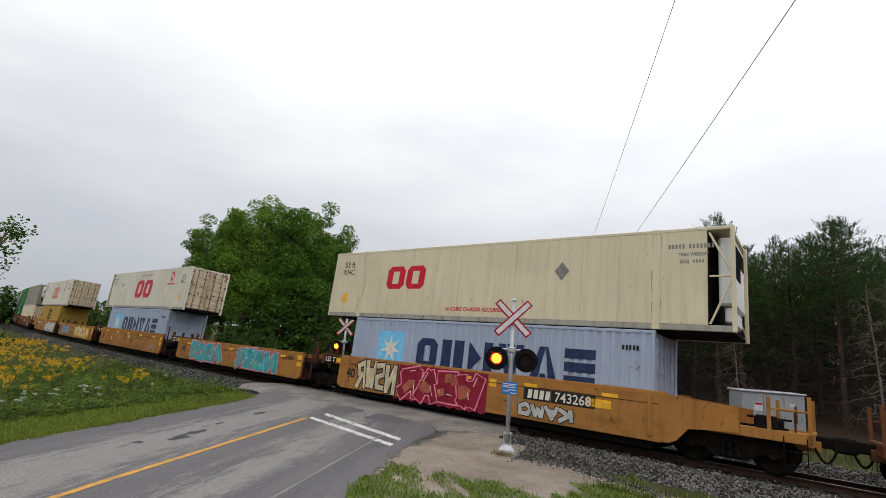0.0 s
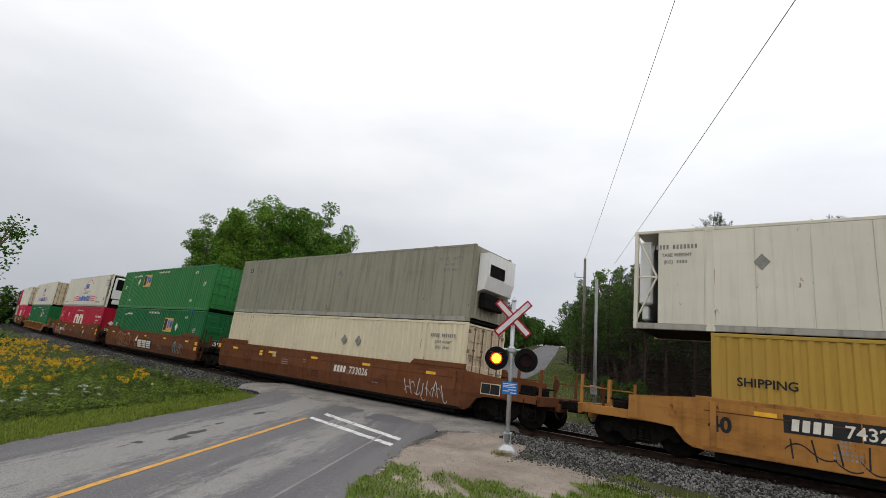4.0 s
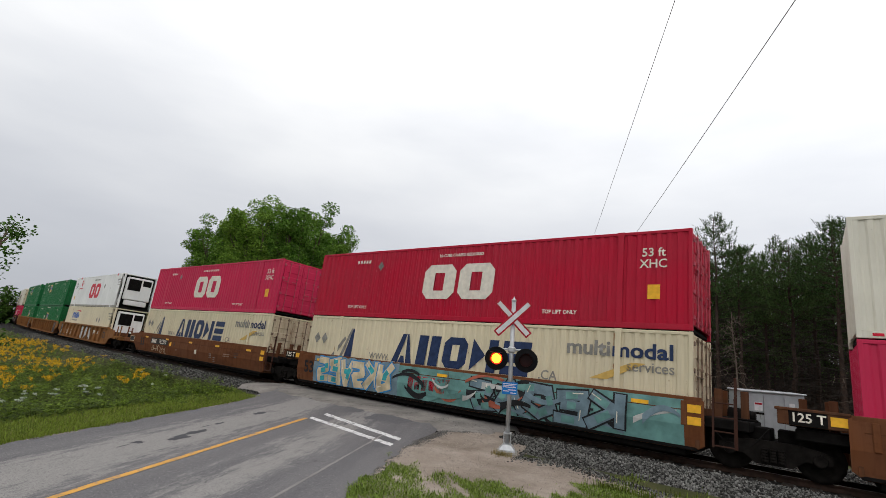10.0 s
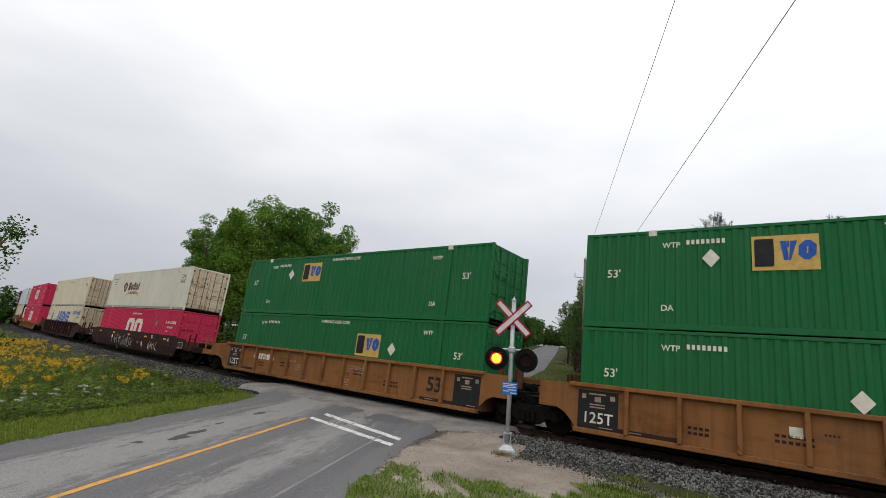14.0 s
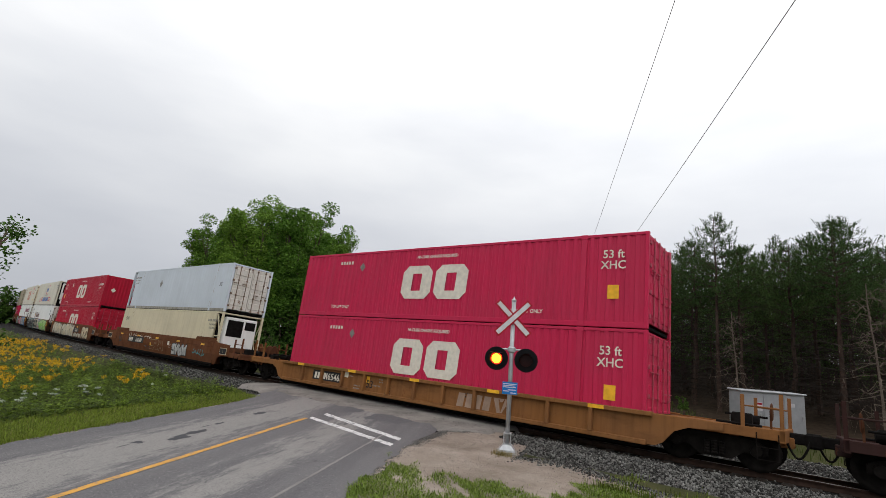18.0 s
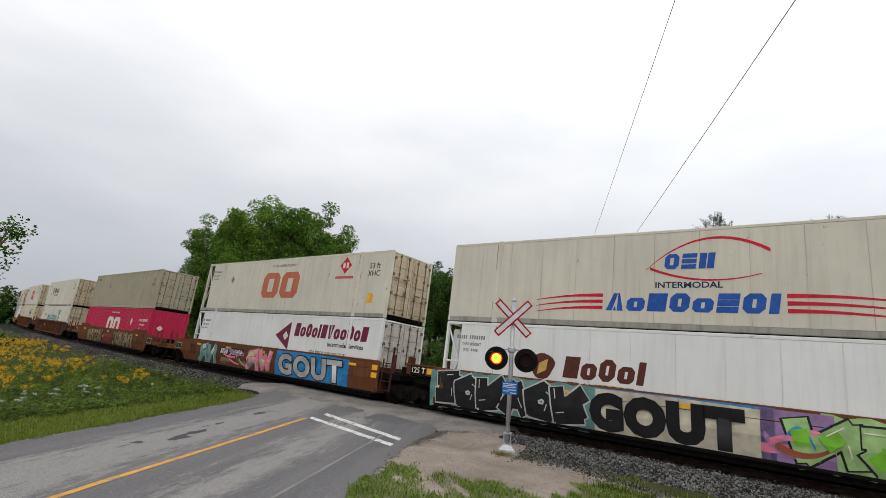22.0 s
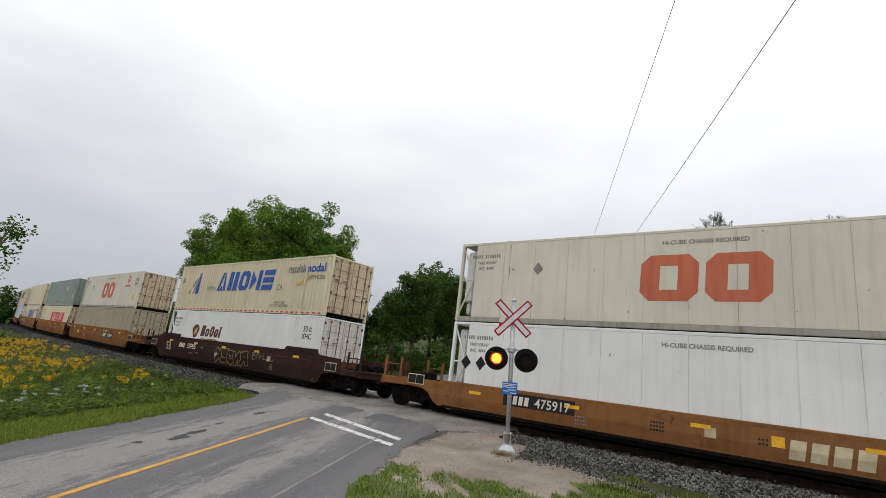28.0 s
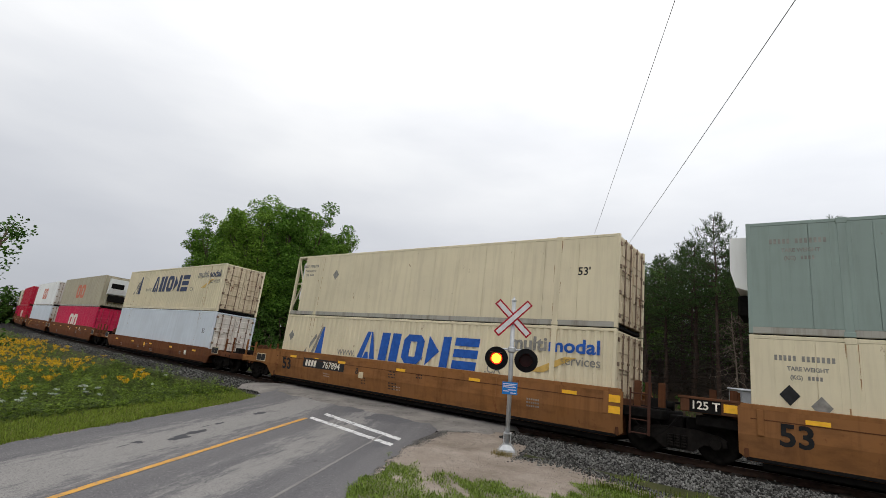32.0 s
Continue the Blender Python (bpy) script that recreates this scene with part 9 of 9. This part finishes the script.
    low(25.655, 53, "smooth", OFFWHITE, "off-white panelled container with a teal striped mark", left="reefer", marks=[m_teal, NUM_L, m_diamond(-5.2, 1.8, L_GREY), m_diamond(-4.7, 1.8, L_GREY)])
    upp(25.655, "smooth", OFFWHITE, "off-white panelled container with a brown and gold logo", marks=[m_head(1.1), XHC, m_label(7.0, 0.6), m_diamond(-5.3, 2.0, L_GREY), m_diamond(-5.3, 1.4, L_GREY), NUM_L])
    well_car(26.889, 53, "rib", W_UMBER, "C", "C", 1.5, 0.25, "dark umber ribbed single well car", chord=W_BROWN)
    low(26.889, 53, "smooth", CREAM, "cream panelled container with a small blue mark", marks=[m_quick(2.4, 1.6), m_diamond(-6.0, 1.8, L_GREY)])
    upp(26.889, "smooth", OFFWHITE, "off-white panelled container with a faded red logo", marks=cream_marks(L_RED))
    well_car(28.126, 53, "smooth", W_TAN, "C", "C", 1.08, 0.25, "orange-brown smooth-sided single well car with a low sill", marks=[w_number("475917", -4.5, 0.68, 2.4), w_word(1.8, 4.2, 0.42, 0.85, "nnv", S_BUFF, 0.15), w_text("53", 0.4, 7.0, 0.5)])
    low(28.126, 53, "smooth", WHITE, "clean white panelled container low in its well car", left="reefer", marks=[m_text("53 ft", 0.4, 7.0, 1.9), HICUBE, NUM_L, m_diamond(-7.4, 1.5, INK), m_diamond(-6.8, 1.5, INK)], post=L_RED)
    upp(28.126, "smooth", OFFWHITE, "off-white panelled container with a faded red logo", left="reefer", marks=cream_marks())
    well_car(29.374, 53, "smooth", W_DARK, "C", "C", 1.5, 0.27, "dark maroon smooth-sided single well car with gold tags", marks=[w_number("527425", -4.4, 0.95, 2.6, False), w_text("53", 0.7, -7.0, 0.7, S_BUFF), w_tag(-0.8, 2.6, 0.4, 1.2, 5, W_DARK, S_OLIVE, 68), w_scrawl(3.0, 5.0, 0.9, 1.2, S_OLIVE, 69, 6)], rim=True)
    low(29.374, 53, "smooth", WHITE, "clean white panelled container with a brown and gold logo", left="reefer", marks=[m_head(1.05), XHC, NUM_L])
    upp(29.374, "corr", CREAM, "cream corrugated container with a blue word mark", marks=[m_sail(L_BLUE, L_GREY), m_tape, m_text("HIGH CUBE/LOGISTIC EQUIPPED", 0.19, 4.2, 0.5, L_GREY), m_diamond(-7.5, 1.9, L_GREY)])
    # three tan units
    tan = "tan smooth-sided articulated well car unit"
    well_car(30.615, 53, "smooth", W_TAN, "A", "C", 1.5, 0.27, tan, marks=[w_number("767894", 3.9, 0.85, 2.8), w_text("A", 0.34, 1.6, 0.9), w_text("53", 0.7, -7.2, 0.7)])
    low(30.615, 53, "corr", TAN, "weathered tan-grey corrugated container", marks=[NUM_L])
    upp(30.615, "smooth", OFFWHITE, "off-white panelled container with a faded red logo", left="reefer", marks=cream_marks())
    well_car(31.642, 53, "smooth", W_TAN, "A", "A", 1.5, 0.27, tan + ", with a red block mark", marks=[w_word(0.6, 2.5, 0.5, 1.15, "nnv", S_WINE, 0.05), w_text("C", 0.34, -1.2, 0.9), w_text("53", 0.7, -7.2, 0.7)])
    low(31.642, 53, "smooth", CREAM, "cream panelled container with a bold red word mark", marks=[m_word(-1.5, 5.7, 1.20, 2.20, "nvretn", L_RED, 0.02, 0.34, 0.14), m_text("TRANSPORT", 0.42, 4.0, 0.82), NUM_L, m_diamond(-7.3, 1.5, INK), m_diamond(-6.7, 1.3, L_GREY)])
    upp(31.642, "smooth", GREYGREEN, "grey-green panelled container with a cooling unit", left="nose", marks=[XHC, m_label(6.9, 0.8), m_text("HI-CUBE CHASSIS REQUIRED", 0.2, -0.4, 0.4, L_RED), m_diamond(3.4, 1.9), NUM_L])
    well_car(32.668, 53, "smooth", W_TAN, "C", "A", 1.5, 0.27, tan, marks=[w_number("767894", -4.6, 0.95, 2.8), w_text("8", 0.34, -2.4, 0.9), w_text("53", 0.7, -7.2, 0.7)])
    low(32.668, 53, "corr", CREAM, "cream corrugated container with a blue word mark", marks=[m_sail(L_BLUE, L_GREY), m_diamond(-7.5, 1.9, L_GREY)])
    upp(32.668, "smooth", CREAM, "cream panelled container with rust-stained doors", left="reefer", marks=[m_text("53'", 0.36, 7.0, 1.6), m_diamond(-5.0, 1.9, L_GREY), NUM_L])
    # the tail of the train, far along the curve
    tail = "rust-brown smooth-sided single well car"
    well_car(33.91, 53, "smooth", W_BROWN, "C", "C", 1.08, 0.27, tail)
    low(33.91, 53, "smooth", BLUEWHITE, "bluish white panelled container low in its well car", marks=[m_text("53", 0.36, 7.0, 1.6)])
    upp(33.91, "corr", CREAM, "cream corrugated container with a navy word mark", marks=[m_sail(L_NAVY, L_GREY)])
    for T, lo_mat, up_mat, reef in ((35.12, PINK, TAN, "nose"), (36.2, BLUEWHITE, WHITE, "door"), (37.4, RED, RED, "door"), (38.6, PINK, OFFWHITE, "door"), (39.8, GREEN, GREEN, "door")):
        well_car(T, 53, "smooth", W_BROWN, "C", "C", 1.4, 0.27, tail)
        low(T, 53, "corr" if lo_mat in (PINK, RED, GREEN) else "smooth", lo_mat, "corrugated steel container far down the train", marks=[m_pair(CHALK)] if lo_mat in (PINK, RED) else [])
        upp(T, "corr" if up_mat in (PINK, RED, GREEN) else "smooth", up_mat, "upper container far down the train", right=reef, marks=[m_pair(L_FADED)] if up_mat in (TAN, WHITE, OFFWHITE) else [])


def w_bar_small(x, z):
    return lambda c: flat(c, "lettering", [rect(x + i * 0.16, x + i * 0.16 + 0.1, z, z + 0.16) for i in range(5)], INK, SKIN)


build_train()


def motions():
    """The whole train runs along the line at one speed, and the lamps of the signals flash in turn once a second."""
    # the flashing comes from the added discs that cover each steady glow
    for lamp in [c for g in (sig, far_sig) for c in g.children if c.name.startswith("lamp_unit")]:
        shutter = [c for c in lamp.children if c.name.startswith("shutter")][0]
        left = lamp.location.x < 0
        rows = [(0.0, off_disc_pose(not left))]
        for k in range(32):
            rows += [(k + a, off_disc_pose(left == b)) for a, b in ((0.32, False), (0.37, True), (0.70, True), (0.75, False))]
        walk(shutter, rows + [(32.0, off_disc_pose(not left))])
    steps = [k * 0.5 for k in range(65)]
    for ob, T, z in MOVING:
        lift = Matrix.Translation((0, 0, z))
        walk(ob, [(t, body_pose(SPEED * (t - T)) @ lift) for t in steps])


motions()
